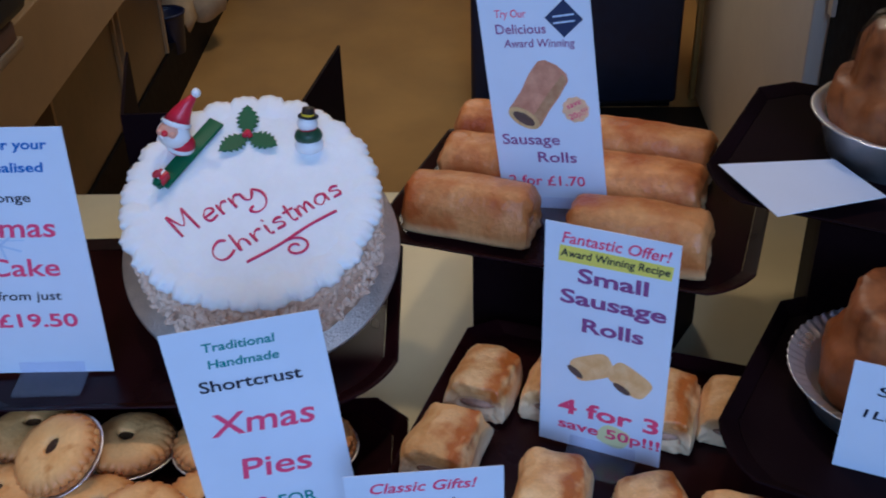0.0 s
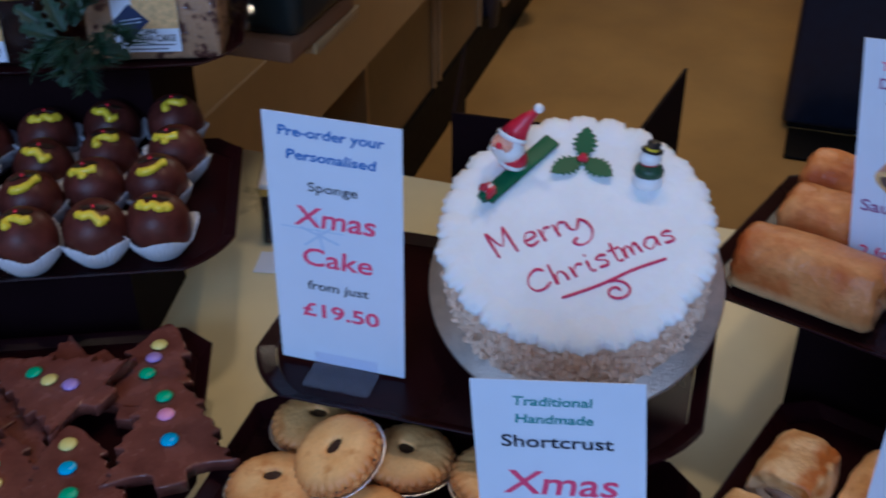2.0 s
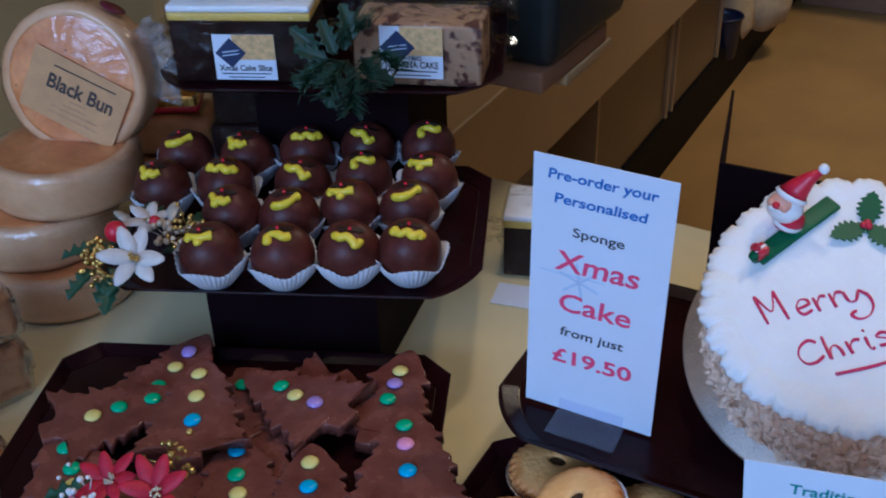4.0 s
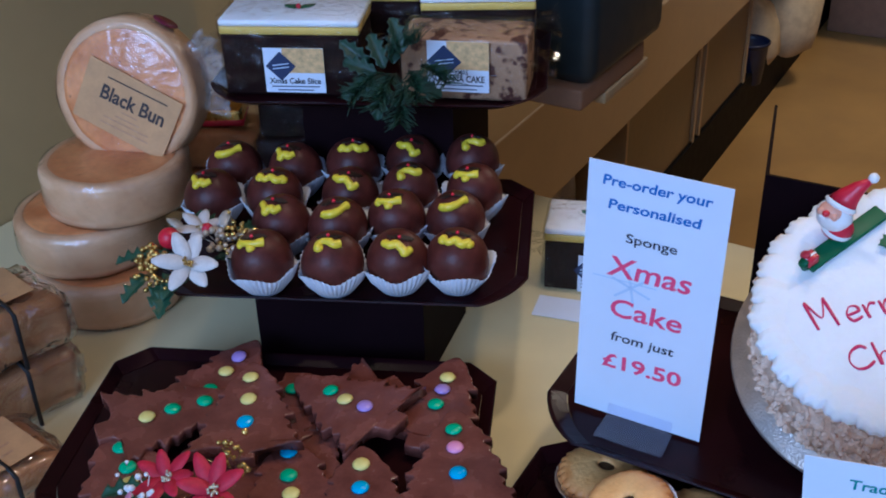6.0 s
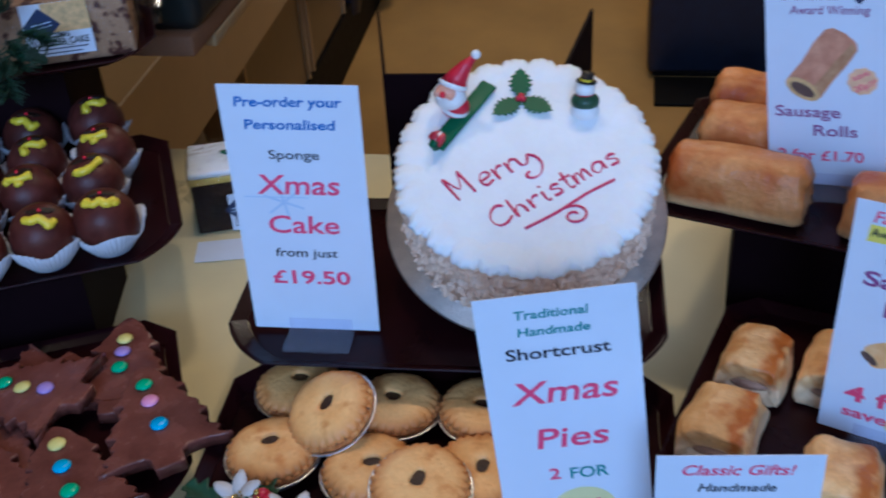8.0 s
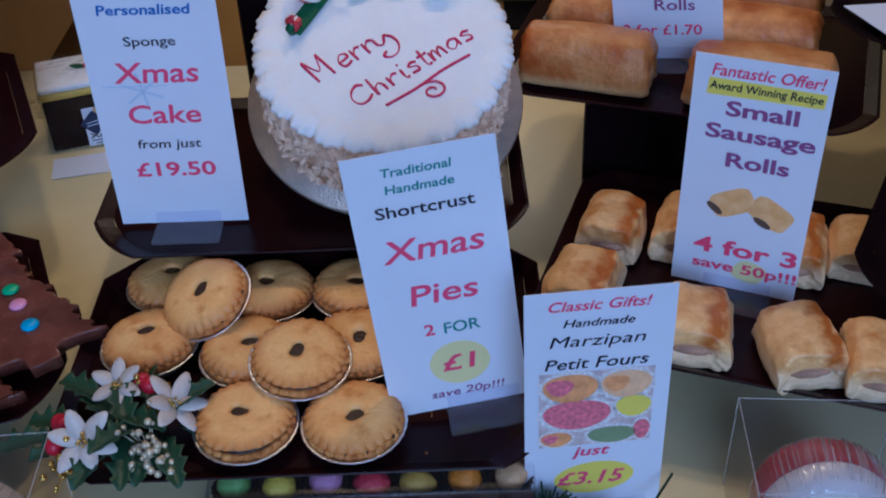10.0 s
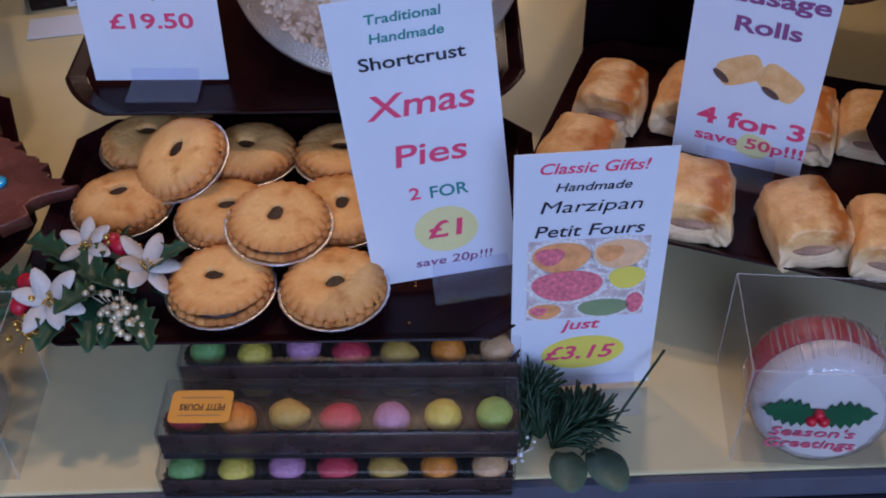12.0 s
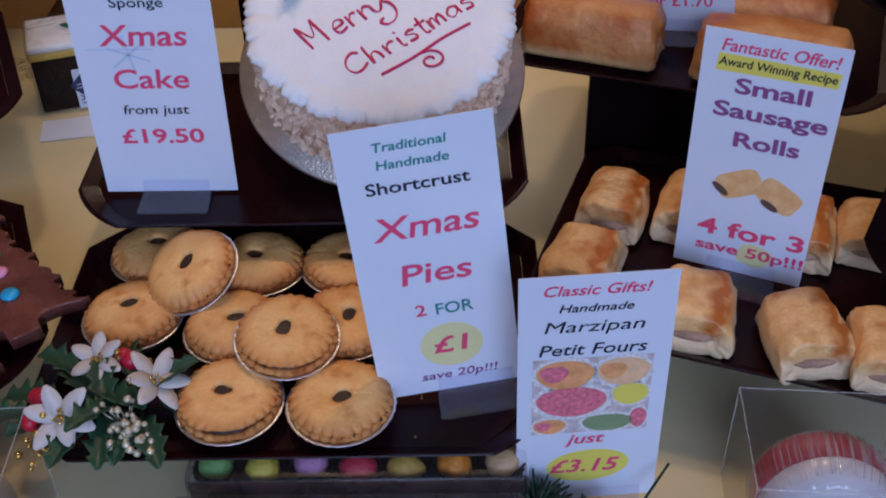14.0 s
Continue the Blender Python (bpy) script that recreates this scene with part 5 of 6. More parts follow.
def bead_spray(parent, m, count, spread, material, seed, r=.0028, name="bead_spray"):
    rr = random.Random(seed)
    bm = bmesh.new()
    for k in range(count):
        x, y = rr.gauss(0, spread), rr.gauss(0, spread)
        join(bm, ball_bm(r * rr.uniform(.7, 1.3), 8, 6), pose(x, y, rr.uniform(0, spread * .9)))
        if k % 2:
            join(bm, tube_bm([(x, y, 0), (x * .4, y * .4, -spread * .4)], .0005, 5))
    return part(name, bm, material, parent, m=m)


def needles(parent, m, length, count, seed, needle=.028, name="pine_sprig", thick=.00075):
    rr = random.Random(seed)
    bm = bmesh.new()
    stem = [Vector((0, length * f, .006 * math.sin(f * 2.5))) for f in (0, .25, .5, .75, 1)]
    join(bm, tube_bm(stem, .0011, 6))
    for k in range(count):
        f = rr.random()
        p = Vector((0, length * f, .006 * math.sin(f * 2.5)))
        a = rr.uniform(0, 6.28)
        d = Vector((math.cos(a), rr.uniform(.35, 1.0), abs(math.sin(a)) * .9 + .02)).normalized() * needle * rr.uniform(.6, 1.1)
        join(bm, tube_bm([p, p + d * .55, p + d + Vector((0, 0, -.002))], thick, 4, lambda q: 1 - .6 * q))
    return part(name, bm, NEEDLE, parent, "dark green artificial pine needles", m=m)


def berry(parent, x, y, z, r=.007, material=None):
    return part("berry", ball_bm(r, 14, 10), material or REDP, parent, "glossy red berry", m=pose(x, y, z))


# the white and gold garland before the mince pies
g = empty("white_garland", pose(-0.343, 0.450, 0.076), "artificial garland of white flowers, holly and red berries", "garland")
for x, y, z, a, t_ in ((-.02, .01, .004, 40, 10), (.02, -.006, .008, 170, 2), (.032, .008, .002, 250, 8), (-.03, -.010, .008, 110, 0), (0, .0, .012, 300, 0), (.0, -.012, .010, 185, 4), (.026, -.014, .010, 205, 4), (-.045, .012, .0, 80, 0), (.005, .028, .006, 20, 10), (.048, -.012, .0, 265, 0), (-.014, -.014, .010, 160, 4), (0, -.012, .014, 20, 20), (.006, -.006, .016, 150, 25), (-.010, .006, .014, 240, 20), (.020, .004, .014, 300, 25), (-.030, .030, .006, 60, 10), (-.06, -.004, .002, 100, 0)):
    holly_leaf(g, pose(x, y, z, t_, 0, a), .046)
poinsettia(g, pose(-.028, -.024, .020, 35, -10, 20), .025, WHITEPETAL, 6, 1)
poinsettia(g, pose(.031, .008, .022, 30, 12, 50), .024, WHITEPETAL, 6, 2)
poinsettia(g, pose(-.016, .030, .022, 20, -5, 0), .022, WHITEPETAL, 6, 3)
bead_spray(g, pose(.018, -.028, .012, 40), 44, .0100, CREAMBEAD, 4, .0026)
bead_spray(g, pose(-.045, -.035, .006, 40), 16, .008, GOLD, 5, .0026)
bead_spray(g, pose(.012, .020, .020, 40), 10, .008, GOLD, 6, .0022)
for x, y, z in ((-.048, -.006, .018), (-.052, -.022, .012), (.010, .026, .026), (.003, .031, .025), (-.056, .004, .010)):
    berry(g, x, y, z)

# the white flower garland on the pudding tray
g = empty("white_garland", pose(-0.806, 0.626, 0.150), "artificial white flower garland with gold beads on a tray corner", "garland")
poinsettia(g, pose(.028, -.022, .028, 42, 18, 10), .030, WHITEPETAL, 6, 8)
poinsettia(g, pose(-.012, .040, .024, 15, 0, 30), .024, WHITEPETAL, 6, 9)
for x, y, z, a, t_ in ((0, 0, .006, 60, 0), (.02, .02, .008, 300, 5), (-.03, .01, .004, 120, 0), (.0, -.018, .004, 190, -6), (.024, -.012, .010, 170, -4), (.036, .03, .012, 280, 8)):
    holly_leaf(g, pose(x, y, z, t_, 0, a), .042)
bead_spray(g, pose(-.018, -.026, .012, 40), 22, .010, GOLD, 10, .0028)
bead_spray(g, pose(.016, .030, .022, 30), 26, .011, mat("champagne_bead", (0.62, 0.50, 0.36), 0.35, metal=0.4), 11, .0030)
bead_spray(g, pose(-.004, -.040, .006, 50), 10, .007, GOLD, 12, .0028)
for x, y, z, a, t_ in ((-.024, .020, .014, 60, 12), (.044, .036, .018, 320, 14), (.030, .052, .016, 20, 10), (-.004, .052, .020, 75, 14), (.056, .018, .016, 285, 10), (-.040, -.004, .008, 130, 0), (-.020, -.030, .004, 175, -10), (.012, -.034, .006, 200, -16)):
    holly_leaf(g, pose(x, y, z, t_, 0, a), .038)
for x, y, z, a in ((.030, .044, .026, -70), (.010, .048, .028, 30), (-.026, .028, .024, 80), (.046, .030, .026, -40)):
    part("frosted_leaf", petal_bm(.026, .011, .3), FROST, g, "frosted champagne leaf", m=pose(x, y, z, 12, 0, a))
bead_spray(g, pose(.036, .042, .028, 20), 24, .011, GOLD, 19, .0024)
bead_spray(g, pose(-.034, -.014, .012, 40), 14, .008, GOLD, 20, .0030)
berry(g, -.026, .008, .026, .011, REDICE)
berry(g, .0, .036, .030, .006)

# the red flower garland on the biscuits
g = empty("red_garland", pose(-0.640, 0.412, 0.078), "artificial garland of red flowers, holly and gold beads", "garland")
poinsettia(g, pose(.040, .013, .037, 30, 8, 15), .030, REDPETAL, 7, 13)
poinsettia(g, pose(-.008, .010, .030, 20, -12, 40), .026, REDPETAL, 7, 14)
poinsettia(g, pose(-.013, -.038, .018, 35, -15, 0), .023, mat("pink_petal", (0.60, 0.22, 0.30), 0.55), 5, 15)
for x, y, z, a, t_ in ((0, 0, .012, 60, 0), (.02, -.02, .012, 220, -10), (-.03, .01, .008, 120, 0), (.0, -.04, .004, 190, -20), (.045, -.02, .010, 250, -10), (-.05, -.03, .004, 160, -10), (.02, -.05, .0, 200, -25)):
    holly_leaf(g, pose(x, y, z, t_, 0, a), .044)
bead_spray(g, pose(.028, .046, .034, 20), 26, .013, GOLD, 16, .0028)
bead_spray(g, pose(-.016, -.010, .028, 40), 16, .008, WHITEP, 17, .0024)
for x, y, z, a, t_ in ((.030, -.014, .024, 215, 4), (.040, -.018, .022, 250, 2), (.022, -.012, .024, 170, 6), (.014, -.014, .020, 140, 4), (.046, -.012, .020, 290, 0), (.004, -.012, .018, 100, 8), (-.008, -.020, .016, 200, 0), (.026, -.020, .018, 190, -4)):
    holly_leaf(g, pose(x, y, z, t_, 0, a), .036)
for x, y, z, a in ((.034, -.040, .018, 200), (.042, -.040, .018, 240), (.026, -.042, .018, 160), (.038, -.048, .016, 280)):
    part("frosted_leaf", petal_bm(.020, .008, .3), FROST, g, "frosted champagne leaf", m=pose(x, y, z, 10, 0, a))
bead_spray(g, pose(.036, -.042, .020, 30), 22, .009, CREAMBEAD, 21, .0022)
bead_spray(g, pose(.062, .0, .022, 40), 14, .010, GOLD, 18, .0028)
berry(g, .010, -.034, .022, .007)

# evergreen sprigs
g = empty("evergreen_sprig", pose(-0.024, 0.386, 0.006), "dark artificial pine sprig with snowy tips on the bed", "sprig")
for k, (x, y, a, t_) in enumerate(((-.030, .006, -10, 22), (-.020, -.004, 15, 12), (-.012, -.012, -40, 8), (-.030, -.014, 40, 14), (-.006, -.004, -70, 12))):
    needles(g, pose(x + .012, y, .002, t_, 0, a), .028, 170, 30 + k, .028, thick=.0017)
for x, y, a, t_, l_ in ((.008, -.022, 184, 4, .036), (.028, -.020, 206, 2, .038)):
    broad_leaf(g, pose(x, y, .010, t_, 0, a), l_, .72, SAGELEAF)
bead_spray(g, pose(-.026, -.020, .006), 12, .008, WHITEP, 41, .0018)
part("twig", tube_bm([(.020, -.018, .002), (.041, .003, .006), (.060, .023, .024), (.080, .044, .043)], .0011, 6), NEEDLE, g, "bare dark twig")
g = empty("evergreen_sprig", pose(-0.716, 0.880, 0.252), "dark green holly and pine sprig hung on the tray edge", "sprig")
for k, (x, y, z, a, t_) in enumerate(((.004, -.004, .036, 175, -45), (.018, .0, .040, 225, -30), (-.012, -.004, .034, 140, -40), (.030, .004, .046, 250, -15), (.016, -.006, .026, 200, -55), (-.004, -.006, .050, 280, 30))):
    needles(g, pose(x, y, z, t_, 0, a), .042, 110, 50 + k, .024)
for k, (x, y, z, spin) in enumerate(((-.016, -.012, .036, 70), (-.004, -.014, .044, 20), (-.020, -.008, .024, 110), (.006, -.012, .050, -15), (.002, -.016, .028, 160), (-.030, -.004, .040, 50), (.022, -.010, .034, -120), (.014, -.006, .060, 5))):
    holly_leaf(g, pose(x, y, z, 52 + 9 * (k % 3), 0, 26 + 8 * (k % 4)) @ pose(0, 0, 0, 0, 0, spin), .040, WAXLEAF)


# ---- black buns ----
def black_bun(m, label, labelled=0):
    R, T = 0.086, 0.056
    root = empty("black_bun", m, label, "fruit bun", "black buns")
    side = lathe_bm([(R - .010, 0), (R - .002, .003), (R, .010), (R, T - .008), (R - .002, T - .0025), (R - .007, T + .0004), (R - .0125, T - .0004)], 72)
    part("side_crust", jitter(side, .0012, .03, 3), BUNSIDE, root, "pale pastry side")
    lid = lathe_bm([(R - .0115, T - .0015), (R - .0135, T - .0002), (R - .018, T - .0004), (R * .5, T + .001), (0, T + .0015)], 72)
    part("top_crust", jitter(lid, .0012, .03, 4), BUN, root, "browned glazed pastry top")
    part("bottom_crust", lathe_bm([(R - .010, 0), (0, 0)], 40), BUN, root)
    wrap = lathe_bm([(0, -.0008), (R - .004, -.0006), (R + .0014, T * .3), (R + .0014, T * .7), (R - .002, T - .001), (R - .012, T + .0032), (0, T + .0036)], 56)
    f = part("cling_film", jitter(wrap, .0016, .02, 9), FILMGLOSS, root, "clear wrinkled wrapping film")
    f.visible_shadow = False
    if labelled:
        # gathered film at the edge and a round sticker on the wrapped side
        fan = bmesh.new()
        net = [[fan.verts.new(((R - .004 + .034 * j / 7) * math.cos(a) + .0, (R - .004 + .034 * j / 7) * math.sin(a), T * .45 + .010 * math.sin(a * 34 + j * .7) * (j / 7) + .004 * math.sin(a * 81)))
                for j in range(8)] for a in (math.radians(-14 + 54 * k / 40) for k in range(41))]
        for p, q in zip(net, net[1:]):
            for j in range(7):
                fan.faces.new((p[j], p[j + 1], q[j + 1], q[j]))
        f = part("gathered_film", jitter(fan, .005, .012, 6), CRINKLE, root, "crinkled gathered end of the film")
        f.visible_shadow = False
        part("round_sticker", lathe_bm([(0, 0), (.0150, 0), (.0150, .0006), (0, .0008)], 32), PLUMPAPER, root, "round plum paper sticker", pose(0, 0, 0, 0, 0, -28) @ pose(0, R + .0035, T * .42, -90, 0, 0))
        lb = part("paper_label", plate_bm([(-.060, -.036), (.057, -.040), (.058, .034), (-.061, .038)], .0003), TANLABEL, root, "tan printed paper label", pose(.006, -.016, T + .0046, 0, 0, labelled), smooth=False)
        flat_text(lb, "Black Bun", .004, .006, .080, .0170, INK_UMBER, .024, 0, 0, z=.0010)
        for k, (y, wd) in enumerate(((.024, .076), (-.008, .020), (-.015, .030), (-.021, .058), (-.028, .062))):
            flat_shape(lb, "printed_line", [(-wd / 2, -.0008), (wd / 2, -.0008), (wd / 2, .0008), (-wd / 2, .0008)], INK_UMBER if k == 0 else INK_BROWN, .004, y, 0, z=.0008)
    return root


black_bun(pose(-1.032, 0.716, 0.001, 0, 0, 20), "wrapped pale pastry black bun at the foot of the stack")
black_bun(pose(-1.058, 0.722, 0.0595, 0, 0, 70), "wrapped pastry black bun in a leaning stack")
black_bun(pose(-1.032, 0.752, 0.1180, 0, 0, 150), "wrapped browned black bun in a leaning stack")
mid = Vector((-1.032, 0.800, 0.236))
n_ = Vector((0.36, -0.91, 0.22)).normalized()
xa = Vector((0, 0, 1)).cross(n_).normalized()
ya = n_.cross(xa)
black_bun(Matrix(((xa.x, ya.x, n_.x, mid.x), (xa.y, ya.y, n_.y, mid.y), (xa.z, ya.z, n_.z, mid.z), (0, 0, 0, 1))) @ pose(0, 0, -.03), "wrapped black bun propped up, showing its printed label", -24)


def loaf_bm(sx, sy, sz, seed, crease=.0008):
    """A soft-edged loaf with sagging sides; a wrapping adds creases."""
    bm = box_bm(sx, sy, sz, .014, 4, base=True)
    bmesh.ops.subdivide_edges(bm, edges=[e for e in bm.edges if e.calc_length() > .012], cuts=7, use_grid_fill=True)
    for v in bm.verts:
        v.co.z *= 1 - .10 * (abs(v.co.x) / (sx / 2)) ** 3
    jitter(bm, .0045, .035, seed)
    return jitter(bm, crease, .009, seed + 1)


# ---- wrapped cake slices ----
def film_box(root, sx, sy, sz, seed, tails=True):
    bm = box_bm(sx, sy, sz, .006, 2, base=True)
    bmesh.ops.subdivide_edges(bm, edges=bm.edges[:], cuts=3, use_grid_fill=True)
    if tails:
        for s in (-1, 1):
            t_ = bmesh.new()
            rows = [[t_.verts.new((s * (sx / 2 - .002 + .030 * f), (k / 5 - .5) * sy * (1 - .75 * f + .9 * f * f), sz * .5 + .012 * math.sin(k * 2.1 + f * 3))) for k in range(6)] for f in (0, .35, .7, 1)]
            for a, b in zip(rows, rows[1:]):
                for k in range(5):
                    t_.faces.new((a[k], a[k + 1], b[k + 1], b[k]))
            join(bm, t_)
    f = part("cling_film", jitter(bm, .0022, .018, seed), FILM, root, "clear crinkled wrapping film")
    f.visible_shadow = False
    return f


def slice_label(root, w, h, x, y, z, title, sub):
    lb = part("product_label", plate_bm([(-w / 2, 0), (w / 2, 0), (w / 2, h), (-w / 2, h)], .0006), CARD, root, "white label with a navy diamond", pose(x, y, z, 90), smooth=False)
    flat_shape(lb, "wheat_picture", [(-w * .18, h * .45), (w * .5, h * .45), (w * .5, h), (-w * .18, h)], INK_GOLD, 0, 0, 0, z=.0008)
    flat_shape(lb, "logo_diamond", [(-h * .33, 0), (0, -h * .33), (h * .33, 0), (0, h * .33)], INK_NAVY, -w * .22, h * .60, 0, z=.0012)
    for dy in (.002, -.002):
        flat_shape(lb, "logo_bar", [(-h * .18, -.0006), (h * .18, -.0006), (h * .18, .0006), (-h * .18, .0006)], INK_PALE, -w * .22, h * .60 + dy, 8, z=.0015)
    flat_text(lb, title, 0, h * .27, w * .86, h * .13, INK_DARK, .02, 0, 0, z=.0012)
    if sub:
        flat_text(lb, sub, w * .05, h * .40, w * .22, h * .10, INK_DARK, .015, 0, 0, z=.0012)
    for k, wd in enumerate((.8, .6)):
        flat_shape(lb, "printed_line", [(-wd * w / 2, -.0006), (wd * w / 2, -.0006), (wd * w / 2, .0006), (-wd * w / 2, .0006)], INK_NAVY, 0, h * (.14 - .08 * k), 0, z=.0009)
    return lb


def iced_slice(m, sx, sy, label, dark=.058, lab=None):
    root = empty("cake_slice", m, label, "cake slice", "wrapped cake slices")
    part("fruit_cake", jitter(box_bm(sx, sy, dark, .003, 2, base=True), .001, .01, 2), FRUITCAKE, root, "dark moist fruit cake")
    part("marzipan_layer", box_bm(sx + .001, sy + .001, .009, .002, 2, base=True), MARZIPAN, root, "yellow marzipan layer", m=pose(0, 0, dark))
    part("icing_layer", box_bm(sx + .002, sy + .002, .008, .003, 2, base=True), ICING, root, "white icing layer", m=pose(0, 0, dark + .009))
    for a in (-50, 60):
        part("icing_leaf", plate_bm(holly_outline(.020, .011, 3), .001), GREENP, root, "green holly leaf", m=pose(.004, 0, dark + .0175, 0, 0, a), smooth=False)
    part("berry", ball_bm(.003, 10, 8), REDP, root, m=pose(.004, 0, dark + .020))
    film_box(root, sx + .006, sy + .006, dark + .022, 7)
    if lab:
        slice_label(root, *lab)
    return root


def on_slice_tray(u, v, z, turn=0):
    x, y = local(25, u, v)
    return pose(x, y, z, 0, 0, 25 + turn)


iced_slice(on_slice_tray(-.400, 1.180, .2415, 0), .156, .080, "wrapped slice of iced Xmas fruit cake with a label", .071, (.068, .052, .004, -.0445, .006, "Xmas Cake Slice", ""))
iced_slice(on_slice_tray(-.200, 1.255, .2415, 4), .13, .075, "wrapped slice of iced fruit cake behind another", .075)
root = empty("cake_slice", on_slice_tray(-.205, 1.170, .2415, -4), "wrapped block of sultana cake with a label", "cake slice", "wrapped cake slices")
part("sultana_cake", jitter(box_bm(.140, .070, .070, .004, 3, base=True), .0012, .012, 5), SULTANA, root, "golden cake full of sultanas")
film_box(root, .146, .076, .074, 8)
slice_label(root, .068, .058, -.005, -.0400, .012, "SULTANA CAKE", "XMAS")
iced_slice(on_slice_tray(-.330, 1.300, .2415, 0), .12, .075, "wrapped slice of iced fruit cake at the back", .070)
# packs that stand behind the puddings
for k in range(3):
    root = empty("fruit_cake_block", pose(-0.952 + .006 * k, 1.000 + .004 * k, .001 + .064 * k, 0, 0, 25 + 3 * k), "wrapped dark fruit cake block in a stack behind the puddings", "cake block", "stacked fruit cake blocks")
    part("fruit_cake", jitter(box_bm(.125, .080, .060, .005, 2, base=True), .0015, .014, k + 4), FRUITCAKE, root, "dark moist fruit cake")
    film_box(root, .130, .085, .0615, k + 12, tails=False)
for k in range(2):
    root = empty("wrapped_loaf", pose(-1.098 + .005 * k, 0.962 + .012 * k, .001 + .060 * k, 0, 0, 28 - 4 * k), "brown fruit loaf in clear film behind the puddings", "wrapped loaf", "wrapped loaves")
    part("loaf", loaf_bm(.150, .085, .056, k + 31), BROWNLOAF, root, "brown baked fruit loaf")
    film_box(root, .155, .090, .058, k + 15, tails=False)
root = empty("gold_foil_pack", pose(-1.085, 0.972, .1215, 6, 0, 30), "small pack in gold foil lying on a wrapped loaf", "foil pack")
part("foil_wrap", jitter(box_bm(.095, .050, .024, .006, 3, base=True), .003, .012, 8), GOLD, root, "creased gold foil")
part("red_band", jitter(box_bm(.097, .052, .009, .003, 2, base=True), .0016, .010, 9), REDP, root, "red printed band", m=pose(0, 0, .001))
# the slice that stands on the bed
sx0, sy0 = -0.545, 1.030
root = iced_slice(pose(sx0, sy0, .001, 0, 0, 20), .105, .075, "wrapped slice of iced fruit cake standing on the bed", .066, (.040, .050, .008, -.0415, .002, "Xmas", ""))
tagged(part("paper_scrap", jitter(plate_bm([(-.03, -.02), (.034, -.024), (.040, .020), (-.026, .024)], .0005), .002, .02), CARD, m=pose(-0.545, 0.945, .001, 0, 0, 18), smooth=False), "scrap of white paper lying on the bed", "paper")


# ---- string-tied wrapped fruit loaves ----
def tied_loaf(m, sx, sy, sz, label, seed):
    root = empty("wrapped_loaf", m, label, "wrapped loaf", "wrapped loaves")
    part("loaf", loaf_bm(sx, sy, sz, seed), BROWNLOAF, root, "brown baked fruit loaf")
    film = part("cling_film", loaf_bm(sx + .008, sy + .008, sz + .005, seed, .0052), CREASED, root, "crinkled clear wrapping film")
    film.visible_shadow = False
    for off in (.016,):
        s = [(off, -sy / 2 - .006, -.0), (off, -sy / 2 - .006, sz + .002), (off, -sy / 2 + .004, sz + .007), (off, sy / 2, sz + .007), (off, sy / 2 + .006, 0)]
        for e_, h_ in ((1, .30),):
            # film gathered and folded over at the loaf's ends
            fold = bmesh.new()
            net = [[fold.verts.new((e_ * (sx / 2 - .004 + .013 * g * (1 + .3 * math.sin(q * 9))), (q - .5) * sy * (.98 - .25 * g), sz * h_ + .012 * g * math.sin(q * 14 + seed) + .008 * g)) for g in (0, .25, .5, .75, 1)] for q in (i / 16 for i in range(17))]
            for p_, q_ in zip(net, net[1:]):
                for g in range(4):
                    fold.faces.new((p_[g], p_[g + 1], q_[g + 1], q_[g]))
            o = part("film_fold", jitter(fold, .003, .010, seed), CRINKLE, root, "folded end of the film")
            o.visible_shadow = False
        part("string", tube_bm([Vector(p) for p in s], .0023, 8), STRING, root, "black tied ribbon string")
    return root


tied_loaf(pose(-0.968, 0.490, .001, 0, 0, 80), .152, .090, .064, "brown wrapped fruit loaf tied with black string", 3)
loaf = tied_loaf(pose(-0.967, 0.493, .0715, 0, 0, 78), .148, .088, .062, "wrapped fruit loaf lying on another, tied with string", 5)
lb = part("paper_label", plate_bm([(-.064, -.030), (.046, -.030), (.046, .034), (-.064, .034)], .0006), TANLABEL, loaf, "tan printed paper label", pose(.004, .0, .0690), smooth=False)
for k, wd in enumerate((.020, .030, .024, .032)):
    flat_shape(lb, "printed_line", [(-wd, -.0012), (wd, -.0012), (wd, .0012), (-wd, .0012)], INK_BROWN, -.008, .022 - .013 * k, 0, z=.0008)
loaf = tied_loaf(pose(-0.869, 0.388, .001, 0, 0, 82), .142, .084, .048, "wrapped fruit loaf with a tan label lying on the bed", 7)
lb = part("paper_label", plate_bm([(-.056, -.036), (.048, -.036), (.048, .034), (-.056, .034)], .0006), TANLABEL, loaf, "tan printed paper label", pose(.006, .0, .0555), smooth=False)
for k, wd in enumerate((.032, .022, .030, .026)):
    flat_shape(lb, "printed_line", [(-wd, -.0012), (wd, -.0012), (wd, .0012), (-wd, .0012)], INK_BROWN, 0, .020 - .013 * k, 0, z=.0008)


# ---- petit four boxes ----
FRUITS = {c: mat("marzipan_" + c, rgb, 0.5, vary=0.2, scale=60, bump=0.8, bump_scale=220) for c, rgb in dict(green=(0.16, 0.36, 0.10), yellow=(0.70, 0.55, 0.07), lilac=(0.55, 0.25, 0.42), red=(0.62, 0.04, 0.07), pear=(0.62, 0.38, 0.07), orange=(0.80, 0.26, 0.02), peach=(0.75, 0.45, 0.22), lime=(0.42, 0.55, 0.10)).items()}
BLACKTRAY = mat("black_box_insert", (0.012, 0.008, 0.010), 0.35)


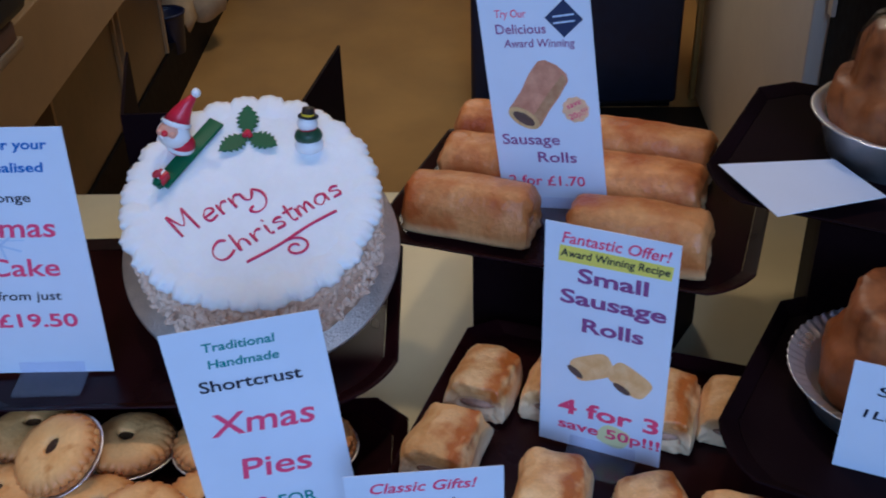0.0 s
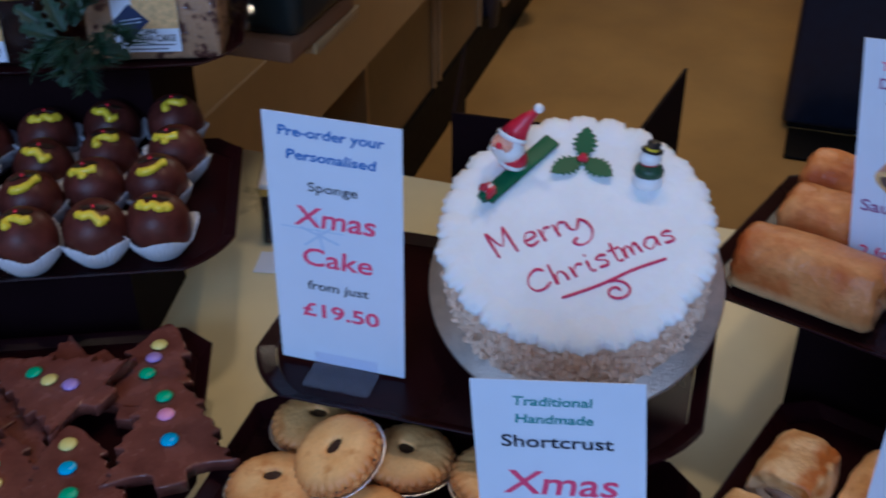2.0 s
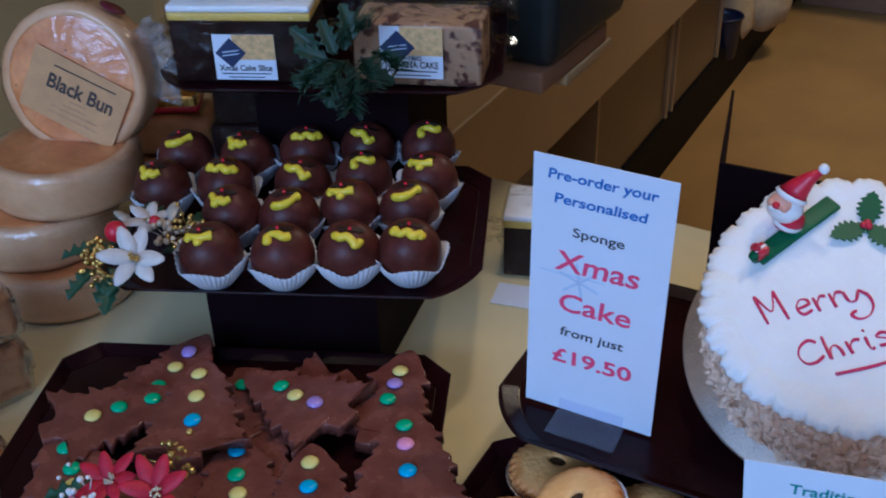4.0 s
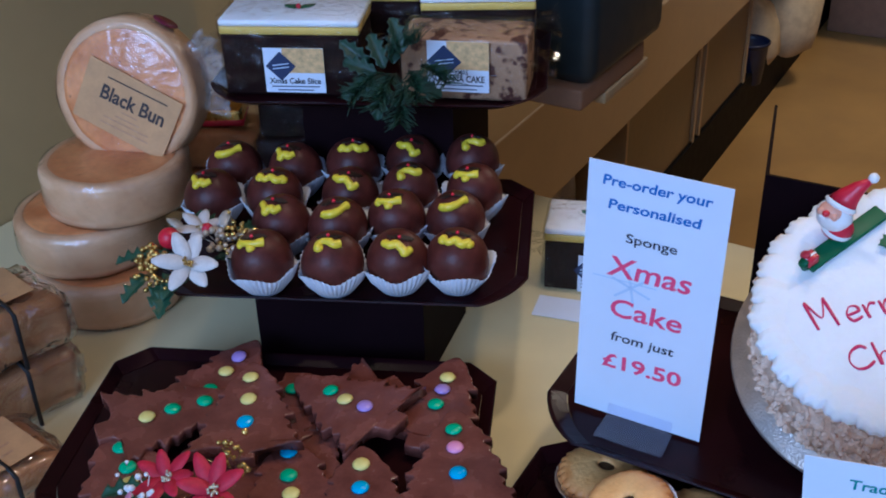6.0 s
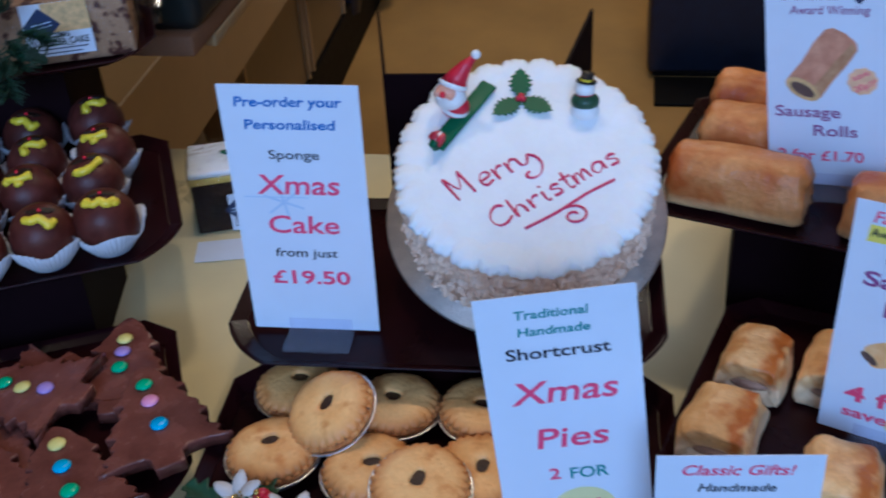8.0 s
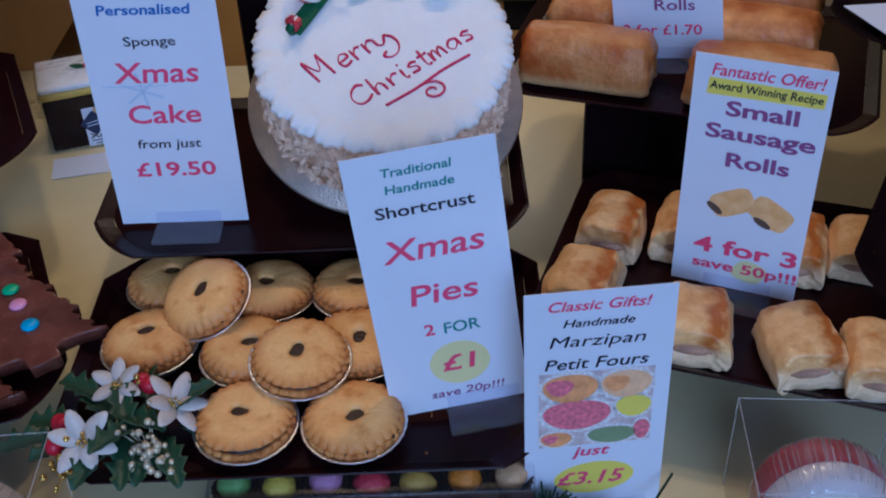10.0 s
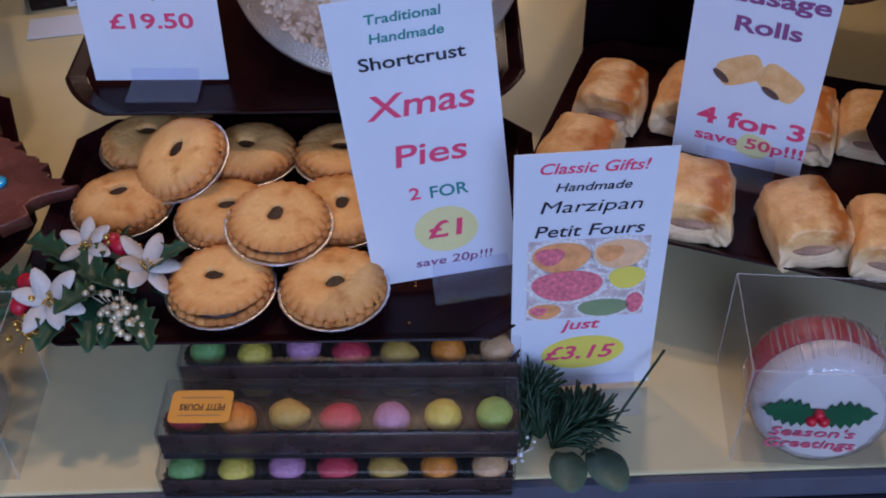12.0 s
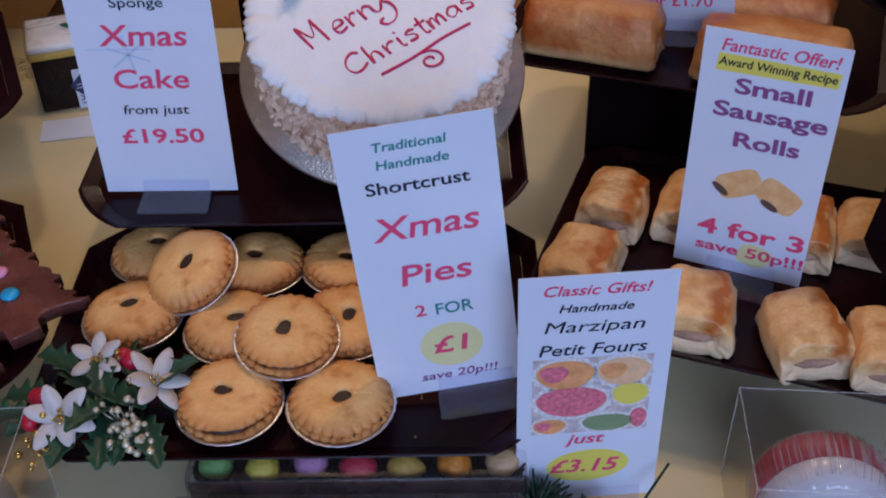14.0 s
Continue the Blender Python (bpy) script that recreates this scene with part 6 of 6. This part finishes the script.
def petit_fours(m, colors, label, sticker=False, forward=0.0):
    L, D, H = .236, .044, .029
    root = empty("petit_four_box", m, label, "petit four box", "petit four boxes")
    tr = box_bm(L, D, .006, .001, 2, base=True)
    part("insert_tray", tr, BLACKTRAY, root, "dark moulded insert")
    wall_ = box_bm(L, .0012, .0195 if not forward else .013, .0004, 1, base=True)
    part("insert_wall", jitter(wall_, .0006, .02, 3), BROWNTRAY, root, "dark brown front wall of the insert", m=pose(0, -D / 2 + .0004, .0062))
    n = len(colors)
    for k, c in enumerate(colors):
        x = (k - (n - 1) / 2) * (L - .03) / (n - 1)
        shape = (.0128, .0120, .0112) if c not in ("pear", "red") else (.0146, .0112, .0105)
        b = ball_bm(1, 18, 12)
        if c == "pear":
            for v in b.verts:
                v.co.y *= 1 - .35 * max(0, v.co.x)
                v.co.z *= 1 - .35 * max(0, v.co.x)
        cup = lathe_bm([(.010, 0), (.0165, .010), (.0168, .010), (.0105, .001)], 40, lambda a, i: (1 + .04 * math.cos(20 * a), 0))
        part("paper_cup", cup, BROWNCUP, root, "brown pleated paper cup", m=pose(x, -forward, .0055) @ Matrix.Diagonal((1, 1, .35 if forward else 1, 1)))
        part("marzipan_fruit", jitter(jitter(b, .10, .8, k), .035, .25, k), FRUITS[c], root, "%s marzipan fruit" % c, m=pose(x, random.Random(k).uniform(-.003, .003) * (.3 if forward else 1) - forward, .0150 if forward else .0165, 0, 0, random.Random(k + 9).uniform(-25, 25)) @ Matrix.Diagonal((*shape, 1)))
    lid = box_bm(L + .004, D + .004, H, .003, 2, base=True)
    o = part("clear_lid", lid, CLEARLID, root, "clear plastic lid", m=pose(0, 0, .001))
    o.visible_shadow = False
    if sticker:
        st = part("orange_sticker", plate_bm(pillow(.0205, .0138, 40, .22), .0004), ORANGELABEL, root, "orange sticker printed upside down", pose(-L / 2 + .0265, -.002, H + .0018), smooth=False)
        flat_text(st, "PETIT FOURS", .001, -.001, .030, .0055, INK_UMBER, .015, 0, 180, z=.0008)
        for k in range(2):
            flat_shape(st, "printed_line", [(-.014, -.0004), (.014, -.0004), (.014, .0004), (-.014, .0004)], INK_BROWN, 0, -.0078 + .0150 * k, 0, z=.0006)
    return root


petit_fours(pose(-0.168, 0.366, 0.0318, 0, 0, 1.5), ("red", "orange", "pear", "red", "lilac", "yellow", "lime"), "clear box of marzipan petit fours with an orange sticker", True)
ROWF = ("green", "yellow", "lilac", "red", "pear", "orange", "peach")
petit_fours(pose(-0.171, 0.3575, 0.001, 0, 0, 1.5), ROWF, "clear box of marzipan petit fours beneath another", False, .0095)
first = petit_fours(pose(-0.168, 0.424, 0.001, 0, 0, 1.5), ROWF, "clear box of marzipan petit fours beneath another")
copy_thing(first, pose(-0.166, 0.426, 0.0318, 0, 0, 1.5))["label"] = "clear box of marzipan petit fours under the tray's edge"


# ---- boxed small Christmas cakes ----
def boxed_cake(m, label, ribbon=True):
    root = empty("boxed_cake", m, label, "boxed cake", "boxed small cakes")
    BX, BY, HB = .112, .090, .095
    R = .0465
    cm = pose(0, -.023, .0480, 79, 0, 0)
    part("cake_body", jitter(lathe_bm([(0, -.028), (R, -.028), (R + .001, .004), (R - .002, .013), (R - .008, .017), (0, .018)], 56), .0008, .02), SHADEDICING, root, "white iced small cake", m=cm)
    if ribbon:
        part("ribbon", lathe_bm([(R + .0014, -.026), (R + .0022, .000), (R + .0010, .000), (R + .0004, -.026)], 56), REDRIBBON, root, "red ribbon band", m=cm)
    for a in (82, -82):
        part("holly_leaf", plate_bm(holly_outline(.0355, .020, 6), .0012), GREENP, root, "green holly leaf", m=cm @ pose(-.006, -.002, .0188, 0, 0, a), smooth=False)
    for dx, dy in ((0, .003), (.004, -.003), (-.004, -.003)):
        part("berry", ball_bm(.004, 12, 8), REDICE, root, m=cm @ pose(dx - .006, dy - .002, .0205))
    for body, y, wd in (("Season's", -.0165, .057), ("Greetings", -.0275, .060)):
        me = text_mesh(body, wd, .0072, .002, .25, .0005)
        me.materials.append(PIPINK)
        ob = new("piped_writing", me)
        ob.parent = root
        ob.matrix_basis = cm @ pose(-.007, y, .0184)
    pleats = lathe_bm([(R + .0026, -.0275), (R + .0034, -.016), (R + .0032, -.004), (R + .0022, .006), (R - .0020, .0145), (R - .010, .0192)], 360, lambda a, i: (1 + .010 * (1 - i / 8) * math.cos(64 * a + i * .3) * (.6 + .4 * math.sin(5 * a)), 0))
    o = part("pleated_film", jitter(pleats, .0006, .006, 3), PLEAT, root, "clear film drawn into pleats round the cake", m=cm)
    o.visible_shadow = False
    creases, rr = bmesh.new(), random.Random(8)
    for k in range(46):
        # sharp folds where the film is gathered over the cake's edge
        a, lo, hi = rr.gauss(1.57, .55), rr.uniform(0, .3), rr.uniform(.6, 1.0)
        run = [(R + .0036, -.026), (R + .0042, -.012), (R + .0030, .004), (R - .0015, .0150), (R - .012, .0200)]
        pick = [run[min(4, int(f * 4))] for f in (lo, lo + (hi - lo) * .35, lo + (hi - lo) * .7, hi)]
        pick = sorted(set(pick), key=run.index)
        if len(pick) > 1:
            join(creases, tube_bm([(r_ * math.cos(a + q * .02), r_ * math.sin(a + q * .02), z_) for q, (r_, z_) in enumerate(pick)], .00032 * rr.uniform(.6, 1.4), 5))
    o = tagged(part("film_creases", creases, FOLDS, root, "white creases of the gathered film", m=cm), "", "", "", "stuff")
    o.visible_shadow = False
    for x_, y_ in ((-1, -1), (1, -1), (1, 1), (-1, 1)):
        o = part("box_fold", box_bm(.0011, .0011, HB, .0004, 1, base=True), FOLDS, root, "bright folded edge of the box", m=pose(x_ * BX / 2, y_ * BY / 2, 0), smooth=False)
        o.visible_shadow = False
    for m_, l_ in ((pose(0, -BY / 2, HB, 0, 90), BX), (pose(0, BY / 2, HB, 0, 90), BX), (pose(-BX / 2, 0, HB, 90), BY), (pose(BX / 2, 0, HB, 90), BY)):
        o = part("box_fold", box_bm(.0009, .0009, l_, .0003, 1), FOLDS, root, "bright folded edge of the box", m=m_, smooth=False)
        o.visible_shadow = False
    bx = box_bm(BX, BY, HB, .001, 1, base=True)
    o = part("clear_box", bx, CLEARBOX, root, "clear plastic box", smooth=False)
    o.visible_shadow = False
    return root


boxed_cake(pose(0.158, 0.412, 0.0008, 0, 0, -3), "small white cake with red ribbon in a clear box")
boxed_cake(pose(-0.452, 0.386, 0.0008, 0, 0, 4), "small white iced cake in a clear box beside the trays", False)


# ---- raised pies in foil dishes ----
def foil_pie(m, label, r=.078, tall=.05, straight=False):
    root = empty("foil_pie", m, label, "pie", "pies in foil dishes")
    if straight:
        # a shallow dish with a broad crimped flange, and a two-tiered crust inside it
        n = 58
        dish = lathe_bm([(0, .001), (r * .74, .001), (r * .77, .003), (r * .84, .026), (r * .86, .0275), (r * 1.0, .0330), (r * 1.015, .0345), (r * 1.025, .0335), (r * 1.0, .0315), (r * .86, .0255), (r * .80, .002), (0, 0)], n * 6,
                        lambda a, i: (1 + (.006 if i in (3, 4, 5, 6, 7, 8) else .0) * math.cos(n * a), (.0013 if i in (4, 5, 8, 9) else .0006 if i in (3, 6, 7) else 0) * math.cos(n * a)))
        part("foil_dish", dish, DISHFOIL, root, "crimped aluminium foil dish")
        crust = lathe_bm([(r * .60, .003), (r * .71, .020), (r * .745, .040), (r * .735, .054), (r * .68, .062), (r * .60, .066), (r * .58, tall), (r * .57, tall + .010), (r * .52, tall + .016), (r * .40, tall + .015), (0, tall + .018)], 96,
                         lambda a, i: (1 + (.022 if i in (7, 8) else .008) * math.cos(18 * a), 0))
        part("crust", jitter(jitter(crust, .005, .035, 3), .0010, .008, 5), BROWNCRUST, root, "glazed golden brown crust")
        return root
    dish = lathe_bm([(0, .001), (r * .80, .001), (r * .83, .003), (r * .985, .041), (r + .006, .0430), (r + .0078, .0420), (r + .0070, .0408), (r + .0010, .0400), (r * .85, 0), (0, 0)], 120)
    part("foil_dish", jitter(dish, .0012, .02, 2), DISHFOIL, root, "smooth shiny foil dish with a flat flange")
    crust = lathe_bm([(r - .010, .030), (r - .006, .048), (r - .008, .062), (r * .86, .070), (r * .74, .073), (r * .70, .080), (r * .66, tall + .030), (r * .55, tall + .046), (r * .30, tall + .054), (0, tall + .056)], 96, lambda a, i: (1 + (.020 if i in (1, 2, 3) else .012) * math.cos(14 * a + i), 0))
    part("crust", jitter(jitter(crust, .005, .03, 3), .0012, .008, 5), BROWNCRUST, root, "glazed golden brown crust")
    wrap = lathe_bm([(r * .78, .074), (r * .73, .084), (r * .70, tall + .032), (r * .59, tall + .050), (r * .30, tall + .060), (0, tall + .063)], 72, lambda a, i: (1 + .035 * abs(math.sin(5 * a + i * .4)), 0))
    o = part("cling_film", jitter(wrap, .003, .02, 4), FILM, root, "clear crinkled wrapping film")
    o.visible_shadow = False
    return root


foil_pie(pose(0.420, 0.829, TRAY_Z["top"] + .0006), "large raised pie with glazed crust in a foil dish", .080, .075)
foil_pie(pose(0.368, 0.622, TRAY_Z["low"] + .0006), "tall brown raised pie standing in a shallow foil dish", .086, .088, True)
tagged(part("blank_card", plate_bm([(0.244, 0.793), (0.275, 0.702), (0.373, 0.733), (0.348, 0.801)], .0007), CARD, m=pose(0, 0, .2480), smooth=False), "blank white card lying on the tray edge", "card")

# ---- the shop behind the bed ----
FZ = -1.0
ct = empty("shop_counter", pose(-0.902, 1.22, FZ + .001, 0, 0, 1.5), "tan and brown shop counter with a black kickboard", "counter")


def cpart(name, x0, x1, y0, y1, z0, z1, material, label="", bevel=.004):
    return part(name, box_bm(x1 - x0, y1 - y0, z1 - z0, bevel), material, ct, label, pose((x0 + x1) / 2, (y0 + y1) / 2, (z0 + z1) / 2), smooth=False)


cpart("kickboard", -.60, -.135, 0, 4.6, 0, .205, BLACKKICK, "black kickboard", .002)
for y0, y1 in ((1.27, 1.86), (1.94, 2.42)):
    cpart("front_panel", -.30, -.145, y0, y1, .207, .698, BROWNPANEL, "brown glossy front panel", .003)
for y0 in (.621, 1.251, 1.862, 1.922, 2.422):
    cpart("panel_strip", -.30, -.136, y0, y0 + .016, .207, .698, TANWOOD, "tan edge strip", .001)
# near-black boards stand in for the shade deep in the open recesses
cpart("counter_body", -.60, -.452, 0, 1.25, .207, .698, BLACKKICK, "near-black board for the shade in the open recess")
cpart("counter_body", -.60, -.302, 1.252, 2.44, .207, .698, BROWNPANEL)
cpart("recess_shelf", -.450, -.150, .01, 1.24, .207, .222, BROWNPANEL, "brown shelf of the recess")
cpart("top_band", -.60, 0, -.02, 3.4, .700, .920, TANWOOD, "tan laminate upper band")
cpart("back_panel", -.60, -.50, 2.46, 4.6, .152, .698, BLACKKICK, "near-black panel for the recess's shade")

bin_ = empty("navy_cabinet", pose(0.37, 3.76, FZ + .001), "tall dark navy cabinet on the shop floor", "cabinet")
part("cabinet_body", box_bm(.74, .38, 1.24, .02, 3, base=True), NAVY, bin_, m=pose(0, 0, .02))
part("cabinet_top", box_bm(.77, .40, .04, .012, 3, base=True), NAVY, bin_, m=pose(0, 0, 1.262))
part("plinth", box_bm(.70, .34, .02, .003, 1, base=True), BLACKKICK, bin_)
# a flat black slab, added to darken the shadowed floor here
tagged(part("floor_shade", box_bm(.80, .215, .012, .004, 2, base=True), BLACKKICK, m=pose(.425, 3.455, FZ + .001)), "black slab added for the shadowed floor before the navy cabinet", "mat")
pn = empty("beige_cabinet", pose(0.911, 3.06, FZ + .001), "pale beige cabinet with a brass edge strip", "cabinet")
part("cabinet_body", box_bm(.17, 1.22, 1.60, .006, 2, base=True), GREYPANEL, pn)
part("edge_strip", box_bm(.020, .03, 1.60, .003, 2, base=True), BRASS, pn, "brass edge strip", m=pose(-.100, .60, 0))

dk = empty("black_cabinet", pose(0.931, 1.86, FZ + .001), "tall black cabinet against the side wall", "cabinet")
part("cabinet_body", box_bm(.134, 1.16, 1.90, .006, 2, base=True), BLACKKICK, dk)
part("door_seam", box_bm(.002, .006, 1.80, .0005, 1, base=True), NAVY, dk, m=pose(-.0681, .10, .04))
part("shelf_upright", box_bm(.012, .030, 1.10, .002, 2, base=True), GREYPANEL, dk, "grey slotted upright", m=pose(-.0735, .550, .78))

cr = empty("dark_crate", pose(-0.850, 1.36, 0.1225), "dark teal plastic crate above the counter", "crate")
part("crate_body", box_bm(.42, .26, .25, .02, 3, base=True), TEAL, cr, m=pose(0, 0, .03))
part("crate_rim", box_bm(.44, .28, .03, .01, 2, base=True), TEAL, cr, m=pose(0, 0, .26))
part("cardboard_base", box_bm(.36, .22, .03, .004, 2, base=True), CARDBOARD, cr, "brown cardboard", m=pose(.02, -.03, 0))
st = empty("crate_stand", pose(-1.16, 1.38, -0.078), "tan board stand on the counter carrying the crate", "stand")
part("stand_block", box_bm(.24, .16, .180, .004, 2, base=True), TANWOOD, st)
part("stand_shelf", box_bm(.62, .16, .018, .003, 2, base=True), TANWOOD, st, m=pose(.20, 0, .181))

bk = empty("blue_bucket", pose(-1.135, 3.80, FZ + .152), "blue plastic bucket in the counter's recess", "bucket")
part("bucket_body", lathe_bm([(0, 0), (.052, 0), (.064, .15), (.068, .156), (.065, .156), (.048, .008), (0, .008)], 32), BLUE, bk)
part("bucket_rim", lathe_bm([(.066, .150), (.070, .152), (.070, .158), (.066, .160)], 32), BLUE, bk)
for k, (x, y, s) in enumerate(((-1.19, 4.00, .95), (-1.12, 4.22, 1.15), (-1.27, 3.86, .9))):
    b = empty("flour_sack", pose(x, y, FZ + .152, 0, 0, 30 * k), "cream cloth sack standing in the counter's recess", "sack", "sacks")
    sack = lathe_bm([(0, 0), (.09, .005), (.11, .06), (.105, .16), (.07, .24), (.035, .26), (.05, .30), (0, .30)], 30)
    part("sack_body", jitter(sack, .02, .09, k), BAG, b, m=Matrix.Diagonal((s, s, s, 1)))
box = empty("cardboard_box", pose(-0.68, 5.17, FZ + .001, 0, 0, 1), "reddish brown cardboard box on the shop floor", "box")
part("box_body", box_bm(.86, .50, .38, .006, 2, base=True), CARDBOARD, box)
part("box_flap", box_bm(.86, .24, .006, .002, 1), CARDBOARD, box, m=pose(0, -.37, .38, 20))
ca = empty("cardboard_carton", pose(.776, 2.43, FZ + .001, 0, 0, 2), "brown cardboard carton on the floor beside the cabinets", "carton")
part("carton_body", box_bm(.085, .30, .40, .004, 2, base=True), CARDBOARD, ca)
part("carton_flap", box_bm(.085, .010, .050, .002, 1, base=True), CARDBOARD, ca, "raised flap", m=pose(0, .143, .401))
# folded paper bags standing in the counter's open recess
for k, (y, tall_, lean_) in enumerate(((1.42, .30, -16), (1.62, .36, 12), (1.80, .33, -9), (1.98, .40, 14), (2.16, .36, 6), (2.32, .42, -8))):
    bag = bmesh.new()
    bmesh.ops.create_grid(bag, x_segments=6, y_segments=10, size=.5)
    bag.transform(Matrix.Diagonal((.15, tall_, 1, 1)))
    sheet = bmesh.ops.extrude_face_region(bag, geom=bag.faces[:])
    bmesh.ops.translate(bag, vec=(0, 0, .018), verts=[e for e in sheet["geom"] if isinstance(e, bmesh.types.BMVert)])
    bmesh.ops.translate(bag, vec=(0, tall_ / 2, 0), verts=bag.verts)
    tagged(part("paper_bag", jitter(bag, .012, .07, k), BAGGREY, m=pose(-1.165 - .035 * (k % 2) - .026 * (y - 1.2), y, FZ + .226, 90, 0, 62 + lean_)), "pale grey folded paper bag standing in the counter's recess", "paper bag", "paper bags")
